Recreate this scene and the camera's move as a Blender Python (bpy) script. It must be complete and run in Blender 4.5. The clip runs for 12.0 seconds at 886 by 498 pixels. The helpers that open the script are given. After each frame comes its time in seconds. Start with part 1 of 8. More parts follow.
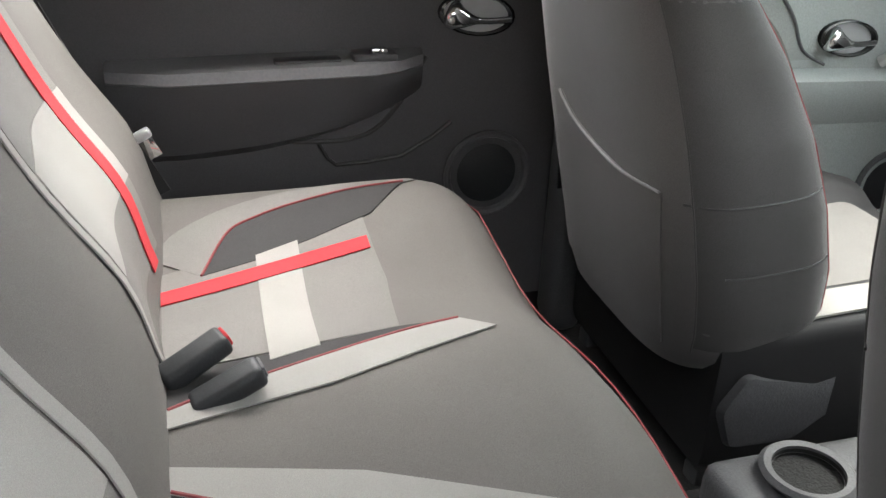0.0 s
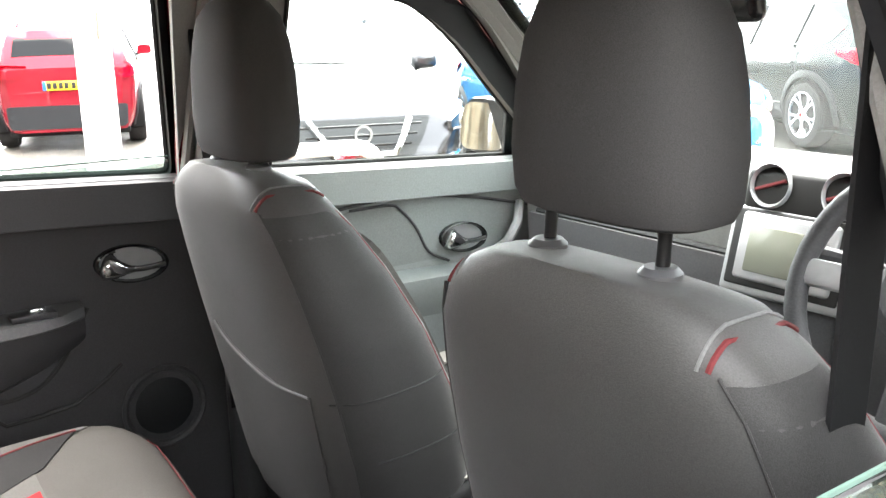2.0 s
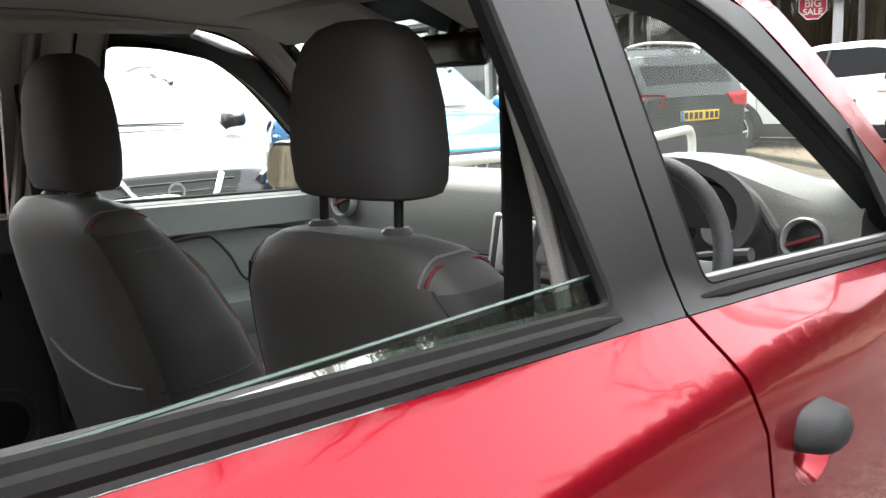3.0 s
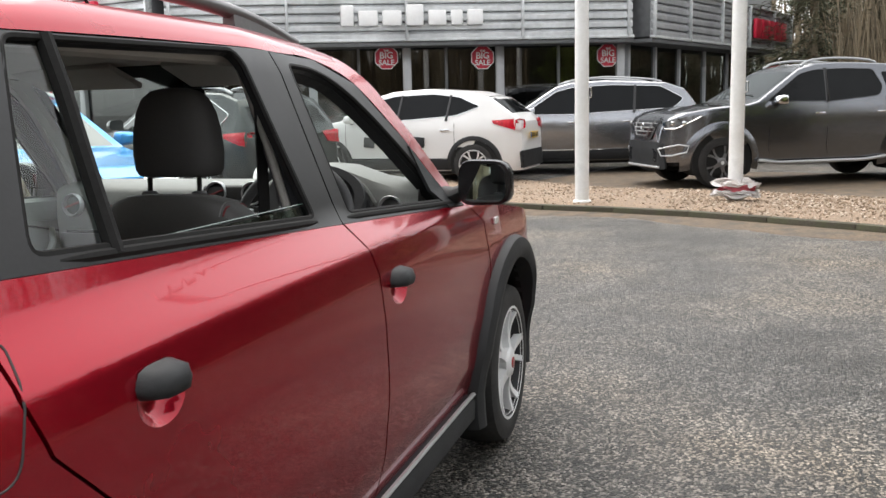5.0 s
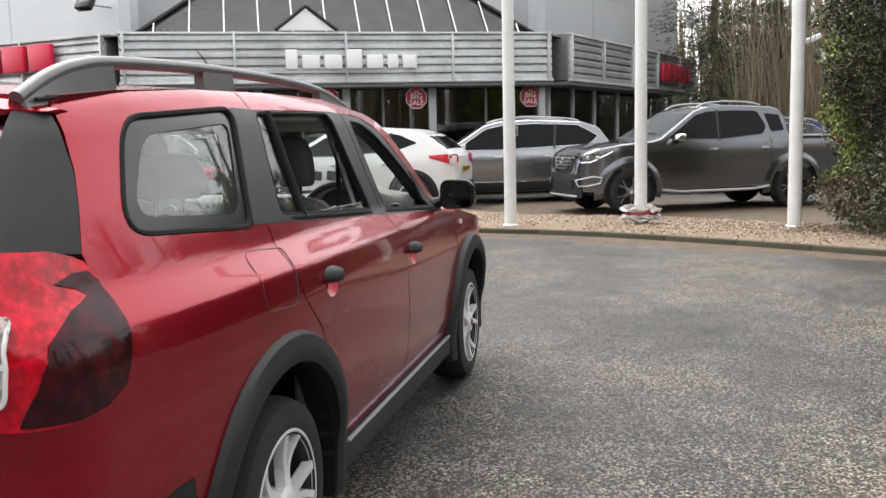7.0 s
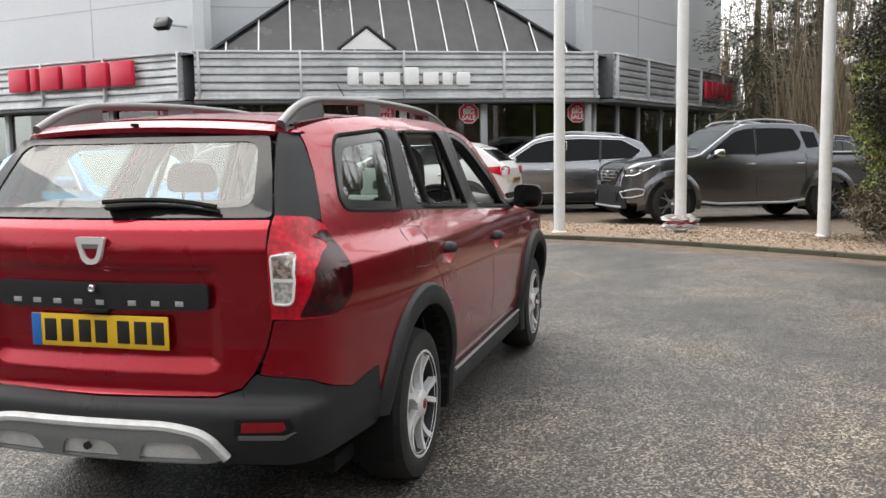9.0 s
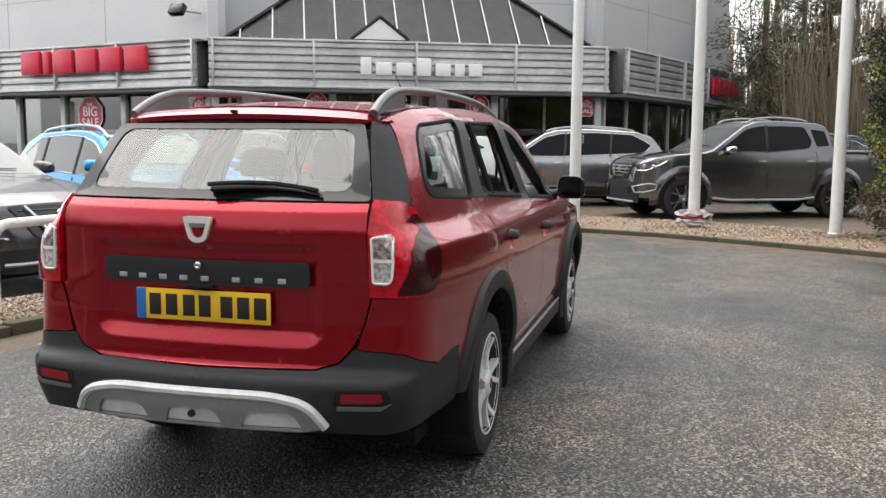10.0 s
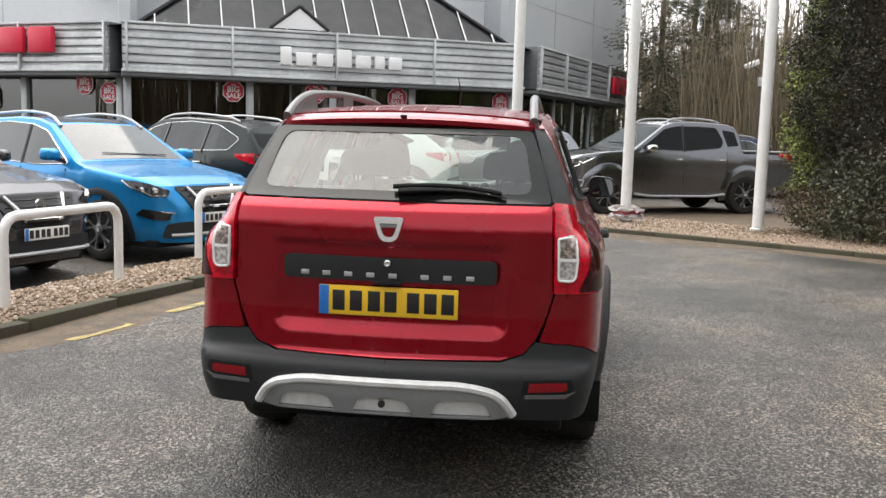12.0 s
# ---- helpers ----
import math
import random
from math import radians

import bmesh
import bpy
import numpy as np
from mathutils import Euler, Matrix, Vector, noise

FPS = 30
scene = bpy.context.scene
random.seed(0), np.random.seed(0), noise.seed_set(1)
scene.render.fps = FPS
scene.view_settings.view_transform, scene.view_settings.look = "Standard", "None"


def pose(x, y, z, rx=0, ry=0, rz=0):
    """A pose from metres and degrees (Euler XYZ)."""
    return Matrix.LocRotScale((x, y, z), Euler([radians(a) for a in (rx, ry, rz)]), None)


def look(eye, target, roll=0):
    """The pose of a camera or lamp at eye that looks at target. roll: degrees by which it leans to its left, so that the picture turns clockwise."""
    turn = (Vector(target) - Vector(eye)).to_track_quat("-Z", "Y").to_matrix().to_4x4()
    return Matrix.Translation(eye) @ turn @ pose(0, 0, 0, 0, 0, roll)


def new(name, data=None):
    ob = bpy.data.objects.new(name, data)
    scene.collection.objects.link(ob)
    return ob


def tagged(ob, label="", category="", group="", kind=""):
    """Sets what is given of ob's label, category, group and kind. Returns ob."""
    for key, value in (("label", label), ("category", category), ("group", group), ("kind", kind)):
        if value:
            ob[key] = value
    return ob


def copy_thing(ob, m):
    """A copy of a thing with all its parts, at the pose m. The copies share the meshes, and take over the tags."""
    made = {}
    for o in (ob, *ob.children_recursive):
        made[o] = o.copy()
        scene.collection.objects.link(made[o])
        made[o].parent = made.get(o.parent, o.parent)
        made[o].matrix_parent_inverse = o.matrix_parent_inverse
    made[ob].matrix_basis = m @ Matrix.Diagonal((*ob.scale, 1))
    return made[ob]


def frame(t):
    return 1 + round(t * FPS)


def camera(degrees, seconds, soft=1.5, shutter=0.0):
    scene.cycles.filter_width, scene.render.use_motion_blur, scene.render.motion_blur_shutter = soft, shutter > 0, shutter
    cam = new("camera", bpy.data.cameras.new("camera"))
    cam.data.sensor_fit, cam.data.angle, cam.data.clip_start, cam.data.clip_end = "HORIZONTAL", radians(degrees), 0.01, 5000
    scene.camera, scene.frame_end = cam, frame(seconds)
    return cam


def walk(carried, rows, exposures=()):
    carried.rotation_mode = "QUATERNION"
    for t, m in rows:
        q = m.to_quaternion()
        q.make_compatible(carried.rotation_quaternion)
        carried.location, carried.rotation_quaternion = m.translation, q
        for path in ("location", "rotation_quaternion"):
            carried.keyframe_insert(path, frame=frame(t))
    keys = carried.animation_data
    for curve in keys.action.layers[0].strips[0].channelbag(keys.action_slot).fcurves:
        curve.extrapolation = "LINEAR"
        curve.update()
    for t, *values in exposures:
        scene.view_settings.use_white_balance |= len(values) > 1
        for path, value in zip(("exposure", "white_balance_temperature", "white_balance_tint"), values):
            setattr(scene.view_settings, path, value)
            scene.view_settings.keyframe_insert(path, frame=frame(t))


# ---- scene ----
# ---- camera and walk ----
cam = camera(52.0, 12.0)
PATH = [
    (0, (0.745, -0.76, 1.256), (-0.958, -0.223, 0.354), 2.5),
    (0.5, (0.788, -0.73, 1.303), (-0.849, 0.056, 0.465), 1.1),
    (1, (0.815, -0.719, 1.305), (-0.789, 0.236, 0.587), 0.3),
    (1.5, (0.848, -0.724, 1.327), (-0.73, 0.341, 0.713), -0.3),
    (2, (0.928, -0.740, 1.337), (-0.641, 0.395, 0.859), -1.0),
    (2.5, (1.076, -0.820, 1.330), (-0.430, 0.426, 0.923), -2.1),
    (3, (1.212, -0.922, 1.312), (-0.119, 0.522, 0.945), -2.5),
    (3.5, (1.350, -1.137, 1.301), (0.393, 0.574, 0.905), -3.1),
    (5.5, (1.686, -2.39, 1.335), (1.13, -0.489, 1.051), -1.7),
    (6, (1.714, -2.744, 1.329), (1.225, -0.822, 1.074), -2.1),
    (6.5, (1.761, -3.211, 1.353), (1.333, -1.273, 1.103), -1.5),
    (8.5, (1.899, -4.647, 1.359), (1.425, -2.716, 1.144), -0.4),
    (9, (1.878, -4.874, 1.359), (1.359, -2.955, 1.147), -0.8),
    (9.5, (1.785, -5.06, 1.349), (1.254, -3.146, 1.116), -0.3),
    (10, (1.616, -5.125, 1.356), (1.107, -3.205, 1.125), 0.4),
    (10.5, (1.419, -5.23, 1.366), (0.965, -3.295, 1.145), 1.5),
    (11, (1.171, -5.411, 1.374), (0.787, -3.463, 1.137), 2.3),
    (11.5, (0.889, -5.487, 1.371), (0.56, -3.531, 1.121), 2.2),
    (12, (0.589, -5.556, 1.397), (0.352, -3.585, 1.15), 1.6),
]
EXPOSURES = [(0.0, 4.35), (0.5, 4.2), (1.0, 4.65), (1.6, 4.7), (2.0, 4.4), (2.5, 3.6), (3.0, 2.8), (3.5, 2.32), (5.5, 1.74), (8.5, 1.69), (9.5, 1.46), (10.5, 1.53), (12.0, 1.58)]
walk(cam, [(t, look(*p)) for t, *p in PATH], EXPOSURES)


# ---- light: a bright overcast sky ----
world = bpy.data.worlds.new("overcast")
scene.world = world
world.use_nodes = True
wn = world.node_tree.nodes
wl = world.node_tree.links
sky = wn.new("ShaderNodeTexSky")
sky.sky_type = "NISHITA"
sky.sun_disc = False
sky.sun_elevation = radians(62)
sky.sun_rotation = radians(-53)
sky.air_density = 1.0
sky.dust_density = 1.0
grey = wn.new("ShaderNodeHueSaturation")
grey.inputs["Saturation"].default_value = 0.06
wl.new(sky.outputs[0], grey.inputs["Color"])
bg = wn["Background"]
bg.inputs["Strength"].default_value = 0.15
wl.new(grey.outputs[0], bg.inputs["Color"])
sun_lamp = bpy.data.lights.new("sun", "SUN")
sun_lamp.energy = 1.0
sun_lamp.angle = radians(70)
sun_lamp.color = (1.0, 0.93, 0.85)
sun_ob = new("sun", sun_lamp)
sun_ob.matrix_world = look((-4, 3, 12), (0, 0, 0))


# ---- materials ----
def mat(name, base, rough=0.5, metal=0.0, var=0.12, scale=30.0, bump=0.0, bump_scale=None, coat=0.0, second=None,
        second_scale=3.0, second_amount=0.35, rough_var=0.08, spec=0.5, random_tint=0.0, detail=4.0, sharp=None, coat_rough=0.06):
    """A surface with a fine grain, a coarse drift of tone or a second colour, relief and uneven gloss."""
    m = bpy.data.materials.new(name)
    m.use_nodes = True
    nt = m.node_tree
    nd, ln = nt.nodes, nt.links
    b = nd["Principled BSDF"]
    co = nd.new("ShaderNodeTexCoord")
    n1 = nd.new("ShaderNodeTexNoise")
    n1.inputs["Scale"].default_value = scale
    n1.inputs["Detail"].default_value = detail
    ln.new(co.outputs["Object"], n1.inputs["Vector"])
    n2 = nd.new("ShaderNodeTexNoise")
    n2.inputs["Scale"].default_value = second_scale
    n2.inputs["Detail"].default_value = 5.0
    ln.new(co.outputs["Object"], n2.inputs["Vector"])
    r1 = nd.new("ShaderNodeValToRGB")
    r1.color_ramp.elements[0].position, r1.color_ramp.elements[1].position = (0.3, 0.7) if sharp is None else sharp
    dark = tuple(max(0, c * (1 - var)) for c in base)
    lite = tuple(min(1, c * (1 + var)) for c in base)
    r1.color_ramp.elements[0].color = (*dark, 1)
    r1.color_ramp.elements[1].color = (*lite, 1)
    ln.new(n1.outputs["Fac"], r1.inputs["Fac"])
    mx = nd.new("ShaderNodeMix")
    mx.data_type = "RGBA"
    rr = nd.new("ShaderNodeMapRange")
    rr.inputs["From Min"].default_value, rr.inputs["From Max"].default_value = 0.42, 0.68
    rr.inputs["To Min"].default_value, rr.inputs["To Max"].default_value = 0.0, second_amount
    ln.new(n2.outputs["Fac"], rr.inputs["Value"])
    ln.new(rr.outputs[0], mx.inputs["Factor"])
    ln.new(r1.outputs[0], mx.inputs["A"])
    sc = second if second else tuple(c * (1 - var * 1.4) for c in base)
    mx.inputs["B"].default_value = (*sc, 1)
    out = mx.outputs["Result"]
    if random_tint:
        oi = nd.new("ShaderNodeObjectInfo")
        hs = nd.new("ShaderNodeHueSaturation")
        mr = nd.new("ShaderNodeMapRange")
        mr.inputs["To Min"].default_value, mr.inputs["To Max"].default_value = 1 - random_tint, 1 + random_tint
        ln.new(oi.outputs["Random"], mr.inputs["Value"])
        ln.new(mr.outputs[0], hs.inputs["Value"])
        ln.new(out, hs.inputs["Color"])
        out = hs.outputs[0]
    ln.new(out, b.inputs["Base Color"])
    rg = nd.new("ShaderNodeMapRange")
    rg.inputs["To Min"].default_value = max(0.02, rough - rough_var)
    rg.inputs["To Max"].default_value = min(1, rough + rough_var)
    ln.new(n2.outputs["Fac"], rg.inputs["Value"])
    ln.new(rg.outputs[0], b.inputs["Roughness"])
    b.inputs["Metallic"].default_value = metal
    b.inputs["Specular IOR Level"].default_value = spec
    if coat:
        b.inputs["Coat Weight"].default_value = coat
        b.inputs["Coat Roughness"].default_value = coat_rough
    if bump:
        bp = nd.new("ShaderNodeBump")
        bp.inputs["Strength"].default_value = 1.0
        bp.inputs["Distance"].default_value = bump
        if bump_scale:
            n3 = nd.new("ShaderNodeTexNoise")
            n3.inputs["Scale"].default_value = bump_scale
            n3.inputs["Detail"].default_value = 3.0
            ln.new(co.outputs["Object"], n3.inputs["Vector"])
            ln.new(n3.outputs["Fac"], bp.inputs["Height"])
        else:
            ln.new(n1.outputs["Fac"], bp.inputs["Height"])
        ln.new(bp.outputs[0], b.inputs["Normal"])
    return m


def glass_mat(name, tint, mixed=0.25, rough=0.0):
    """A thin pane: clear with a mirror's share, tinted."""
    m = bpy.data.materials.new(name)
    m.use_nodes = True
    nt = m.node_tree
    nd, ln = nt.nodes, nt.links
    out = nd["Material Output"]
    nd.remove(nd["Principled BSDF"])
    tr = nd.new("ShaderNodeBsdfTransparent")
    tr.inputs["Color"].default_value = (*tint, 1)
    gl = nd.new("ShaderNodeBsdfGlossy")
    gl.inputs["Roughness"].default_value = rough
    fr = nd.new("ShaderNodeLayerWeight")
    fr.inputs["Blend"].default_value = 0.5
    pw = nd.new("ShaderNodeMath")
    pw.operation = "POWER"
    pw.inputs[1].default_value = 4.0
    ln.new(fr.outputs["Facing"], pw.inputs[0])
    ad = nd.new("ShaderNodeMath")
    ad.operation = "MULTIPLY_ADD"
    ad.inputs[1].default_value = 0.85
    ad.inputs[2].default_value = 0.045 + mixed
    ad.use_clamp = True
    ln.new(pw.outputs[0], ad.inputs[0])
    mx = nd.new("ShaderNodeMixShader")
    ln.new(ad.outputs[0], mx.inputs[0])
    ln.new(tr.outputs[0], mx.inputs[1])
    ln.new(gl.outputs[0], mx.inputs[2])
    ln.new(mx.outputs[0], out.inputs["Surface"])
    return m


M_RED = mat("red metallic paint", (0.315, 0.004, 0.016), 0.27, 0.75, spec=0.12, var=0.10, scale=900, coat=0.72, coat_rough=0.03, second_scale=1.5, second_amount=0.15, rough_var=0.04)
M_BLACKPL = mat("grained black plastic", (0.018, 0.0195, 0.0215), 0.56, spec=0.35, var=0.2, scale=420, bump=0.0003, second_scale=5, rough_var=0.08)
M_GLOSSBLACK = mat("gloss black trim", (0.010, 0.010, 0.011), 0.18, var=0.1, scale=80)
M_FRIT = mat("black glass border", (0.013, 0.014, 0.0135), 0.12, var=0.1, scale=80, spec=0.42, coat=0.28, coat_rough=0.02)
M_FILM = mat("matt black film", (0.011, 0.0115, 0.0125), 0.38, spec=0.40, var=0.15, scale=120, second_scale=4)
M_RUBBER = mat("black rubber", (0.012, 0.012, 0.012), 0.75, spec=0.2, var=0.2, scale=90)
M_TYRE = mat("tyre rubber", (0.018, 0.018, 0.018), 0.85, var=0.3, scale=60, bump=0.001, second=(0.06, 0.055, 0.05), second_scale=9, second_amount=0.3)
M_RIM = mat("silver alloy", (0.74, 0.75, 0.76), 0.30, 0.15, var=0.06, scale=40)
M_RIMDARK = mat("dark alloy", (0.022, 0.022, 0.024), 0.45, 0.4, var=0.1, scale=40)
M_RIMBLACK = mat("black and machined alloy", (0.17, 0.17, 0.175), 0.3, 0.4, var=0.3, scale=12)
M_CHROME = mat("chrome", (0.80, 0.81, 0.82), 0.08, 1.0, var=0.03, scale=20, rough_var=0.03)
M_BADGE = mat("bright badge metal", (0.78, 0.78, 0.77), 0.3, 0.25, var=0.05, scale=60, coat=0.6)
M_SILVERPL = mat("satin silver plastic", (0.48, 0.49, 0.50), 0.38, 0.5, var=0.05, scale=60)
M_SKID = mat("satin silver skid plate", (0.70, 0.71, 0.71), 0.45, 0.2, var=0.06, scale=90, second=(0.36, 0.35, 0.34), second_scale=12)
M_SKIDD = mat("satin grey skid plate", (0.26, 0.265, 0.27), 0.5, 0.2, var=0.06, scale=90)
M_GREYRAIL = mat("satin grey roof rail", (0.155, 0.155, 0.158), 0.36, 0.4, var=0.06, scale=70)
M_LAMPRED = mat("red lamp lens", (0.56, 0.001, 0.018), 0.14, var=0.35, scale=70, spec=0.3, coat=0.4, second=(0.22, 0.001, 0.006), second_scale=26, second_amount=0.8)
M_LAMPDARK = mat("smoked lamp lens", (0.018, 0.002, 0.004), 0.08, var=0.5, scale=30, coat=0.15, spec=0.25, second=(0.085, 0.002, 0.006), second_scale=22, second_amount=0.6)
M_LAMPCLEAR = mat("ribbed clear lamp", (0.62, 0.60, 0.59), 0.2, 0.3, var=0.42, scale=70, coat=1.0, sharp=(0.4, 0.6))
M_LAMPUP = mat("tinted upper lamp cell", (0.40, 0.33, 0.30), 0.2, 0.3, var=0.6, scale=80, coat=1.0, sharp=(0.4, 0.6))
M_REFL = mat("red reflector", (0.22, 0.003, 0.008), 0.15, var=0.2, scale=200)
M_PLATE_Y = mat("yellow plate", (0.80, 0.50, 0.02), 0.35, var=0.03, scale=40, coat=0.5)
M_PLATE_W = mat("white plate", (0.78, 0.78, 0.76), 0.35, var=0.03, scale=40, coat=0.5)
M_PLATE_B = mat("blue plate band", (0.02, 0.16, 0.52), 0.35, var=0.03, scale=40)
M_INK = mat("black print", (0.012, 0.012, 0.012), 0.5, var=0.1, scale=40)
M_WHITEPRINT = mat("white print", (0.8, 0.8, 0.8), 0.5, var=0.03, scale=40)
M_GLASS = glass_mat("car glass", (0.84, 0.91, 0.89), 0.0)
M_GLASSR = glass_mat("rear glass", (0.60, 0.72, 0.66), 0.095)
M_PANE = glass_mat("wound-down pane", (0.74, 0.86, 0.82), 0.26)
M_PANE_EDGE = mat("green glass edge", (0.07, 0.11, 0.095), 0.2, var=0.1, scale=40, coat=0.5)
M_HEADLAMP = mat("clear headlamp over dark reflector", (0.16, 0.17, 0.18), 0.12, 0.6, var=0.5, scale=18, coat=1.0, sharp=(0.42, 0.6))
M_GLASSDARK = glass_mat("tinted glass", (0.16, 0.18, 0.18), 0.06)
M_MIRROR = mat("mirror", (0.86, 0.87, 0.88), 0.02, 1.0, var=0.01, scale=5, rough_var=0.01)


# ---- mesh helpers ----
def finish(name, bm, material, sharp=38):
    me = bpy.data.meshes.new(name)
    bmesh.ops.recalc_face_normals(bm, faces=bm.faces)
    for f in bm.faces:
        f.smooth = True
    bm.to_mesh(me)
    bm.free()
    me.set_sharp_from_angle(angle=radians(sharp))
    if "skin_normal" in me.attributes:
        skin = np.zeros(len(me.vertices) * 3)
        me.attributes["skin_normal"].data.foreach_get("vector", skin)
        skin = skin.reshape(-1, 3)
        front = np.zeros(len(me.polygons), dtype=np.int32)
        me.attributes["skin_front"].data.foreach_get("value", front)
        out = [None] * len(me.loops)
        for p in me.polygons:
            pn = p.normal
            for li in p.loop_indices:
                n = pn
                if front[p.index]:
                    v = Vector(skin[me.loops[li].vertex_index])
                    if v.length > 0.5:
                        n = v if v.dot(pn) > 0 else -v
                out[li] = n[:]
        me.attributes.remove(me.attributes["skin_normal"])
        me.attributes.remove(me.attributes["skin_front"])
        me.normals_split_custom_set(out)
    for m in material if isinstance(material, (list, tuple)) else [material]:
        me.materials.append(m)
    return me


def part(name, bm, material, parent, label="", sharp=38):
    ob = new(name, finish(name, bm, material, sharp))
    if parent is not None:
        ob.parent = parent
    if label:
        tagged(ob, label)
    return ob


def thing(name, x, y, z, rz, label, category, group="", kind=""):
    ob = new(name)
    ob.empty_display_size = 0.2
    ob.matrix_world = pose(x, y, z, 0, 0, rz)
    return tagged(ob, label, category, group, kind)


def solid(name, bm, material, label, category, group="", kind="", m=None, sharp=38):
    ob = part(name, bm, material, None, "", sharp)
    if m is not None:
        ob.matrix_world = m
    return tagged(ob, label, category, group, kind)


def join(bm, other):
    me = bpy.data.meshes.new("tmp")
    other.to_mesh(me)
    other.free()
    bm.from_mesh(me)
    bpy.data.meshes.remove(me)
    return bm


def rbox(sx, sy, sz, bevel=0.01, m=None, segs=2):
    bm = bmesh.new()
    bmesh.ops.create_cube(bm, size=1.0, matrix=Matrix.Diagonal((sx, sy, sz, 1)))
    if bevel > 0:
        bmesh.ops.bevel(bm, geom=list(bm.edges), offset=min(bevel, 0.48 * min(sx, sy, sz)), segments=segs, profile=0.5, affect="EDGES")
    if m is not None:
        bm.transform(m)
    return bm


def span(x0, x1, y0, y1, z0, z1, bevel=0.01, segs=2):
    return rbox(x1 - x0, y1 - y0, z1 - z0, bevel, Matrix.Translation(((x0 + x1) / 2, (y0 + y1) / 2, (z0 + z1) / 2)), segs)


def tube(points, radius, segs=10, closed=False, flat=1.0):
    """A tube swept along points; radius may be a list. flat squeezes it across its second axis."""
    pts = [Vector(p) for p in points]
    n = len(pts)
    bm = bmesh.new()
    rings = []
    up = Vector((0, 0, 1))
    prev = None
    for i, p in enumerate(pts):
        a = pts[(i - 1) % n] if (closed or i > 0) else p
        b = pts[(i + 1) % n] if (closed or i < n - 1) else p
        d = (b - a).normalized()
        if prev is None:
            side = d.cross(up)
            if side.length < 1e-3:
                side = d.cross(Vector((1, 0, 0)))
            side.normalize()
        else:
            side = (prev - d * prev.dot(d)).normalized()
        prev = side
        other = d.cross(side)
        r = radius[i] if isinstance(radius, (list, tuple)) else radius
        rings.append([bm.verts.new(p + side * (math.cos(t) * r) + other * (math.sin(t) * r * flat)) for t in (2 * math.pi * k / segs for k in range(segs))])
    for i in range(n if closed else n - 1):
        a, b = rings[i], rings[(i + 1) % n]
        for k in range(segs):
            bm.faces.new((a[k], a[(k + 1) % segs], b[(k + 1) % segs], b[k]))
    if not closed:
        bm.faces.new(list(reversed(rings[0])))
        bm.faces.new(rings[-1])
    return bm


def smooth_line(points, steps=6):
    """A Catmull-Rom line through points."""
    p = [Vector(q) for q in points]
    out = []
    for i in range(len(p) - 1):
        a, b, c, d = p[max(i - 1, 0)], p[i], p[i + 1], p[min(i + 2, len(p) - 1)]
        for k in range(steps):
            t = k / steps
            out.append(0.5 * (2 * b + (c - a) * t + (2 * a - 5 * b + 4 * c - d) * t * t + (3 * b - a - 3 * c + d) * t ** 3))
    out.append(p[-1])
    return out


def lathe(profile, segs=32, m=None):
    """Profile of (radius, height) turned round z."""
    bm = bmesh.new()
    rings = []
    for r, h in profile:
        if r < 1e-5:
            rings.append([bm.verts.new((0, 0, h))])
        else:
            rings.append([bm.verts.new((r * math.cos(2 * math.pi * k / segs), r * math.sin(2 * math.pi * k / segs), h)) for k in range(segs)])
    for a, b in zip(rings, rings[1:]):
        for k in range(segs):
            q = [a[k % len(a)], a[(k + 1) % len(a)], b[(k + 1) % len(b)], b[k % len(b)]]
            q = [v for i, v in enumerate(q) if v not in q[:i]]
            if len(q) > 2:
                bm.faces.new(q)
    if m is not None:
        bm.transform(m)
    return bm


def loft(loops, cap=True, closed=True):
    """Skin between loops with the same number of points."""
    bm = bmesh.new()
    rings = [[bm.verts.new(p) for p in loop] for loop in loops]
    n = len(rings[0])
    for a, b in zip(rings, rings[1:]):
        for k in range(n if closed else n - 1):
            bm.faces.new((a[k], a[(k + 1) % n], b[(k + 1) % n], b[k]))
    if cap and closed:
        bm.faces.new(list(reversed(rings[0])))
        bm.faces.new(rings[-1])
    return bm


def rounded(points, r, steps=4):
    """A closed polygon in 2D with its corners rounded; r may be a list."""
    out = []
    n = len(points)
    for i in range(n):
        p, a, b = Vector(points[i]), Vector(points[i - 1]), Vector(points[(i + 1) % n])
        rr = r[i] if isinstance(r, (list, tuple)) else r
        if rr <= 0:
            out.append(tuple(p))
            continue
        da, db = (a - p), (b - p)
        ra, rb = min(rr, da.length * 0.48), min(rr, db.length * 0.48)
        pa, pb = p + da.normalized() * ra, p + db.normalized() * rb
        for k in range(steps + 1):
            t = k / steps
            out.append(tuple((1 - t) ** 2 * pa + 2 * t * (1 - t) * p + t * t * pb))
    return out


def dense(loop, step, closed=True):
    out = []
    n = len(loop)
    for i in range(n if closed else n - 1):
        a, b = Vector(loop[i]), Vector(loop[(i + 1) % n])
        k = max(1, int((b - a).length / step))
        out += [tuple(a.lerp(b, j / k)) for j in range(k)]
    if not closed:
        out.append(tuple(loop[-1]))
    return out


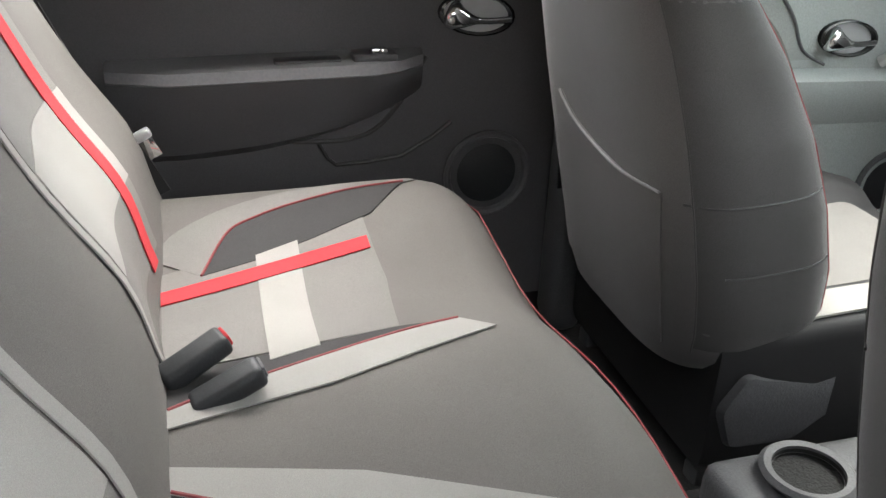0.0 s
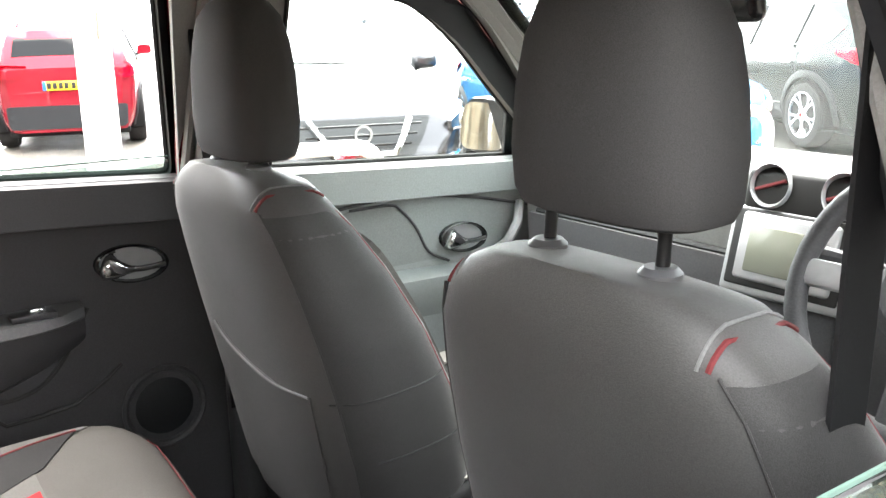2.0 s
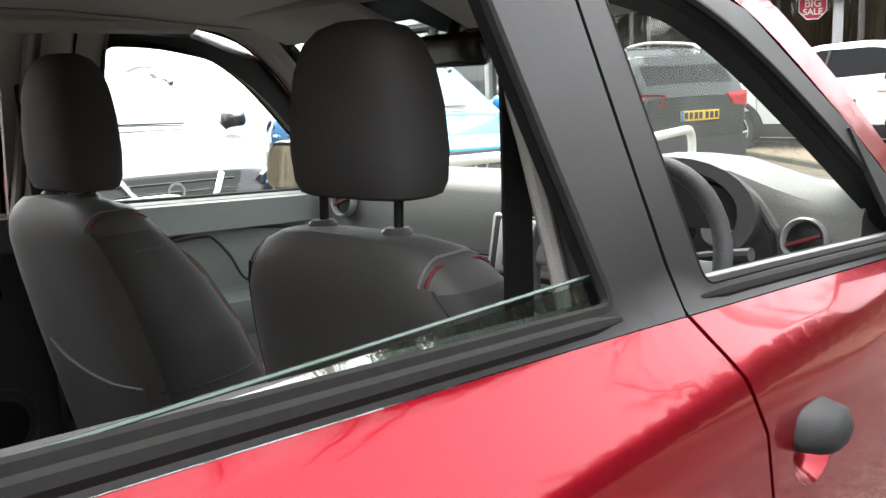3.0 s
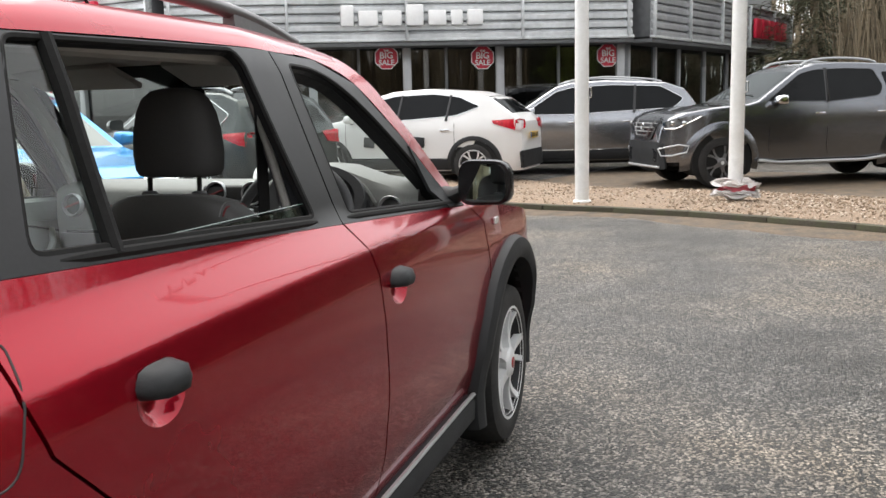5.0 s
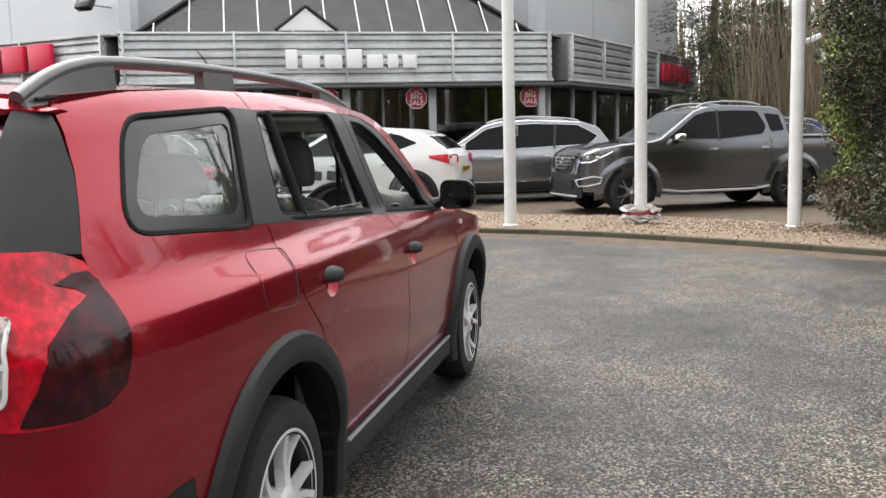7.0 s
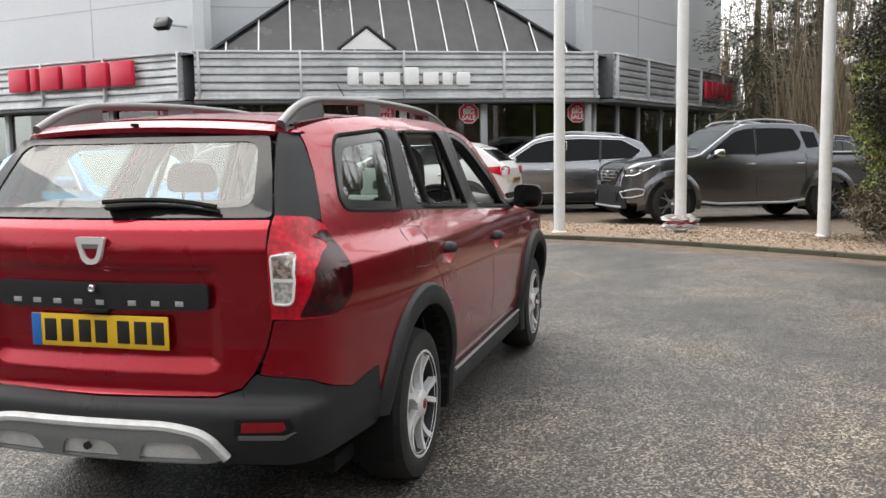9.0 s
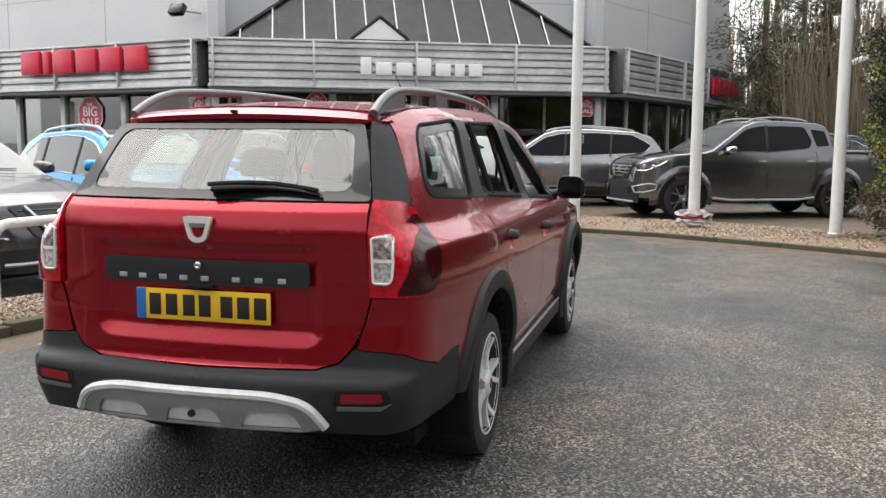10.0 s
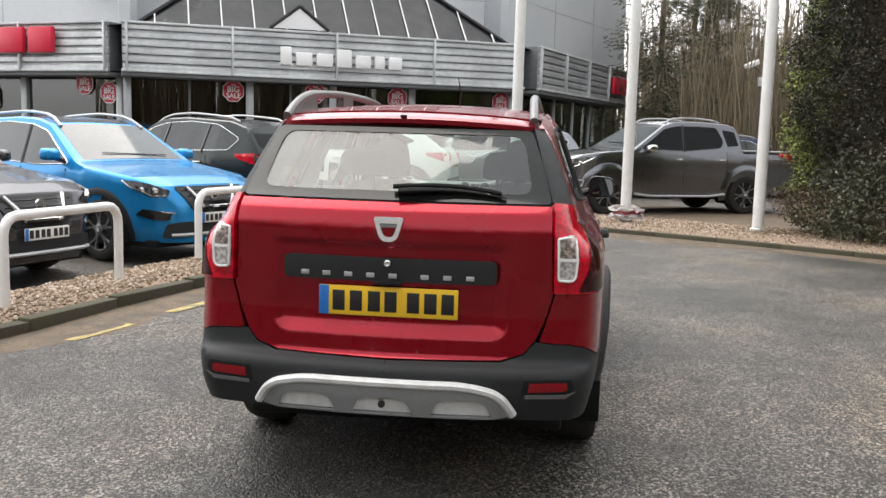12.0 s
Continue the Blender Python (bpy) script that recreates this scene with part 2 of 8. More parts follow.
def sheet(loops, f, step=0.06, thick=0.02, offset=0.0, flip=False, both=False):
    """A curved panel: the area inside the first loop less the other loops, in two coordinates, laid on the surface f(u, v),
    with a return of the given depth round all its edges. both adds the back face."""
    bm = bmesh.new()
    for loop in loops:
        vs = [bm.verts.new((u, v, 0)) for u, v in loop]
        for i in range(len(vs)):
            if (vs[i].co - vs[(i + 1) % len(vs)].co).length > 1e-6:
                bm.edges.new((vs[i], vs[(i + 1) % len(vs)]))
    bmesh.ops.triangle_fill(bm, use_beauty=True, use_dissolve=False, edges=list(bm.edges))
    us, vs = [p[0] for p in loops[0]], [p[1] for p in loops[0]]
    for lo, hi, no in ((min(us), max(us), (1, 0, 0)), (min(vs), max(vs), (0, 1, 0))):
        k = int((hi - lo) / step)
        for i in range(1, k + 1):
            c = lo + (hi - lo) * i / (k + 1)
            bmesh.ops.bisect_plane(bm, geom=list(bm.verts) + list(bm.edges) + list(bm.faces), dist=1e-5, plane_co=tuple(c * q for q in no), plane_no=no)
    inward = {}
    e = 0.004
    skin = bm.verts.layers.float_vector.new("skin_normal")
    side = bm.faces.layers.int.new("skin_front")
    fronts = set(bm.faces)
    for v in bm.verts:
        u, w = v.co.x, v.co.y
        p = Vector(f(u, w))
        nn = (Vector(f(u + e, w)) - Vector(f(u - e, w))).cross(Vector(f(u, w + e)) - Vector(f(u, w - e)))
        nn = nn.normalized() if nn.length > 1e-12 else Vector((0, 0, 1))
        if flip:
            nn.negate()
        v.co = p + nn * offset
        inward[v] = -nn
        v[skin] = nn
    if thick:
        edges = [ed for ed in bm.edges if len(ed.link_faces) == 1]
        base = list(bm.verts)
        if both:
            r = bmesh.ops.duplicate(bm, geom=list(bm.faces))
            vm = r["vert_map"]
            for v in base:
                if v in vm:
                    vm[v].co = v.co + inward[v] * thick
            for ed in edges:
                a, b = ed.verts
                bm.faces.new((a, b, vm[b], vm[a]))
        else:
            r = bmesh.ops.extrude_edge_only(bm, edges=edges)
            nv = [g for g in r["geom"] if isinstance(g, bmesh.types.BMVert)]
            old = {}
            for v in nv:
                for ed in v.link_edges:
                    o = ed.other_vert(v)
                    if o in inward:
                        old[v] = o
            for v in nv:
                if v in old:
                    v.co = v.co + inward[old[v]] * thick
    for q in bm.faces:
        q[side] = 1 if q in fronts else 0
    return bm


def mirror_bm(bm):
    me = bpy.data.meshes.new("tmp")
    bm.to_mesh(me)
    c = bmesh.new()
    c.from_mesh(me)
    bpy.data.meshes.remove(me)
    c.transform(Matrix.Diagonal((-1, 1, 1, 1)))
    skin = c.verts.layers.float_vector.get("skin_normal")
    if skin:
        for v in c.verts:
            v[skin] = (-v[skin].x, v[skin].y, v[skin].z)
    bmesh.ops.reverse_faces(c, faces=c.faces)
    return c


def text_mesh(body, size, depth=0.004, bold=0.0):
    cu = bpy.data.curves.new("tmp", "FONT")
    cu.body, cu.size, cu.extrude, cu.offset = body, size, depth, bold
    cu.align_x, cu.align_y = "CENTER", "CENTER"
    ob = bpy.data.objects.new("tmp", cu)
    scene.collection.objects.link(ob)
    dg = bpy.context.evaluated_depsgraph_get()
    me = bpy.data.meshes.new_from_object(ob.evaluated_get(dg))
    bm = bmesh.new()
    bm.from_mesh(me)
    bpy.data.objects.remove(ob)
    bpy.data.curves.remove(cu)
    bpy.data.meshes.remove(me)
    return bm


def interp(x, xs, ys):
    return float(np.interp(x, xs, ys))


def smooth_table(xs, ys, sigma, lo, hi, n=400):
    g = np.linspace(lo, hi, n)
    v = np.interp(g, xs, ys)
    h = (hi - lo) / (n - 1)
    k = np.exp(-0.5 * (np.arange(-60, 61) * h / sigma) ** 2)
    k /= k.sum()
    return g, np.convolve(np.pad(v, 60, mode="edge"), k, "valid")


def vert_plane(x, y):
    """Maps (across, up) of a flat drawing onto the xz plane, facing -y."""
    return Matrix.Translation((x, y, 0)) @ pose(0, 0, 0, 90)


# ---- the yard ----
def asphalt_mat():
    m = bpy.data.materials.new("worn asphalt")
    m.use_nodes = True
    nd, ln = m.node_tree.nodes, m.node_tree.links
    b = nd["Principled BSDF"]
    co = nd.new("ShaderNodeTexCoord")
    vo = nd.new("ShaderNodeTexVoronoi")
    vo.inputs["Scale"].default_value = 98.0
    ln.new(co.outputs["Object"], vo.inputs["Vector"])
    ramp = nd.new("ShaderNodeValToRGB")
    ramp.color_ramp.elements[0].position, ramp.color_ramp.elements[0].color = 0.28, (0.009, 0.011, 0.0105, 1)
    ramp.color_ramp.elements[1].position, ramp.color_ramp.elements[1].color = 0.78, (0.243, 0.226, 0.204, 1)
    e = ramp.color_ramp.elements.new(0.56)
    e.color = (0.042, 0.038, 0.034, 1)
    ln.new(vo.outputs["Color"], ramp.inputs["Fac"])
    fine = nd.new("ShaderNodeTexNoise")
    fine.inputs["Scale"].default_value = 64.0
    fine.inputs["Detail"].default_value = 8.0
    fine.inputs["Roughness"].default_value = 0.7
    ln.new(co.outputs["Object"], fine.inputs["Vector"])
    big = nd.new("ShaderNodeTexNoise")
    big.inputs["Scale"].default_value = 0.55
    big.inputs["Detail"].default_value = 6.0
    ln.new(co.outputs["Object"], big.inputs["Vector"])
    m1 = nd.new("ShaderNodeMix")
    m1.data_type, m1.blend_type = "RGBA", "MULTIPLY"
    m1.inputs["Factor"].default_value = 0.8
    r2 = nd.new("ShaderNodeMapRange")
    r2.inputs["From Min"].default_value, r2.inputs["From Max"].default_value = 0.36, 0.66
    r2.inputs["To Min"].default_value, r2.inputs["To Max"].default_value = 0.12, 2.0
    ln.new(fine.outputs["Fac"], r2.inputs["Value"])
    ln.new(ramp.outputs[0], m1.inputs["A"])
    ln.new(r2.outputs[0], m1.inputs["B"])
    m2 = nd.new("ShaderNodeMix")
    m2.data_type, m2.blend_type = "RGBA", "MULTIPLY"
    m2.inputs["Factor"].default_value = 1.0
    r3 = nd.new("ShaderNodeMapRange")
    r3.inputs["From Min"].default_value, r3.inputs["From Max"].default_value = 0.3, 0.7
    r3.inputs["To Min"].default_value, r3.inputs["To Max"].default_value = 0.5, 1.5
    ln.new(big.outputs["Fac"], r3.inputs["Value"])
    ln.new(m1.outputs["Result"], m2.inputs["A"])
    ln.new(r3.outputs[0], m2.inputs["B"])
    mid = nd.new("ShaderNodeTexNoise")
    mid.inputs["Scale"].default_value = 3.2
    mid.inputs["Detail"].default_value = 5.0
    ln.new(co.outputs["Object"], mid.inputs["Vector"])
    r4 = nd.new("ShaderNodeMapRange")
    r4.inputs["From Min"].default_value, r4.inputs["From Max"].default_value = 0.3, 0.7
    r4.inputs["To Min"].default_value, r4.inputs["To Max"].default_value = 0.65, 1.35
    ln.new(mid.outputs["Fac"], r4.inputs["Value"])
    m3 = nd.new("ShaderNodeMix")
    m3.data_type, m3.blend_type = "RGBA", "MULTIPLY"
    m3.inputs["Factor"].default_value = 1.0
    ln.new(m2.outputs["Result"], m3.inputs["A"])
    ln.new(r4.outputs[0], m3.inputs["B"])
    dirt = nd.new("ShaderNodeValToRGB")
    dirt.color_ramp.elements[0].position, dirt.color_ramp.elements[0].color = 0.42, (0.98, 0.99, 1.0, 1)
    dirt.color_ramp.elements[1].position, dirt.color_ramp.elements[1].color = 0.66, (1.0, 0.90, 0.76, 1)
    ln.new(big.outputs["Fac"], dirt.inputs["Fac"])
    m4 = nd.new("ShaderNodeMix")
    m4.data_type, m4.blend_type = "RGBA", "MULTIPLY"
    m4.inputs["Factor"].default_value = 1.0
    ln.new(m3.outputs["Result"], m4.inputs["A"])
    ln.new(dirt.outputs[0], m4.inputs["B"])
    ln.new(m4.outputs["Result"], b.inputs["Base Color"])
    rr = nd.new("ShaderNodeMapRange")
    rr.inputs["From Min"].default_value, rr.inputs["From Max"].default_value = 0.3, 0.7
    rr.inputs["To Min"].default_value, rr.inputs["To Max"].default_value = 0.28, 0.56
    ln.new(big.outputs["Fac"], rr.inputs["Value"])
    ln.new(rr.outputs[0], b.inputs["Roughness"])
    bp = nd.new("ShaderNodeBump")
    bp.inputs["Distance"].default_value = 0.008
    bp.inputs["Strength"].default_value = 0.9
    ln.new(vo.outputs["Distance"], bp.inputs["Height"])
    bp.invert = True
    bp2 = nd.new("ShaderNodeBump")
    bp2.inputs["Distance"].default_value = 0.008
    bp2.inputs["Strength"].default_value = 0.8
    ln.new(fine.outputs["Fac"], bp2.inputs["Height"])
    ln.new(bp.outputs[0], bp2.inputs["Normal"])
    ln.new(bp2.outputs[0], b.inputs["Normal"])
    return m


M_ASPHALT = asphalt_mat()
M_KERB = mat("mossy concrete kerb", (0.052, 0.044, 0.030), 0.85, var=0.25, scale=60, bump=0.003, second=(0.055, 0.06, 0.026), second_scale=6, second_amount=0.85, random_tint=0.12)
M_GRAVEL = mat("tan gravel", (0.25, 0.18, 0.125), 0.9, var=0.5, scale=55, bump=0.012, second=(0.20, 0.16, 0.12), second_scale=4, second_amount=0.5)
M_STONE = mat("gravel stones", (0.38, 0.29, 0.21), 0.85, var=0.35, scale=25, second=(0.22, 0.19, 0.16), second_scale=14, second_amount=0.8)
M_WHITEPAINT = mat("white gloss paint", (0.78, 0.78, 0.77), 0.3, var=0.04, scale=30, second=(0.62, 0.61, 0.57), second_scale=3, second_amount=0.5)
M_YELLOWLINE = mat("worn yellow paint", (0.42, 0.33, 0.12), 0.8, var=0.4, scale=18, second=(0.10, 0.10, 0.09), second_scale=9, second_amount=0.9)


def ground_z(x, y):
    t = min(1.0, max(0.0, (-x - 2.0) / 2.0))
    u = min(1.0, max(0.0, (8.5 - y) / 2.0))
    return -0.10 * t * t * (3 - 2 * t) * u * u * (3 - 2 * u)


def make_ground():
    xs = [-400, -200, -100, -50, -25, -15, -10, -7] + [-5 + 0.25 * i for i in range(17)] + [0, 2, 4, 7, 10, 15, 25, 50, 100, 200, 400]
    ys = [-400, -150, -60, -30, -15, -8, -4, 0, 3, 5, 6, 6.5, 7, 7.5, 8, 8.5, 9, 12, 16, 20, 30, 60, 150, 400]
    bm = bmesh.new()
    g = [[bm.verts.new((x, y, ground_z(x, y))) for x in xs] for y in ys]
    for a, b in zip(g, g[1:]):
        for i in range(len(xs) - 1):
            bm.faces.new((a[i], a[i + 1], b[i + 1], b[i]))
    solid("ground", bm, M_ASPHALT, "dark worn asphalt yard with pale aggregate, slightly damp", "ground", kind="structure")


make_ground()


def stone_mix(m):
    """Each stone takes a tone of its own."""
    nd, ln = m.node_tree.nodes, m.node_tree.links
    geo = nd.new("ShaderNodeNewGeometry")
    ramp = nd.new("ShaderNodeValToRGB")
    ramp.color_ramp.elements[0].position, ramp.color_ramp.elements[0].color = 0.0, (0.15, 0.11, 0.078, 1)
    ramp.color_ramp.elements[1].position, ramp.color_ramp.elements[1].color = 1.0, (0.56, 0.48, 0.40, 1)
    e = ramp.color_ramp.elements.new(0.55)
    e.color = (0.30, 0.22, 0.15, 1)
    ln.new(geo.outputs["Random Per Island"], ramp.inputs["Fac"])
    ln.new(ramp.outputs[0], nd["Principled BSDF"].inputs["Base Color"])


stone_mix(M_STONE)
M_SILT = mat("damp brown silt", (0.115, 0.082, 0.052), 0.8, var=0.45, scale=40, bump=0.004, second=(0.06, 0.052, 0.042), second_scale=5, second_amount=0.8)

# kerb lines: the bed before the showroom, and the bed beside the parking bays
BED_FAR = smooth_line([(-6.5, 13.2, 0), (-4.2, 11.6, 0), (-2.6, 10.2, 0), (-1.4, 9.25, 0), (-0.3, 8.85, 0), (0.8, 8.6, 0), (1.9, 8.05, 0), (3.1, 7.35, 0), (4.6, 6.3, 0), (6.5, 5.0, 0), (9, 3.4, 0), (12, 1.6, 0)], 5)
BED_LEFT = smooth_line([(-4.6, -6.0, 0), (-4.0, -3.2, 0), (-3.35, -1.0, 0), (-3.02, 0.0, 0), (-2.80, 1.0, 0), (-2.46, 2.15, 0), (-2.0, 3.4, 0), (-1.75, 4.6, 0), (-1.9, 5.7, 0), (-2.6, 6.7, 0)], 5)


def offset_line(line, d):
    out = []
    for i, p in enumerate(line):
        a, b = line[max(i - 1, 0)], line[min(i + 1, len(line) - 1)]
        t = (b - a).normalized()
        out.append(p + Vector((-t.y, t.x, 0)) * d)
    return out


def bed(name, line, depth, sign, top, label):
    """A raised gravel bed along a kerb line, with kerb stones as pieces."""
    inner = offset_line(line, 0.11 * sign)
    back = offset_line(line, depth * sign)
    rows = []
    for k in range(9):
        t = k / 8
        rows.append([p.lerp(q, t) + Vector((0, 0, ground_z(p.x, p.y) + top - 0.015 + 0.05 * math.sin(math.pi * min(1, t * 1.6)) * (1 - t) + 0.012 * noise.noise(p * 3 + Vector((0, t * 9, 0))))) for p, q in zip(inner, back)])
    bm = bmesh.new()
    g = [[bm.verts.new(p) for p in r] for r in rows]
    for a, b in zip(g, g[1:]):
        for i in range(len(a) - 1):
            bm.faces.new((a[i], a[i + 1], b[i + 1], b[i]))
    low = [bm.verts.new(v.co + Vector((0, 0, -0.25))) for v in g[-1]]
    for i in range(len(low) - 1):
        bm.faces.new((g[-1][i], g[-1][i + 1], low[i + 1], low[i]))
    ob = solid(name, bm, M_GRAVEL, label, "gravel bed", kind="structure", sharp=60)
    rng = random.Random(5)
    n = 13000
    segs = len(line) - 1
    me_v, me_f = [], []
    for _ in range(n):
        i = rng.randrange(segs)
        t, q = rng.random(), rng.random() ** 0.8
        k = q * 8
        k0 = min(7, int(k))
        a = rows[k0][i].lerp(rows[k0][i + 1], t)
        b = rows[k0 + 1][i].lerp(rows[k0 + 1][i + 1], t)
        p = a.lerp(b, k - k0)
        if line is BED_FAR and p.x < 1.0 and rng.random() < 0.75:
            continue
        r = rng.uniform(0.008, 0.022)
        turn = Euler((rng.uniform(-0.5, 0.5), rng.uniform(-0.5, 0.5), rng.uniform(0, 6.28))).to_matrix()
        base = len(me_v)
        for c in ((1, 0, 0), (0, 1, 0), (-1, 0, 0), (0, -1, 0), (0, 0, 0.75), (0, 0, -0.75)):
            me_v.append(tuple(p + turn @ (Vector(c) * r * rng.uniform(0.7, 1.25)) + Vector((0, 0, r * 0.35))))
        for f in ((0, 1, 4), (1, 2, 4), (2, 3, 4), (3, 0, 4), (1, 0, 5), (2, 1, 5), (3, 2, 5), (0, 3, 5)):
            me_f.append(tuple(base + j for j in f))
    me = bpy.data.meshes.new("stones")
    me.from_pydata(me_v, [], me_f)
    me.materials.append(M_STONE)
    s = new("gravel_stones", me)
    tagged(s, "loose tan and grey gravel stones on the bed", "gravel", kind="stuff")
    return ob


bed_far = bed("gravel_bed", BED_FAR, 2.6, 1, 0.075, "raised bed of tan gravel behind a mossy kerb")
bed_left = bed("gravel_bed", BED_LEFT, 0.95, 1, 0.11, "narrow gravel bed between the lane and parking bays")



def silt(line):
    """Washed-down dirt lying along the foot of a kerb, with an uneven edge."""
    fine = []
    for a, b in zip(line, line[1:]):
        fine += [a.lerp(b, k / 10) for k in range(10)]
    near, far_ = offset_line(fine, 0.01), offset_line(fine, -1.0)
    bm = bmesh.new()
    rows = []
    for p, q in zip(near, far_):
        w = 0.34 + 0.60 * max(0.0, noise.noise(p * 0.7) + 0.25) + 0.09 * noise.noise(p * 5.0) + 0.04 * noise.noise(p * 17.0)
        w = max(0.05, w)
        mid_, end_ = p.lerp(q, w * 0.5), p.lerp(q, w)
        rows.append([bm.verts.new(v + Vector((0, 0, ground_z(v.x, v.y) + h))) for v, h in ((p, 0.020), (mid_, 0.013), (end_, -0.003))])
    for a, b in zip(rows, rows[1:]):
        for i in range(2):
            bm.faces.new((a[i], a[i + 1], b[i + 1], b[i]))
    bm.normal_update()
    if sum(f.normal.z for f in bm.faces) < 0:
        bmesh.ops.reverse_faces(bm, faces=bm.faces)
    solid("kerb_silt", bm, M_SILT, "damp brown silt washed along the foot of the kerb", "dirt", kind="stuff")


silt(BED_FAR)
silt(BED_LEFT)


def dirt_patch():
    """Trodden brown earth between the gravel bed and the cars behind it."""
    bm = bmesh.new()
    rows = []
    for p in offset_line(BED_FAR, 2.2)[8:44]:
        rows.append([bm.verts.new((p.x + u * 0.35 + 0.25 * noise.noise(p + Vector((u, 3, 0))), p.y + u + 0.25 * noise.noise(p * 0.8 + Vector((u, 0, 0))), ground_z(p.x, p.y) + 0.006)) for u in (0.0, 1.2, 2.6, 4.2)])
    for a, b in zip(rows, rows[1:]):
        for i in range(3):
            bm.faces.new((a[i], b[i], b[i + 1], a[i + 1]))
    bm.normal_update()
    if sum(f.normal.z for f in bm.faces) < 0:
        bmesh.ops.reverse_faces(bm, faces=bm.faces)
    solid("dirt_patch", bm, M_SILT, "damp brown trodden earth behind the gravel bed", "dirt", kind="stuff")


dirt_patch()


def kerb_piece(parent, a, b, top):
    d = b - a
    bm = rbox(d.length - 0.006, 0.125, top + 0.25, 0.012, None, 2)
    ob = part("kerb_stone", bm, M_KERB, parent)
    z = ground_z(a.x, a.y)
    ob.matrix_world = Matrix.Translation((a + b) / 2 + Vector((0, 0, z + top / 2 - 0.125))) @ pose(0, 0, 0, 0, 0, math.degrees(math.atan2(d.y, d.x)))
    return ob


def kerbs(line, parent, top):
    acc, last = 0.0, line[0]
    pts = [line[0]]
    fine = []
    for a, b in zip(line, line[1:]):
        fine += [a.lerp(b, k / 8) for k in range(8)]
    for p in fine:
        if (p - pts[-1]).length >= 0.9:
            pts.append(p)
    centre = offset_line(pts, 0.06)
    for a, b in zip(centre, centre[1:]):
        kerb_piece(parent, a, b, top)


kerbs(BED_FAR, bed_far, 0.08)
kerbs(BED_LEFT, bed_left, 0.115)


def yellow_line(pts):
    line = smooth_line(pts, 6)
    l, r = offset_line(line, 0.05), offset_line(line, -0.05)
    bm = bmesh.new()
    va = [bm.verts.new(p + Vector((0, 0, ground_z(p.x, p.y) + 0.005))) for p in l]
    vb = [bm.verts.new(p + Vector((0, 0, ground_z(p.x, p.y) + 0.005))) for p in r]
    for i in range(len(va) - 1):
        bm.faces.new((va[i], va[i + 1], vb[i + 1], vb[i]))
    solid("road_marking", bm, M_YELLOWLINE, "faded yellow line painted on the asphalt", "road marking", kind="structure")


yellow_line([(-2.55, 0.0, 0), (-2.4, 0.55, 0)])
yellow_line([(-2.3, 1.0, 0), (-2.0, 2.0, 0), (-1.65, 3.0, 0)])


# flag poles
def flag_pole(x, y, z):
    ob = thing("flag_pole", x, y, z, 0, "tall white painted flag pole standing in the gravel bed", "flag pole", "flag poles along the kerb")
    part("pole", lathe([(0.0, -0.1), (0.088, -0.1), (0.088, 0.0), (0.084, 3.0), (0.07, 6.5), (0.055, 9.0), (0.0, 9.02)], 20), M_WHITEPAINT, ob)
    part("base_collar", lathe([(0.0, 0.0), (0.115, 0.0), (0.115, 0.03), (0.094, 0.045), (0.0, 0.045)], 20), M_WHITEPAINT, ob)
    part("cleat", tube([(0.085, 0, 1.30), (0.115, 0, 1.30), (0.115, 0, 1.42), (0.085, 0, 1.42)], 0.008, 6), M_CHROME, ob, "small metal rope cleat")
    return ob


fp = flag_pole(-0.055, 9.25, 0.07)
copy_thing(fp, pose(1.77, 9.6, 0.095))
copy_thing(fp, pose(3.75, 8.98, 0.07))
copy_thing(fp, pose(-3.73, 0.55, 0.0))


# white hoop barriers
def hoop(x, y, rz, width, height=0.72):
    ob = thing("hoop_barrier", x, y, ground_z(x, y) + 0.08, rz, "white painted steel hoop barrier set in gravel", "barrier", "hoop barriers beside the bays")
    pts = [(-width / 2, 0, -0.05), (-width / 2, 0, height - 0.14)]
    pts += [(-width / 2 + 0.14 - 0.14 * math.cos(a), 0, height - 0.14 + 0.14 * math.sin(a)) for a in (0.4, 0.8, 1.2, 1.57)]
    pts += [(width / 2 - 0.14 + 0.14 * math.sin(a), 0, height - 0.14 + 0.14 * math.cos(a)) for a in (0.0, 0.4, 0.8, 1.2, 1.57)]
    pts += [(width / 2, 0, -0.05)]
    part("hoop", tube(pts, 0.038, 12), M_WHITEPAINT, ob)
    for s in (-1, 1):
        part("foot", lathe([(0.0, 0.0), (0.075, 0.0), (0.075, 0.012), (0.045, 0.022), (0.0, 0.022)], 16, Matrix.Translation((s * width / 2, 0, 0.0))), M_WHITEPAINT, ob)
    return ob


h1 = hoop(-3.20, 1.12, 80.5, 1.32)
for hx, hy, ha in ((-2.80, 3.85, 76), (-2.55, 6.0, 100), (-3.75, -1.7, 72), (-4.35, -4.4, 76)):
    copy_thing(h1, pose(hx, hy, ground_z(hx, hy) + 0.08, 0, 0, ha))


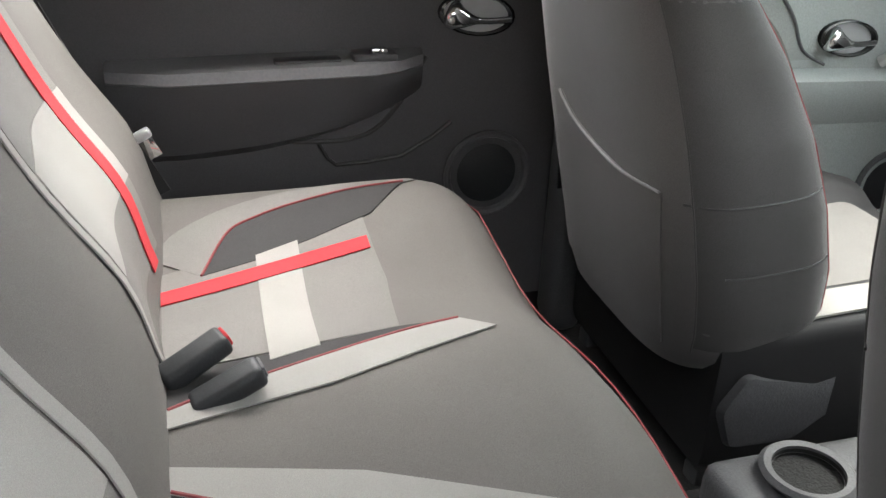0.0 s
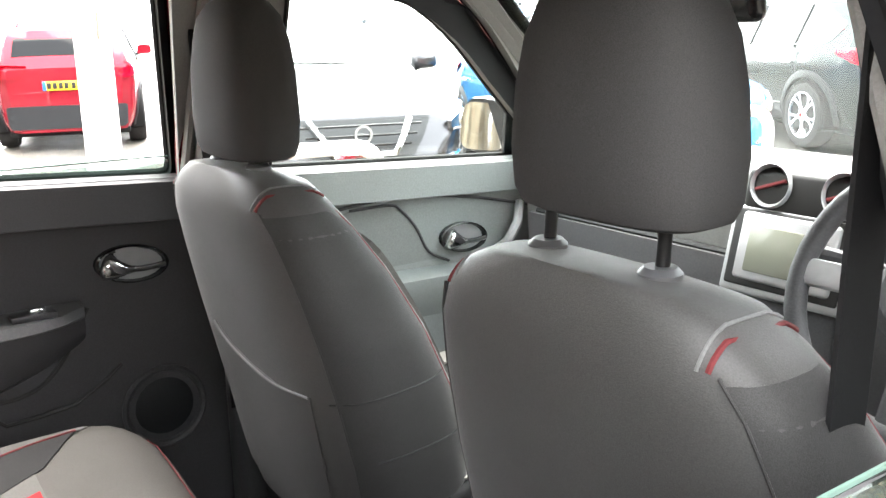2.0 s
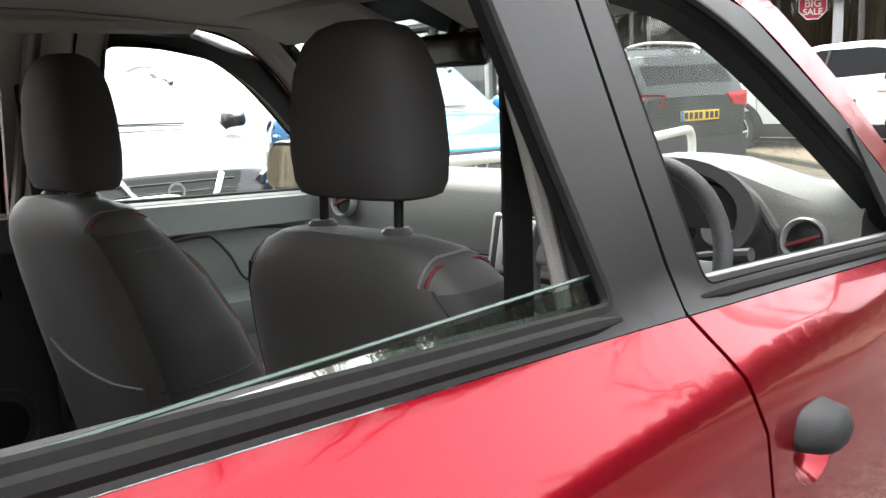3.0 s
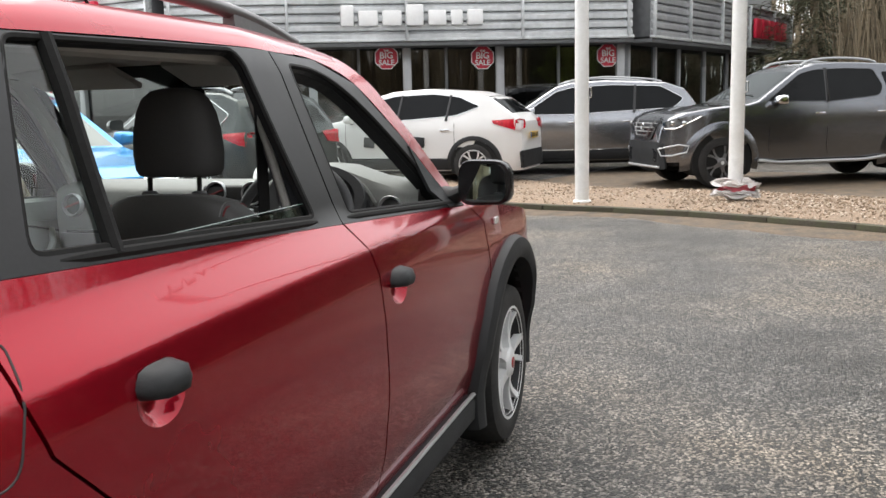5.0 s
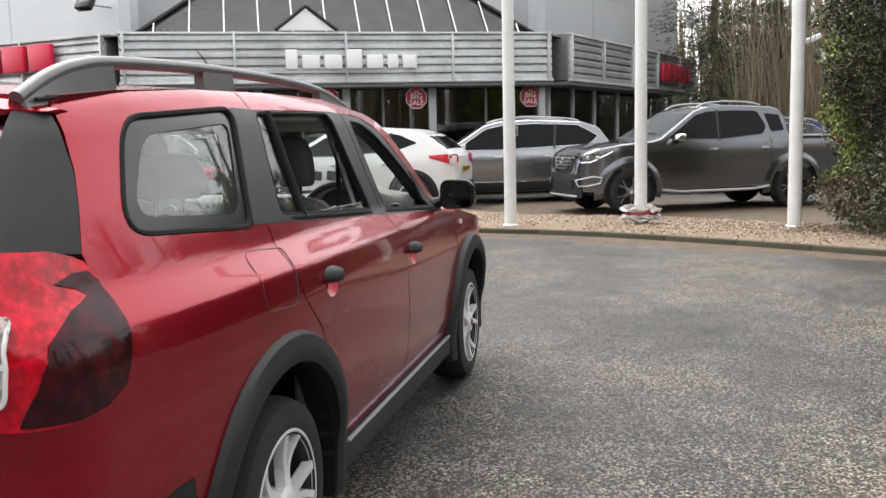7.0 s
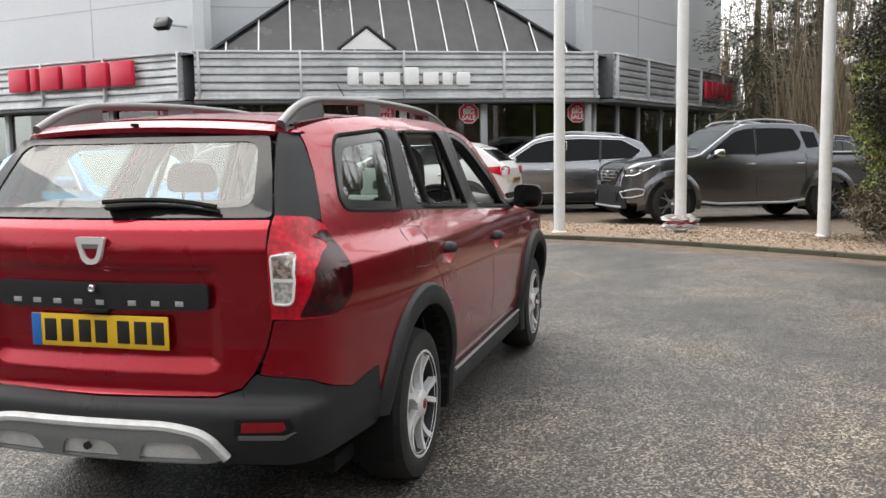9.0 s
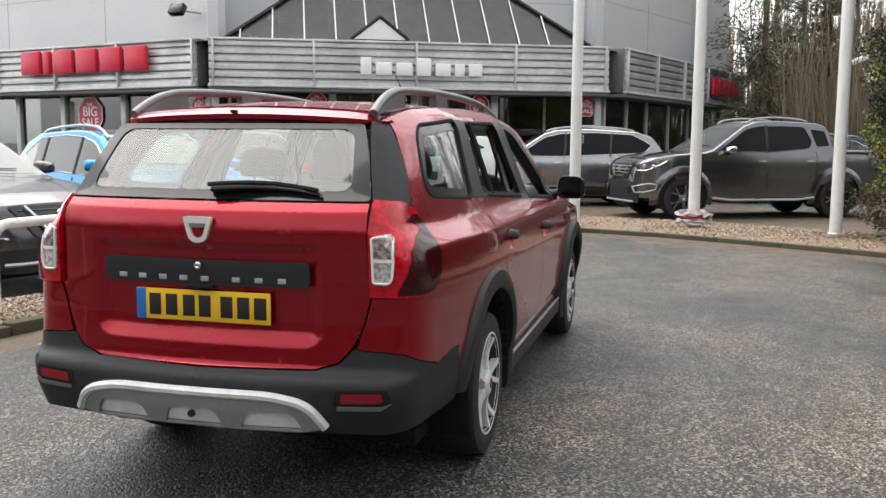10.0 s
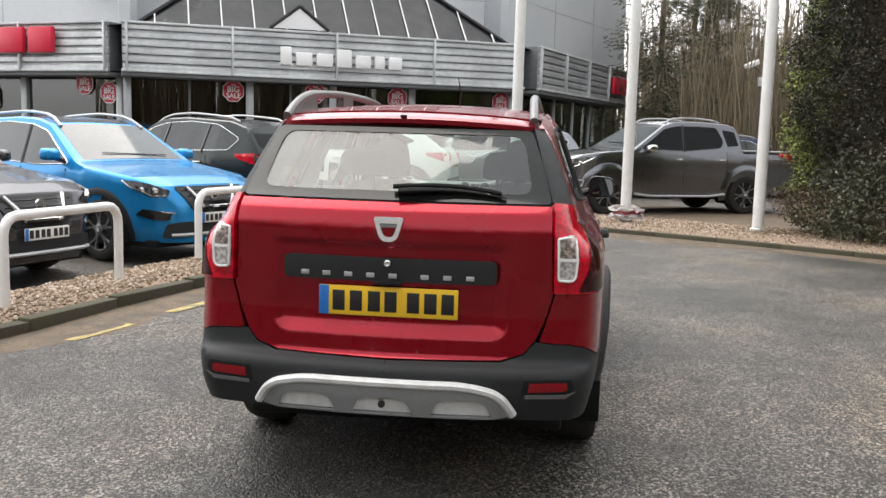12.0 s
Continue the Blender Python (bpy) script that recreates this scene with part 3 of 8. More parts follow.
# slim camera post by the hedge
def camera_post(x, y):
    ob = thing("camera_post", x, y, 0.0, 0, "slim grey post with a white security camera behind the pickup", "camera post")
    part("post", lathe([(0.0, -0.1), (0.035, -0.1), (0.035, 3.5), (0.0, 3.51)], 12), M_GREYRAIL, ob)
    part("junction_box", rbox(0.15, 0.12, 0.26, 0.015, Matrix.Translation((0.0, -0.08, 3.20))), M_WHITEPAINT, ob)
    part("camera_arm", tube([(0, 0, 3.45), (-0.10, -0.08, 3.58), (-0.20, -0.12, 3.62)], 0.022, 8), M_GREYRAIL, ob)
    part("camera_housing", rbox(0.46, 0.14, 0.14, 0.03, Matrix.Translation((-0.28, -0.16, 3.68)) @ pose(0, 0, 0, 0, -22, 25), 3), M_WHITEPAINT, ob, "white camera housing")
    return ob


camera_post(6.35, 22.0)


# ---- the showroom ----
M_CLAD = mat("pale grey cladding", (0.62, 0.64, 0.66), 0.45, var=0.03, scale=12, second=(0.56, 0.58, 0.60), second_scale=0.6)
# same cladding with shade put into the colour for the right-hand side
M_CLADD = mat("grey cladding with painted shade", (0.47, 0.49, 0.51), 0.45, var=0.03, scale=12, second=(0.42, 0.44, 0.45), second_scale=0.6)
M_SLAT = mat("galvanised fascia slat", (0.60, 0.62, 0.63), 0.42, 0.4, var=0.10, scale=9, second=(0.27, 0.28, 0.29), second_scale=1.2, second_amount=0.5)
# darker slat colour paints in the shade of the face turned away
M_SLATSHADE = mat("shaded fascia slat", (0.38, 0.39, 0.40), 0.45, 0.4, var=0.12, scale=9, second=(0.22, 0.23, 0.24), second_scale=1.2, second_amount=0.6)
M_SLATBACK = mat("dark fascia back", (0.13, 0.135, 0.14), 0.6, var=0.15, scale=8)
M_FRAME = mat("grey window frame", (0.42, 0.43, 0.44), 0.4, 0.3, var=0.06, scale=20)
M_SHOPGLASS = glass_mat("showroom glass", (0.34, 0.36, 0.35), 0.04)
M_ROOFSLATE = mat("dark glazed roof", (0.045, 0.05, 0.057), 0.25, 0.2, var=0.2, scale=3, second=(0.08, 0.085, 0.09), second_scale=0.9)
M_SIGNRED = mat("red sign", (0.62, 0.012, 0.05), 0.4, var=0.04, scale=20)
M_SIGNWHITE = mat("white sign letters", (0.82, 0.82, 0.82), 0.4, var=0.03, scale=20)
M_SALE = mat("red sale sign", (0.55, 0.02, 0.05), 0.4, var=0.06, scale=20)
M_INSIDE = mat("showroom wall", (0.20, 0.18, 0.15), 0.8, var=0.15, scale=2)
M_INFLOOR = mat("showroom floor", (0.28, 0.27, 0.26), 0.3, var=0.1, scale=3)

CA, CB = Vector((-9.2, 14.2, 0)), Vector((-0.28, 18.2, 0))
CC, CD = Vector((3.5, 28.6, 0)), Vector((-21.0, 17.1, 0))
FZ0, FZ1 = 2.67, 3.76


def face_frame(a, b):
    d = (b - a).normalized()
    return Matrix.Translation(a) @ Matrix(((d.x, -d.y, 0, 0), (d.y, d.x, 0, 0), (0, 0, 1, 0), (0, 0, 0, 1))), (b - a).length


showroom = thing("showroom_building", CA.x, CA.y, 0, 0, "car showroom with slatted grey fascia and glazed hip roof", "building")
inv = showroom.matrix_world.inverted()


def bpart(name, bm, material, m, label="", parent=None):
    bm.transform(inv @ m)
    return part(name, bm, material, parent or showroom, label)


def fascia(a, b, joints, dark=False):
    m, L = face_frame(a, b)
    bpart("fascia", span(0.02, L - 0.02, 0.06, 0.5, FZ0, FZ1, 0.01), M_SLATBACK, m)
    for k in range(6):
        z = FZ0 + 0.03 + k * (FZ1 - FZ0) / 6
        prof = [(0.0, z + 0.0), (0.0, z + 0.085), (0.055, z + 0.15), (0.055, z - 0.02)]
        loops = [[(x, p, q) for p, q in prof] for x in (0.03, L - 0.03)]
        bpart("fascia_slat", loft(loops), M_SLATSHADE if dark else M_SLAT, m)
    bpart("fascia_rail", span(0.0, L, -0.05, 0.05, FZ1 - 0.04, FZ1 + 0.015, 0.012), M_SLAT, m)
    bpart("fascia_rail", span(0.0, L, -0.05, 0.05, FZ0 - 0.03, FZ0 + 0.035, 0.012), M_SLAT, m)
    for x in joints:
        bpart("fascia_post", span(x - 0.03, x + 0.03, -0.07, 0.06, FZ0 - 0.02, FZ1 + 0.02, 0.01), M_SLAT, m)
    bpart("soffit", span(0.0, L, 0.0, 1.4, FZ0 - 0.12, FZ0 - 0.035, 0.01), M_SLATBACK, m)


m1, L1 = face_frame(CA, CB)
fascia(CA, CB, [0.12, 2.45, 4.9, 7.35, L1 - 0.12])
m2, L2 = face_frame(CB + Vector((0.35, 0.30, 0)), CC)
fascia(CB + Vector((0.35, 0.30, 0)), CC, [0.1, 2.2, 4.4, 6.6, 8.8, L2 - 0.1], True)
m3, L3 = face_frame(CD, CA + Vector((-0.35, 0.12, 0)))
fascia(CD, CA + Vector((-0.35, 0.12, 0)), [0.1, 2.3, 4.6, 6.9, 9.2, L3 - 0.1])


def shopfront(m, L, posts, back=0.75, w=0.09, pm=M_FRAME):
    for i, (a, b) in enumerate(zip(posts, posts[1:])):
        bpart("window", span(a, b, back, back + 0.012, 0.25, FZ0 - 0.1, 0), M_SHOPGLASS, m).visible_shadow = False
        bpart("transom", span(a + 0.05, b - 0.05, back - 0.03, back + 0.05, 0.15, 0.25, 0.008), M_FRAME, m)
    for x in posts:
        bpart("column", span(x - w, x + w, back - w - 0.01, back + w + 0.01, 0.0, FZ0 - 0.1, 0.015), pm, m)
    bpart("plinth", span(0, L, back - 0.04, back + 0.2, -0.1, 0.15, 0.01), M_SLATBACK, m)


shopfront(m1, L1, [0.1, 2.91, 4.94, 6.98, 9.7])
shopfront(m2, L2, [0.4, 1.9, 3.4, 5.2, 7.0, 8.8, L2 - 0.3], 0.75, 0.05, M_CLADD)
bpart("showroom_side_wall", span(0.4, L2, 3.4, 3.6, 0.0, 3.0, 0), M_INSIDE, m2)
shopfront(m3, L3, [0.2, 2.3, 4.45, 6.3, 8.6, 11.5])

# inside: floor, back wall, ceiling
for nm, zz, mm in (("showroom_floor", 0.03, M_INFLOOR), ("showroom_ceiling", 3.02, M_INSIDE)):
    bm = bmesh.new()
    bm.faces.new([bm.verts.new((p.x, p.y, zz)) for p in (CD + Vector((0.5, 1.2, 0)), CA + Vector((0.0, 1.0, 0)), CB + Vector((-0.3, 0.9, 0)), CC + Vector((-1.0, 0, 0)), Vector((-8, 36, 0)), Vector((-20, 36, 0)))])
    bmesh.ops.solidify(bm, geom=list(bm.faces), thickness=0.04)
    bpart(nm, bm, mm, Matrix.Identity(4))
bpart("showroom_back_wall", span(-6, L1 + 3, 8.9, 9.1, 0.0, 3.0, 0), M_INSIDE, m1)
for x in (1.5, 3.9, 5.8, 8.3):
    bpart("mullion", span(x - 0.03, x + 0.03, 0.70, 0.80, 0.2, FZ0 - 0.1, 0.008), M_SLATBACK, m1)
for i in range(5):
    bpart("inner_partition", span(-4 + i * 3.1, -3.8 + i * 3.1, 4.0, 7.0, 0.05, 2.4, 0.01), M_INSIDE, m1)

# the tall hall behind
HH = 9.0
na = Vector((m1[0][1], m1[1][1], 0))
p1, p2 = CA + na * 2.6 + Vector((-0.2, 0.2, 0)), CB + na * 2.2 + Vector((-0.4, 0.5, 0))
hall = [CD + Vector((0, 1.1, 0)), CA + Vector((-0.35, 1.2, 0)), p1, p2, CB + Vector((-0.55, 1.2, 0)) + Vector((0.0, 0.3, 0)), CC + Vector((-0.6, 0.0, 0)), Vector((-8, 40, 0)), Vector((-21, 40, 0))]
# right-hand and back walls take the darker copy as painted shade
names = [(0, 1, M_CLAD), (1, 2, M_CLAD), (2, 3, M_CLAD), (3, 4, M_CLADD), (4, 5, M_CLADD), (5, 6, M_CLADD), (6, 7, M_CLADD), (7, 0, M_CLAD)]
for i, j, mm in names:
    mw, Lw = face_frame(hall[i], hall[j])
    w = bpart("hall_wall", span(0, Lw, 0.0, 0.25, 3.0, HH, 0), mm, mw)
    k = max(1, int(Lw / 3.2))
    for q in range(1, k):
        bpart("cladding_joint", span(Lw * q / k - 0.012, Lw * q / k + 0.012, -0.008, 0.0, 3.0, HH, 0), M_FRAME, mw)
    for zz in (5.2, 7.2):
        bpart("cladding_joint", span(0, Lw, -0.008, 0.0, zz - 0.012, zz + 0.012, 0), M_FRAME, mw)
roof = bmesh.new()
roof.faces.new([roof.verts.new((p.x, p.y, HH)) for p in hall])
bmesh.ops.solidify(roof, geom=list(roof.faces), thickness=0.3)
bpart("hall_roof", roof, M_CLADD, Matrix.Identity(4))
low = bmesh.new()
low.faces.new([low.verts.new((p.x, p.y, FZ1 - 0.08)) for p in [CD, CA, CB, CC, hall[4], p2, p1, hall[1], hall[0]]])
bmesh.ops.solidify(low, geom=list(low.faces), thickness=0.06)
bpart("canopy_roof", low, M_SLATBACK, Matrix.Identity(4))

# glazed hip roof over the corner
rb = [(0.35, 0.35, FZ1 - 0.02), (L1 - 0.35, 0.35, FZ1 - 0.02), (6.35, 2.9, 6.2), (3.45, 2.9, 6.2), (0.1, 2.9, FZ1), (L1 - 0.1, 2.9, FZ1)]
for idx in ((0, 1, 2, 3), (4, 0, 3), (1, 5, 2)):
    bm = bmesh.new()
    bm.faces.new([bm.verts.new(rb[i]) for i in idx])
    bmesh.ops.solidify(bm, geom=list(bm.faces), thickness=0.05)
    bpart("roof_slope", bm, M_ROOFSLATE, m1)
for k in range(12):
    t = (k + 0.5) / 12
    a = Vector(rb[0]).lerp(Vector(rb[1]), t)
    up = Vector((0.0, 2.55, 2.46))
    x = a.x
    lim = 1.0 if 3.45 <= x <= 6.35 else ((x - 0.35) / 3.1 if x < 3.45 else (L1 - 0.35 - x) / (L1 - 0.35 - 6.35))
    o = Vector((0, -0.03, 0.035))
    bpart("glazing_bar", tube([a + o, a + up * max(0.03, lim) + o], 0.018, 6), M_SIGNWHITE, m1)
for i, j in ((0, 3), (1, 2)):
    bpart("hip_flashing", tube([Vector(rb[i]) + Vector((0, -0.03, 0.03)), Vector(rb[j]) + Vector((0, -0.03, 0.03))], 0.05, 6), M_GLOSSBLACK, m1)
# little white gable
bm = bmesh.new()
g = [(3.35, 0.30, FZ1 + 0.08), (4.75, 0.30, FZ1 + 0.08), (4.05, 0.30, FZ1 + 0.62), (4.05, 1.15, FZ1 + 0.62)]
vv = [bm.verts.new(p) for p in g]
for f in ((0, 1, 2), (1, 3, 2), (0, 2, 3)):
    bm.faces.new([vv[i] for i in f])
bpart("gable", bm, M_SIGNWHITE, m1, "small white gable on the glazed roof")
for q in (0, 1):
    bpart("gable_verge", tube([g[q], g[2]], 0.045, 6), M_GLOSSBLACK, m1)

# plain blocks in place of the lettering
x = 3.54
for i, w in enumerate((0.27, 0.40, 0.40, 0.36, 0.38, 0.25, 0.34)):
    tall = 0.43 if i in (0, 3) else 0.31
    bpart("sign_block", span(x, x + w, -0.13, -0.04, 2.955, 2.955 + tall, 0.035), M_SIGNWHITE, m1, "white raised block")
    x += w + 0.093
x = 5.78
for i in range(6):
    w = 0.24 if i == 1 else 0.72
    bpart("sign_block", span(x, x + w, -0.20, -0.06, 3.06, 3.65, 0.04), M_SIGNRED, m3, "red raised block")
    x += w + 0.14
for k in range(5):
    bpart("sign_block", span(6.75 + 0.60 * k, 7.23 + 0.60 * k, -0.16, -0.055, 2.92, 3.45, 0.03), M_SIGNRED, m2, "red raised block")

# floodlight and camera on the hall
mw, Lw = face_frame(hall[0], hall[1])
bpart("floodlight", rbox(0.42, 0.18, 0.28, 0.02, Matrix.Translation((Lw - 0.85, -0.5, 4.55)) @ pose(0, 0, 0, -30)), M_GLOSSBLACK, mw, "black floodlight on a bracket")
bpart("floodlight_arm", tube([(Lw - 0.85, -0.4, 4.55), (Lw - 0.5, -0.05, 4.5)], 0.03, 6), M_FRAME, mw)
mw, Lw = face_frame(hall[4], hall[5])
bpart("security_camera", lathe([(0.0, -0.22), (0.14, -0.18), (0.17, 0.0), (0.17, 0.2), (0.0, 0.24)], 16, Matrix.Translation((Lw - 0.2, -0.55, 5.0))), M_SIGNWHITE, mw, "white dome camera")
bpart("security_camera_arm", tube([(Lw - 0.2, -0.55, 5.25), (Lw - 0.2, -0.3, 5.4), (Lw - 0.2, 0.0, 5.4)], 0.04, 8), M_SIGNWHITE, mw)


def sale_sign(m, x, y, z, r):
    ob = new("sale_sign")
    ob.matrix_world = m @ Matrix.Translation((x, y, z))
    tagged(ob, "red octagonal paper sale sign with white lettering on glass", "sign", "sale signs on the windows")
    oc = [(r * math.cos(radians(22.5 + 45 * k)), r * math.sin(radians(22.5 + 45 * k))) for k in range(8)]
    part("border", loft([[(a, 0.0, b) for a, b in oc], [(a, 0.006, b) for a, b in oc]]), M_SIGNWHITE, ob, "thin white border")
    part("board", loft([[(a * 0.93, -0.004, b * 0.93) for a, b in oc], [(a * 0.93, 0.0, b * 0.93) for a, b in oc]]), M_SALE, ob)
    for word, size, zz in (("THE", 0.22, 0.52), ("BIG", 0.72, 0.14), ("SALE", 0.60, -0.42)):
        t = text_mesh(word, size * r, 0.002, 0.012 * r)
        t.transform(Matrix.Translation((0, -0.007, zz * r)) @ pose(0, 0, 0, 90))
        part("lettering", t, M_SIGNWHITE, ob)
    return ob


for px, pz in ((2.52, 2.33), (4.5, 2.36), (6.6, 2.32), (9.42, 2.32)):
    sale_sign(m1, px, 0.70, pz, 0.27)
sale_sign(m3, 10.45, 0.70, 2.40, 0.27)
sale_sign(m3, 11.17, 0.70, 2.20, 0.27)
sale_sign(m3, 7.31, 0.70, 2.05, 0.50)


# ---- the red estate car: body ----
car = thing("estate_car", 0, 0, 0, 0, "red metallic estate car with black cladding, rear windows lowered", "car")

WZG, WZV = smooth_table([0.15, 0.25, 0.33, 0.45, 0.60, 0.80, 0.92, 0.985, 1.005, 1.06, 1.20, 1.42, 1.47, 1.50, 1.525, 1.56],
                        [0.72, 0.775, 0.805, 0.835, 0.848, 0.846, 0.836, 0.820, 0.802, 0.752, 0.698, 0.612, 0.580, 0.553, 0.51, 0.40], 0.008, 0.15, 1.56)
RZG, RZV = smooth_table([0.20, 0.28, 0.36, 0.46, 0.535, 0.560, 0.582, 0.75, 0.86, 1.06, 1.12, 1.16, 1.30, 1.43, 1.47, 1.53],
                        [2.20, 2.30, 2.355, 2.388, 2.394, 2.385, 2.330, 2.312, 2.318, 2.322, 2.30, 2.255, 2.15, 2.045, 2.03, 1.9], 0.010, 0.2, 1.53)


def roof_edge(y):
    return interp(y, [-2.05, -1.6, -1.2, -0.7, -0.1, 0.4], [1.455, 1.498, 1.518, 1.527, 1.520, 1.484])


def side_x(y, z):
    lift = (1.51 - roof_edge(y)) * min(1.0, max(0.0, (z - 1.22) / 0.26))
    w = float(np.interp(z + lift, WZG, WZV))
    w -= 0.082 * min(1.0, max(0.0, (-y - 1.0) / 1.2)) ** 2
    w += 0.012 * min(1.0, max(0.0, (y - 0.7) / 0.5)) ** 2 - 0.22 * max(0.0, (y - 1.55) / 0.6) ** 2
    return w


def rear_y(x, z):
    return -float(np.interp(z, RZG, RZV)) + 0.16 * x * x


CORNER = 0.26


def corner_ends(z):
    yc = -float(np.interp(z, RZG, RZV)) + 0.25
    return yc, side_x(yc, z) - 0.12


def body(s, z):
    """The body's skin: s runs back along the side (s = -y), round the rear corner and in to the middle."""
    yc, xc = corner_ends(z)
    s0 = -yc
    if s <= s0:
        return (side_x(-s, z), -s, z)
    if s >= s0 + CORNER:
        x = xc - (s - s0 - CORNER)
        return (x, rear_y(x, z), z)
    t = (s - s0) / CORNER
    a, d = Vector((side_x(yc, z), yc)), Vector((xc, rear_y(xc, z)))
    dx = (side_x(yc - 0.02, z) - side_x(yc, z)) / 0.02
    b = a + Vector((dx, -1)) * 0.13
    slope = 0.32 * xc
    c = d + Vector((1, slope)) * 0.07
    p = (1 - t) ** 3 * a + 3 * t * (1 - t) ** 2 * b + 3 * t * t * (1 - t) * c + t ** 3 * d
    return (p.x, p.y, z)


def sx(x, z):
    """The run s at which the rear skin stands x off the middle."""
    yc, xc = corner_ends(z)
    if x <= xc:
        return -yc + CORNER + xc - x
    lo, hi = -yc - 0.4, -yc + CORNER
    for _ in range(30):
        mid = (lo + hi) / 2
        if body(mid, z)[0] > x:
            lo = mid
        else:
            hi = mid
    return hi


def yz(points):
    return [(-y, z) for y, z in points]


def xz(points):
    return [(sx(x, z), z) for x, z in dense(points, 0.02, closed=False)]


def pair(name, loops, material, parent, step=0.06, thick=0.02, offset=0.0, label="", both=False, sides=(1, -1), parents=None):
    """A panel on the right flank and its mirror on the left."""
    out = []
    bm = sheet(loops, body, step, thick, offset, flip=True, both=both)
    other = mirror_bm(bm)
    for k, s in enumerate((1, -1)):
        b = bm if s == 1 else other
        if s in sides:
            out.append(part(name, b, material, parents[k] if parents else parent, label))
        else:
            b.free()
    return out


def belt(y):
    return 1.046 - 0.0615 * y


AX_F, AX_R, WHEEL_Z, TYRE_R = 1.34, -1.317, 0.316, 0.316


def arc(cy, cz, r, a0, a1, n):
    return [(cy + r * math.cos(radians(a0 + (a1 - a0) * k / n)), cz + r * math.sin(radians(a0 + (a1 - a0) * k / n))) for k in range(n + 1)]


# quarter panel with the rear side window's hole
QWIN = rounded([(-1.66, 1.425), (-1.085, 1.462), (-1.262, 1.118), (-1.835, 1.156)], [0.09, 0.06, 0.05, 0.10], 6)
RWIN = rounded([(-0.925, 1.450), (-0.215, 1.462), (-0.165, 1.080), (-1.040, 1.134)], [0.03, 0.04, 0.02, 0.03], 4)
FWIN = rounded([(0.015, 1.436), (0.19, 1.428), (0.382, 1.350), (0.60, 1.172), (0.79, 1.020), (0.02, 1.068)], [0.03, 0.12, 0.2, 0.2, 0.02, 0.02], 5)

quarter = [(-1.165, belt(-1.165)), (-1.19, 0.98), (-1.165, 0.90), (-1.07, 0.80), (-1.02, 0.72)]
quarter += arc(AX_R, 0.335, 0.44, 55, 158, 14)
quarter += [(-1.80, 0.50), (-1.83, 0.600), (-1.90, 0.598), (-2.04, 0.575)]
q_loop = yz(quarter) + xz([(0.72, 0.640), (0.66, 0.650), (0.60, 0.652), (0.560, 0.658), (0.583, 0.73), (0.610, 0.832)]) + yz([(-2.145, 0.835), (-2.06, 0.88), (-1.972, 1.06)]) + yz([(-1.985, 1.135), (-1.90, 1.30), (-1.83, 1.458), (-1.6, 1.490), (-1.2, 1.514), (-0.953, 1.518), (-0.955, 1.46), (-1.05, 1.30)])
quarter_ob = pair("quarter_panel", [dense(q_loop, 0.04), dense(yz(QWIN), 0.03)], M_RED, car, 0.024, 0.02)
# black film over the pillar between rear door and side window
pair("pillar_film", [dense(yz([(-1.168, belt(-1.165) + 0.002), (-1.052, 1.30), (-0.949, 1.460), (-1.085, 1.463), (-1.10, 1.452), (-1.16, 1.32), (-1.255, 1.122)]), 0.04)], M_FILM, car, 0.06, 0.004, 0.003)
# rear side window with its black border and glass
inner = rounded([(-1.60, 1.385), (-1.14, 1.42), (-1.29, 1.160), (-1.765, 1.195)], [0.07, 0.05, 0.05, 0.08], 6)
qw = pair("side_window", [dense(yz(QWIN), 0.03)], M_GLASSR, car, 0.08, 0.0, -0.010)
pair("window_border", [dense(yz(QWIN), 0.03), dense(yz(inner), 0.03)], M_GLOSSBLACK, None, 0.08, 0.003, -0.006, parents=qw)

# rear corner pillar in black beside the tailgate glass
dp = yz([(-1.987, 1.135), (-1.902, 1.30), (-1.845, 1.448)]) + xz([(0.505, 1.435), (0.545, 1.30), (0.588, 1.163)])
pair("rear_pillar_trim", [dense(dp, 0.04)], M_BLACKPL, car, 0.05, 0.015, 0.0)

# roof side: red strip over the doors, from windscreen to rear door
low_line = smooth_line([(-0.948, 1.459, 0), (-0.6, 1.467, 0), (-0.2, 1.471, 0), (0.0, 1.466, 0), (0.205, 1.458, 0), (0.41, 1.395, 0), (0.63, 1.215, 0), (0.845, 1.0, 0)], 6)
top_line = smooth_line([(-0.948, 1.519, 0), (-0.6, 1.526, 0), (-0.2, 1.526, 0), (0.03, 1.518, 0), (0.30, 1.492, 0), (0.47, 1.44, 0), (0.67, 1.275, 0), (0.89, 1.03, 0)], 6)
for s in (1, -1):
    rings = []
    for a, b in zip(low_line, top_line):
        ring = [Vector(body(-(a.x + (b.x - a.x) * k / 8), a.y + (b.y - a.y) * k / 8)) for k in range(9)]
        ring = [Vector((ring[0].x - 0.025, ring[0].y, ring[0].z))] + ring + [Vector((ring[-1].x - 0.02, ring[-1].y, ring[-1].z - 0.02))]
        rings.append([(s * p.x, p.y, p.z) for p in ring])
    part("roof_side_frame", loft(rings, cap=False, closed=False), M_RED, car)

# doors
rear_doors, front_doors = [], []
rd = [(-1.158, belt(-1.158)), (-0.052, belt(-0.05)), (-0.012, 0.92), (0.0, 0.67), (-0.02, 0.42), (-0.03, 0.345), (-0.78, 0.345), (-0.86, 0.47), (-0.91, 0.60)]
rd += [(-1.015, 0.72), (-1.062, 0.80), (-1.157, 0.90), (-1.182, 0.98)]


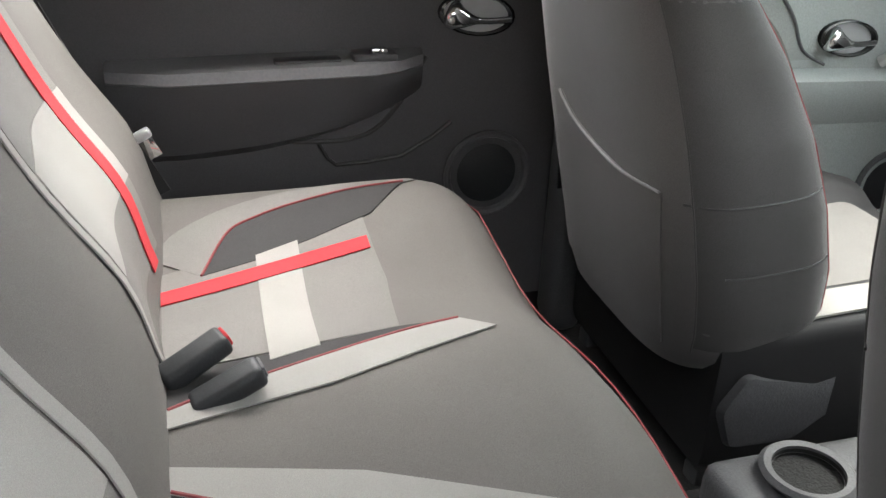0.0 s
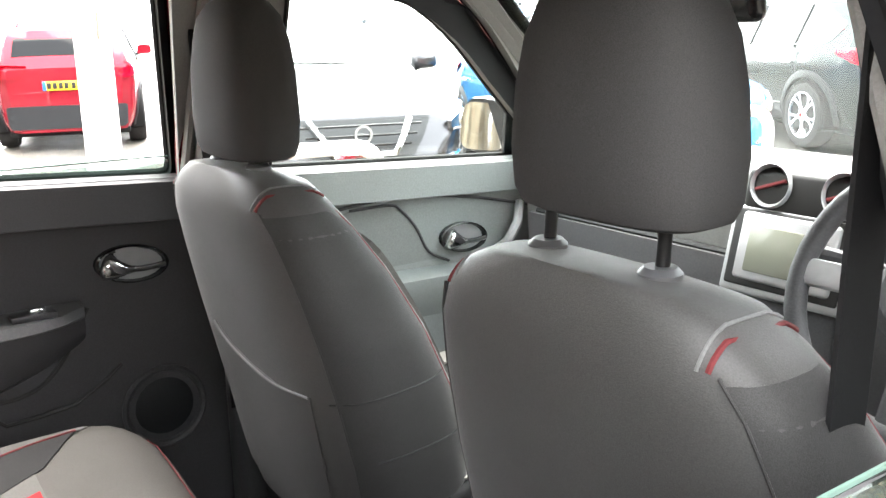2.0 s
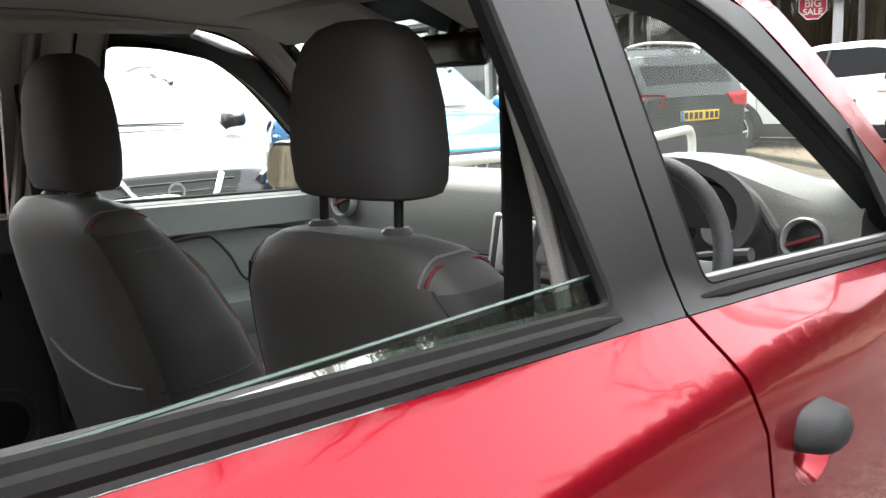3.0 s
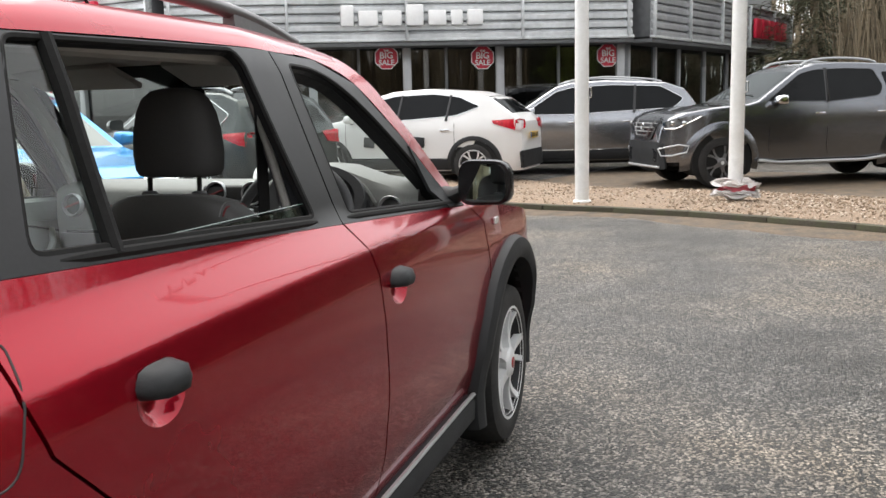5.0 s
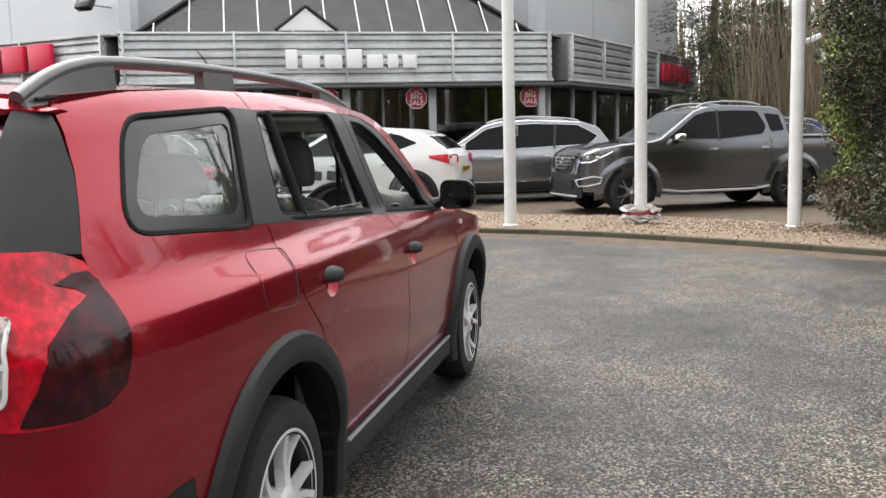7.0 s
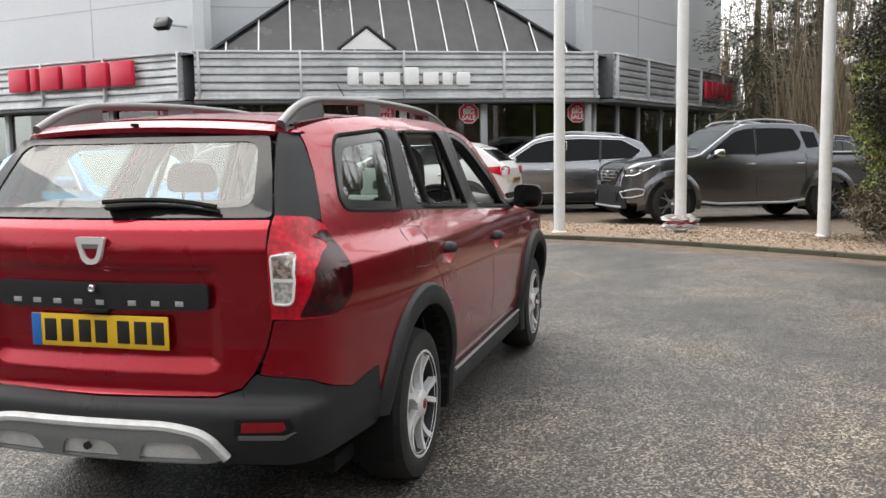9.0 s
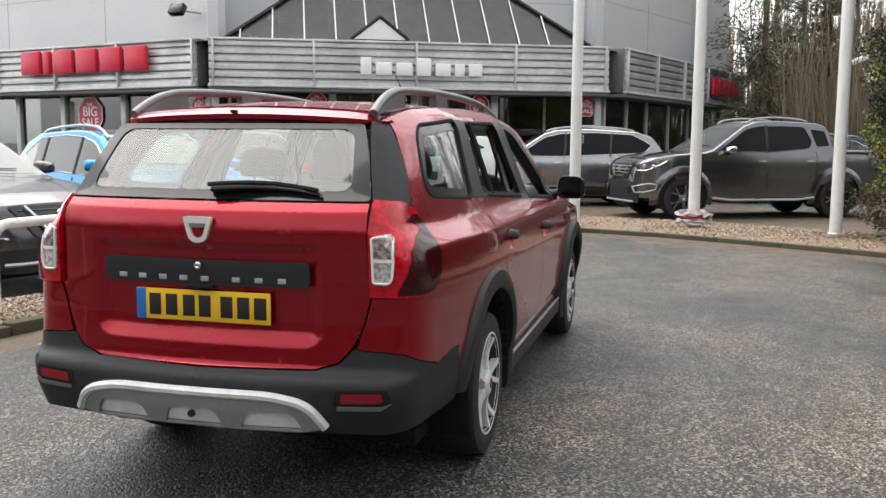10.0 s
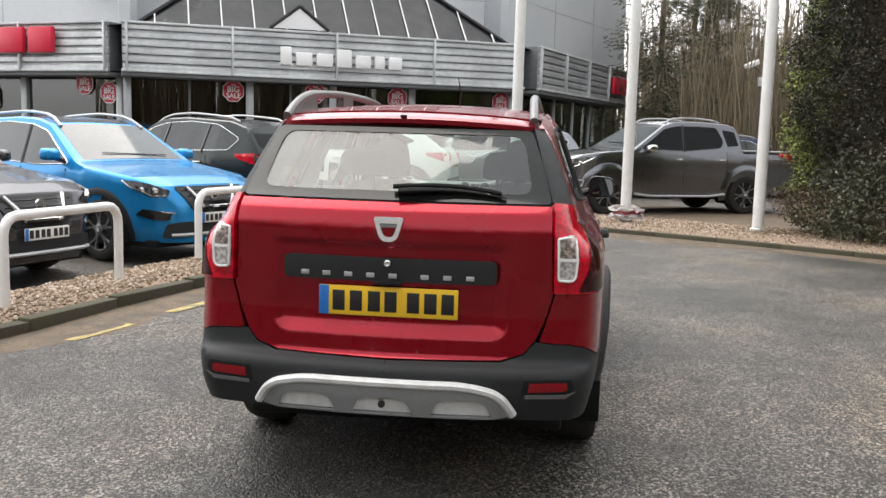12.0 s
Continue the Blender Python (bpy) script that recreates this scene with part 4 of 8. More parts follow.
def cup_loop(y, z):
    return [(-y + 0.062 * math.cos(a), z - 0.018 + 0.046 * math.sin(a)) for a in [2 * math.pi * k / 24 for k in range(24)]]


HANDLE_R, HANDLE_F = (-0.925, 0.925), (0.115, 0.885)
rear_doors = pair("rear_door", [dense(yz(rd), 0.05), cup_loop(*HANDLE_R)], M_RED, car, 0.022, 0.02)
fd = [(-0.043, belt(-0.04)), (0.86, 0.995), (0.99, 0.92), (1.03, 0.75), (0.965, 0.55), (0.905, 0.42), (0.90, 0.345), (-0.022, 0.345), (-0.012, 0.42), (0.008, 0.67), (-0.004, 0.92)]
front_doors = pair("front_door", [dense(yz(fd), 0.05), cup_loop(*HANDLE_F)], M_RED, car, 0.022, 0.02)
# black window frames
rf = yz([(-1.163, belt(-1.163) + 0.001), (-1.046, 1.30), (-0.946, 1.457), (-0.2, 1.469), (-0.052, 1.468), (-0.052, belt(-0.05) + 0.001)])
pair("window_frame", [dense(rf, 0.05), dense(yz(RWIN), 0.04)], M_FILM, None, 0.06, 0.025, 0.0, parents=rear_doors)
ff = yz([(-0.045, belt(-0.045) + 0.001), (-0.045, 1.466), (0.0, 1.464), (0.205, 1.456), (0.41, 1.393), (0.63, 1.213), (0.843, 0.998)])
pair("window_frame", [dense(ff, 0.05), dense(yz(FWIN), 0.04)], M_FILM, None, 0.06, 0.025, 0.0, parents=front_doors)

pair("inner_frame", [dense(ff, 0.05), dense(yz(FWIN), 0.04)], M_BLACKPL, None, 0.06, 0.030, -0.026, parents=front_doors)


def ring_seal(loop, r, off):
    pts = []
    for u, v in dense(loop, 0.03):
        p = Vector(body(u, v))
        pts.append(p + Vector((off, 0, 0)))
    return tube(pts, r, 6, closed=True)


bm = ring_seal(yz(QWIN), 0.009, -0.004)
part("window_seal", mirror_bm(bm), M_RUBBER, car)
part("window_seal", bm, M_RUBBER, car)
for win, doors in ((RWIN, rear_doors), (FWIN, front_doors)):
    bm = ring_seal(yz(win), 0.007, -0.006)
    mb = mirror_bm(bm)
    part("window_seal", bm, M_RUBBER, doors[0])
    part("window_seal", mb, M_RUBBER, doors[1])
# waist seal along the sills
for a, b, doors in ((-1.00, -0.14, rear_doors), (-0.02, 0.82, front_doors)):
    pts = [Vector(body(-(a + (b - a) * k / 12), belt(a + (b - a) * k / 12) + 0.013)) + Vector((-0.004, 0, 0)) for k in range(13)]
    bm = tube(pts, [0.003] + [0.010] * 11 + [0.003], 8)
    mb = mirror_bm(bm)
    part("waist_seal", bm, M_RUBBER, doors[0])
    part("waist_seal", mb, M_RUBBER, doors[1])

# fixed quarter light and its bar, half-lowered pane
for k, s in enumerate((1, -1)):
    pts = [Vector(body(0.822 + 0.04 * t, 1.455 - 0.345 * t)) for t in (0, 0.25, 0.5, 0.75, 1.0)]
    bm = tube([(s * (p.x - 0.006), p.y, p.z) for p in pts], 0.015, 8)
    part("divider_bar", bm, M_RUBBER, rear_doors[k])
ql = [(-0.925, 1.450), (-0.822, 1.452), (-0.862, 1.115), (-1.055, 1.105)]
pair("quarter_light", [dense(yz(ql), 0.05)], M_GLASS, None, 0.08, 0.0, -0.010, parents=rear_doors)
low = [(-0.866, 1.07), (-0.862, 1.118), (-0.165, 1.112), (-0.165, 1.03)]
pair("lowered_pane", [dense(yz(low), 0.05)], M_PANE, None, 0.08, 0.004, -0.014, parents=rear_doors, label="window pane wound almost fully down", both=True)
for k, s in enumerate((1, -1)):
    pts = [Vector(body(0.862 - 0.697 * t, 1.118 - 0.006 * t)) for t in np.linspace(0, 1, 8)]
    part("pane_edge", tube([(s * (p.x - 0.016), p.y, p.z) for p in pts], 0.002, 6), M_PANE_EDGE, rear_doors[k])
# the front panes: right one down, left side closed
fw = sheet([dense(yz(FWIN), 0.04)], body, 0.08, 0.0, -0.012, flip=True)
part("window_pane", mirror_bm(fw), M_GLASS, front_doors[1]).visible_shadow = False
fw.free()

# front wing and bonnet
wing = [(0.868, 0.995), (1.0, 0.925), (1.04, 0.75), (0.975, 0.55), (0.915, 0.42), (0.93, 0.345), (0.95, 0.345)] + arc(AX_F, 0.335, 0.44, 178, 40, 14) + [(1.85, 0.62), (2.0, 0.70), (1.95, 0.80), (1.6, 0.90), (1.25, 0.955), (0.92, 1.015)]
pair("front_wing", [dense(yz(wing), 0.05)], M_RED, car, 0.06, 0.02)


def bonnet_top(x, y):
    t = (y - 0.95) / 1.1
    zc = 1.035 - 0.05 * t - 0.14 * max(0, t) ** 2.5
    return (x, y, zc - 0.09 * (abs(x) / 0.75) ** 2.6 + 0.018 * math.exp(-((abs(x) - 0.45) / 0.07) ** 2))


bon = [(-0.70, 0.98), (0.70, 0.98), (0.74, 1.3), (0.72, 1.7), (0.6, 2.05), (0.0, 2.14), (-0.6, 2.05), (-0.72, 1.7), (-0.74, 1.3)]
part("bonnet", sheet([dense(bon, 0.08)], bonnet_top, 0.08, 0.02), M_RED, car)
part("front_bumper", loft([[(math.sin(a) * 0.80 * k, 1.62 + math.cos(a) * 0.58 * k, z) for a in [radians(-88 + 11 * i) for i in range(17)]] for z, k in ((0.28, 0.94), (0.4, 1.0), (0.6, 1.0), (0.78, 0.98), (0.86, 0.92))], cap=False, closed=False), M_RED, car)
part("front_grille", rbox(0.9, 0.05, 0.16, 0.02, Matrix.Translation((0, 2.17, 0.66))), M_GLOSSBLACK, car)
for s in (-1, 1):
    part("headlight", rbox(0.34, 0.22, 0.16, 0.05, Matrix.Translation((s * 0.58, 2.0, 0.74)) @ pose(0, 0, 0, 0, 0, -s * 28), 3), M_LAMPCLEAR, car, "clear headlight")

# roof skin
def roof_skin(x, y):
    e = roof_edge(y)
    return (x, y, e - 0.004 + 0.030 * (1 - (abs(x) / 0.54) ** 2))


rl = [(-0.53, -1.83), (-0.50, -1.885), (0.0, -1.915), (0.50, -1.885), (0.53, -1.83), (0.53, -1.2), (0.53, -0.5), (0.53, 0.0), (0.535, 0.32), (0.3, 0.42), (0.0, 0.44), (-0.3, 0.42), (-0.535, 0.32), (-0.53, 0.0), (-0.53, -0.5), (-0.53, -1.2)]
part("roof", sheet([dense(rl, 0.07)], roof_skin, 0.08, 0.03), M_RED, car)
for s in (-1, 1):
    pts = [(s * 0.525, y, roof_edge(y) - 0.008) for y in [-1.9 + 0.1 * k for k in range(23)]]
    part("roof_gutter", tube(pts, 0.005, 6), M_RUBBER, car)
part("aerial", tube([(0.0, 0.15, 1.53), (0.0, 0.02, 1.66), (0.0, -0.12, 1.74)], [0.006, 0.004, 0.002], 6), M_RUBBER, car)

# windscreen
def screen(u, v):
    x = u * (0.50 + 0.22 * v)
    y = 0.43 + 0.62 * v - 0.06 * u * u
    z = 1.497 - 0.035 * u * u - 0.47 * v
    return (x, y, z)


part("windscreen", sheet([dense([(-1, 0), (1, 0), (1, 1), (-1, 1)], 0.1)], screen, 0.2, 0.0), M_GLASS, car).visible_shadow = False
part("windscreen_border", sheet([dense([(-1.02, -0.02), (1.02, -0.02), (1.02, 1.02), (-1.02, 1.02)], 0.1), dense([(-0.95, 0.13), (-0.3, 0.115), (-0.16, 0.20), (0.16, 0.20), (0.3, 0.115), (0.95, 0.13), (0.94, 0.93), (-0.94, 0.93)], 0.1)], screen, 0.2, 0.004, 0.003), M_GLOSSBLACK, car)
part("scuttle", rbox(1.40, 0.16, 0.03, 0.01, Matrix.Translation((0, 1.05, 1.015))), M_BLACKPL, car)

# tailgate
tg_half = [(0.0, 0.582), (0.42, 0.588), (0.50, 0.612), (0.543, 0.662), (0.575, 0.73), (0.602, 0.83), (0.592, 1.0), (0.588, 1.10), (0.583, 1.150)]
tg_loop = [(x, z) for x, z in tg_half] + [(-x, z) for x, z in reversed(tg_half[1:])]


def rear_skin(x, z):
    """The tailgate's skin, with the pressed recess round the number plate."""
    y = rear_y(x, z)
    a = max(abs(x) - 0.38, 0.0) / 0.07
    b = max(0.70 - z, z - 0.975, 0.0) / 0.04
    d = math.hypot(a, b)
    w = max(0.0, 1 - d)
    y += 0.022 * w * w * (3 - 2 * w)
    t = min(1.0, max(0.0, (abs(x) - 0.45) / 0.16))
    return (x, y + 0.006 * t ** 3, z)


tailgate = part("tailgate", sheet([dense(tg_loop, 0.03)], rear_skin, 0.022, 0.02), M_RED, car)
glass_loop = [(x, z) for x, z in ((-0.586, 1.158), (0.586, 1.158), (0.545, 1.30), (0.498, 1.425), (-0.498, 1.425), (-0.545, 1.30))]


def rear_glass(x, z):
    t = min(1.0, max(0.0, (abs(x) - 0.45) / 0.16))
    return (x, rear_y(x, z) + 0.006 * t ** 3, z)


gl = part("rear_window", sheet([dense(rounded(glass_loop, 0.02), 0.06)], rear_glass, 0.08, 0.0, -0.004), M_GLASSR, tailgate)
gl.visible_shadow = False
inner = rounded([(-0.515, 1.190), (0.515, 1.190), (0.468, 1.405), (-0.468, 1.405)], 0.05, 5)
part("window_border", sheet([dense(rounded(glass_loop, 0.02), 0.05), dense(inner, 0.05)], rear_glass, 0.06, 0.004, 0.0), M_FRIT, tailgate)
# spoiler lip over the glass
sp = []
for x in np.linspace(-0.545, 0.545, 19):
    e = 0.055 * (abs(x) / 0.52) ** 2.2
    yb = -2.035 + e
    z = 1.462 - 0.022 * (abs(x) / 0.52) ** 2
    k = 1 - 0.85 * max(0.0, (abs(x) - 0.44) / 0.105) ** 2
    yb += 0.10 * (1 - k)
    sp.append([(x, yb + 0.16, z + 0.004 * k - 0.012), (x, yb + 0.04, z + 0.022 * k), (x, yb - 0.015 * k, z - 0.002), (x, yb - 0.012 * k, z - 0.020 * k), (x, yb + 0.03, z - 0.044 * k), (x, yb + 0.14, z - 0.03 * k)])
part("spoiler", loft(sp), M_RED, tailgate)
part("washer_jet", rbox(0.025, 0.02, 0.012, 0.004, Matrix.Translation((0, -2.05, 1.468))), M_RUBBER, tailgate)
# trim strip, lock, badge
strip = rounded([(-0.395, 0.862), (0.395, 0.862), (0.395, 0.948), (-0.395, 0.948)], 0.022, 4)
part("handle_trim", sheet([dense(strip, 0.04)], lambda x, z: (x, rear_y(x, z) + 0.022 - 0.006 + 0.10 * max(0, z - 0.93), z), 0.06, 0.02, 0.016), M_BLACKPL, tailgate, "dark grey plastic trim strip")
yb = rear_y(0, 0.92) - 0.008
part("lock_barrel", lathe([(0.0, 0.0), (0.013, 0.0), (0.013, 0.012), (0.008, 0.014), (0.0, 0.010)], 18, Matrix.Translation((0.0, yb, 0.932)) @ pose(0, 0, 0, 90)), M_CHROME, tailgate)
x = -0.315
for i in range(8):
    w = 0.030
    part("trim_block", rbox(w, 0.003, 0.017, 0.001, Matrix.Translation((x, rear_y(x, 0.885) - 0.002, 0.884))), M_SILVERPL, tailgate)
    x += 0.118 if i == 4 else 0.083
bd = rounded([(-0.056, 0.045), (0.056, 0.045), (0.030, -0.045), (-0.030, -0.045)], [0.012, 0.012, 0.03, 0.03], 5)
bdi = rounded([(-0.034, 0.022), (0.034, 0.022), (0.018, -0.028), (-0.018, -0.028)], [0.005, 0.005, 0.018, 0.018], 5)


bm = sheet([bd, bdi], lambda u, v: (u, 0.0, v), 0.5, 0.014)
bm.transform(Matrix.Translation((0, rear_y(0, 1.055) - 0.014, 1.055)))
part("badge", bm, M_BADGE, tailgate, "chrome shield-shaped badge")
bm = sheet([bdi], lambda u, v: (u, 0.0, v), 0.5, 0.004)
bm.transform(Matrix.Translation((0, rear_y(0, 1.055) - 0.004, 1.055)))
part("badge_field", bm, M_RED, tailgate)
part("badge_band", rbox(0.070, 0.006, 0.018, 0.002, Matrix.Translation((0, rear_y(0, 1.075) - 0.012, 1.071))), M_SKIDD, tailgate)
# wiper
wp = [(0.02 + 0.40 * t, rear_y(0.02 + 0.40 * t, 1.185 + 0.02 * math.sin(3 * t)) - 0.022, 1.192 - 0.018 * t + 0.016 * math.sin(3 * t)) for t in np.linspace(0, 1, 9)]
part("wiper_arm", tube(wp, [0.022, 0.023, 0.020, 0.016, 0.014, 0.012, 0.010, 0.008, 0.005], 8, flat=0.5), M_RUBBER, tailgate, "black rear wiper")
part("wiper_blade", tube([(p[0] - 0.02, p[1] + 0.006, p[2] + 0.016) for p in wp], 0.009, 6), M_RUBBER, tailgate)
# number plate with bars for its characters
pl = part("number_plate", rbox(0.52, 0.008, 0.111, 0.006, Matrix.Translation((0, rear_y(0, 0.785) + 0.006, 0.785))), M_PLATE_Y, tailgate, "yellow rear number plate with plain bars")
py = rear_y(0, 0.785) + 0.0012
part("plate_band", rbox(0.036, 0.003, 0.109, 0.001, Matrix.Translation((-0.24, py, 0.785))), M_PLATE_B, pl)
for cx in (-0.185, -0.120, -0.052, 0.010, 0.094, 0.158, 0.222):
    part("plate_bar", rbox(0.046, 0.003, 0.076, 0.002, Matrix.Translation((cx, py, 0.785))), M_INK, pl)
part("plate_light", rbox(0.10, 0.03, 0.012, 0.003, Matrix.Translation((0, rear_y(0, 0.86), 0.856))), M_RUBBER, tailgate)

# rear lamps
lamp_in = [(0.604, 0.838), (0.598, 1.0), (0.594, 1.10), (0.589, 1.156)]
lp = xz(lamp_in) + yz([(-2.065, 1.148), (-2.003, 1.118), (-1.982, 1.082), (-1.982, 1.03), (-2.004, 0.94), (-2.040, 0.875), (-2.090, 0.845), (-2.15, 0.836)])
lamps = pair("tail_light", [dense(lp, 0.03)], M_LAMPRED, car, 0.04, 0.03, 0.012, label="red and clear tail light, smoked outer end")
sm = xz([(0.690, 0.845), (0.700, 0.872), (0.716, 0.91), (0.724, 0.96), (0.718, 1.01), (0.700, 1.05), (0.672, 1.085)]) + yz([(-2.05, 1.100), (-2.005, 1.098), (-1.985, 1.074), (-1.985, 1.03), (-2.007, 0.942), (-2.043, 0.878), (-2.092, 0.848), (-2.15, 0.839)])
pair("smoked_lens", [dense(sm, 0.03)], M_LAMPDARK, None, 0.04, 0.004, 0.015, parents=lamps)
lens = rounded([(0.612, 0.888), (0.672, 0.884), (0.678, 0.96), (0.668, 1.046), (0.606, 1.040)], [0.008, 0.025, 0.0, 0.03, 0.008], 4)
cl = xz(lens + lens[:1])[:-1]
pair("clear_lens", [dense(cl, 0.02)], M_LAMPCLEAR, None, 0.03, 0.006, 0.019, parents=lamps)
up_ = xz([(0.613, 0.972), (0.670, 0.970), (0.663, 1.038), (0.611, 1.034)])
pair("upper_cell", [dense(up_, 0.02)], M_LAMPUP, None, 0.03, 0.003, 0.0205, parents=lamps)
for k, s in enumerate((1, -1)):
    pts = [Vector(body(u, v)) for u, v in dense(cl, 0.02)]
    part("lens_frame", tube([(s * (p.x + 0.008), p.y - 0.020, p.z) for p in pts], 0.0045, 6, closed=True), M_WHITEPRINT, lamps[k])
ln = xz([(0.609, 0.960), (0.675, 0.957), (0.675, 0.967), (0.609, 0.970)])
pair("lens_rib", [dense(ln, 0.02)], M_WHITEPRINT, None, 0.03, 0.004, 0.022, parents=lamps)

# rear bumper
half = xz([(0.0, 0.372), (0.0, 0.576), (0.425, 0.582), (0.503, 0.606), (0.547, 0.655), (0.60, 0.648), (0.66, 0.646), (0.72, 0.636)]) + yz([(-2.04, 0.571), (-1.90, 0.594), (-1.83, 0.596), (-1.80, 0.49), (-1.755, 0.395)]) + yz([(-1.80, 0.372)]) + xz([(0.62, 0.372), (0.4, 0.372), (0.01, 0.372)])
b0 = sheet([dense(half, 0.04)], body, 0.03, 0.03, flip=True)
b1 = mirror_bm(b0)
bump = part("rear_bumper", join(b0, b1), M_BLACKPL, car, "black grained plastic rear bumper")
# silver skid plate with three recesses
skid = rounded([(-0.475, 0.405), (-0.42, 0.480), (-0.30, 0.515), (0.30, 0.515), (0.42, 0.480), (0.475, 0.405), (0.40, 0.385), (-0.40, 0.385)], [0.01, 0.05, 0.06, 0.06, 0.05, 0.01, 0.03, 0.03], 5)


def bump_skin(x, z):
    return (x, rear_y(x, z), z)


hol = [rounded([(c - 0.110, 0.392), (c - 0.085, 0.456), (c + 0.085, 0.456), (c + 0.110, 0.392)], [0.004, 0.04, 0.04, 0.004], 5) for c in (-0.285, 0.0, 0.285)]
sk = part("skid_plate", sheet([dense(skid, 0.04)] + [dense(h, 0.03) for h in hol], bump_skin, 0.05, 0.03, 0.022), M_SKIDD, bump, "grey skid plate with bright rim")
for h in hol:
    part("skid_recess", sheet([dense(h, 0.03)], lambda x, z: (x, rear_y(x, z) - 0.010 + 0.12 * (z - 0.40), z), 0.03, 0.0, 0.0), M_SKID, bump)
rim_pts = [Vector(bump_skin(x, z)) + Vector((0, -0.020, 0)) for x, z in dense(rounded([(-0.475, 0.400), (-0.425, 0.478), (-0.30, 0.506), (0.30, 0.506), (0.425, 0.478), (0.475, 0.400)], [0, 0.05, 0.06, 0.06, 0.05, 0], 5), 0.03, closed=False)]
part("skid_rim", tube(rim_pts, 0.017, 8), M_SKID, bump, "bright silver rim")
part("tow_eye_cap", lathe([(0.0, 0.0), (0.013, 0.0), (0.013, 0.01), (0.0, 0.01)], 14, Matrix.Translation((0.0, rear_y(0, 0.425) - 0.020, 0.425)) @ pose(0, 0, 0, 90)), M_INK, bump)
for s in (-1, 1):
    rf_loop = [(s * a, z) for a, z in ((0.525, 0.486), (0.655, 0.490), (0.668, 0.500), (0.662, 0.522), (0.530, 0.518))]
    bm = sheet([dense(rf_loop, 0.03)], lambda x, z: (x, body(sx(abs(x), z), z)[1], z), 0.03, 0.010, 0.004)
    part("reflector", bm, M_REFL, bump, "red reflector")
    # flat dark sheet paints the recess's shade, paler strip its lit lower lip
    for name, loop_, m_, off_ in (("reflector_pocket", ((0.50, 0.474), (0.668, 0.478), (0.692, 0.500), (0.680, 0.534), (0.51, 0.530)), M_RUBBER, 0.0015), ("pocket_lip", ((0.515, 0.462), (0.66, 0.464), (0.695, 0.488), (0.660, 0.478), (0.515, 0.476)), M_GREYRAIL, 0.006)):
        bm = sheet([dense([(s * a, z) for a, z in loop_], 0.03)], lambda x, z: (x, body(sx(abs(x), z), z)[1], z), 0.03, 0.004, off_)
        part(name, bm, m_, bump)
part("underbody", span(-0.66, 0.66, -1.9, 2.0, 0.20, 0.268, 0.02), M_RUBBER, car)
part("rear_floor", span(-0.62, 0.62, -2.12, -1.0, 0.34, 0.61, 0.02), M_RUBBER, car)

# wheel arches, sills
def arch_trim(cy, s, r0=0.405, r1=0.495):
    loops = []
    for k in range(25):
        a = radians(-18 + (216 if cy > 0 else 190) * k / 24)
        ring = []
        k = 1.5 if cy > 0 else 1.0
        for r, off in ((r0, -0.05), (r0, 0.016 * k), (r0 + 0.02, 0.026 * k), ((r0 + r1) / 2, 0.026 * k), (r1 - 0.012, 0.018 * k), (r1, 0.002), (r1, -0.012)):
            y, z = cy + r * math.cos(a), 0.330 + r * math.sin(a)
            z2 = max(z, 0.2)
            ring.append((s * (side_x(max(-2.05, min(y, 1.9)), max(0.36, z2)) + off), y, z2))
        loops.append(ring)
    return loft(loops, cap=False, closed=False)


def wheel_well(cy, s):
    loops = []
    for x in (0.55, 0.82):
        loops.append([(s * x, cy + 0.405 * math.cos(radians(a)), 0.33 + 0.405 * math.sin(radians(a))) for a in range(-20, 201, 10)])
    bm = loft(loops, cap=False, closed=False)
    vs = [bm.verts.new((s * 0.55, cy + 0.405 * math.cos(radians(a)), 0.33 + 0.405 * math.sin(radians(a)))) for a in range(-20, 201, 10)]
    bm.faces.new(vs)
    return bm


for cy in (AX_F, AX_R):
    for s in (1, -1):
        part("wheel_arch_trim", arch_trim(cy, s), M_BLACKPL, car, "black plastic wheel arch trim")
        part("wheel_well", wheel_well(cy, s), M_RUBBER, car)
for s in (1, -1):
    loops = []
    for y in np.linspace(-0.86, 0.90, 14):
        x = side_x(y, 0.34)
        loops.append([(s * (x - 0.03), y, 0.345), (s * (x + 0.012), y, 0.338), (s * (x + 0.026), y, 0.315), (s * (x + 0.022), y, 0.25), (s * (x - 0.02), y, 0.205), (s * (x - 0.10), y, 0.205)])
    part("sill_trim", loft(loops), M_BLACKPL, car, "black plastic sill trim")
    part("sill_strip", tube([(s * (side_x(y, 0.34) + 0.020), y, 0.338) for y in np.linspace(-0.80, 0.86, 14)], 0.008, 6), M_SILVERPL, car, "thin bright sill strip")

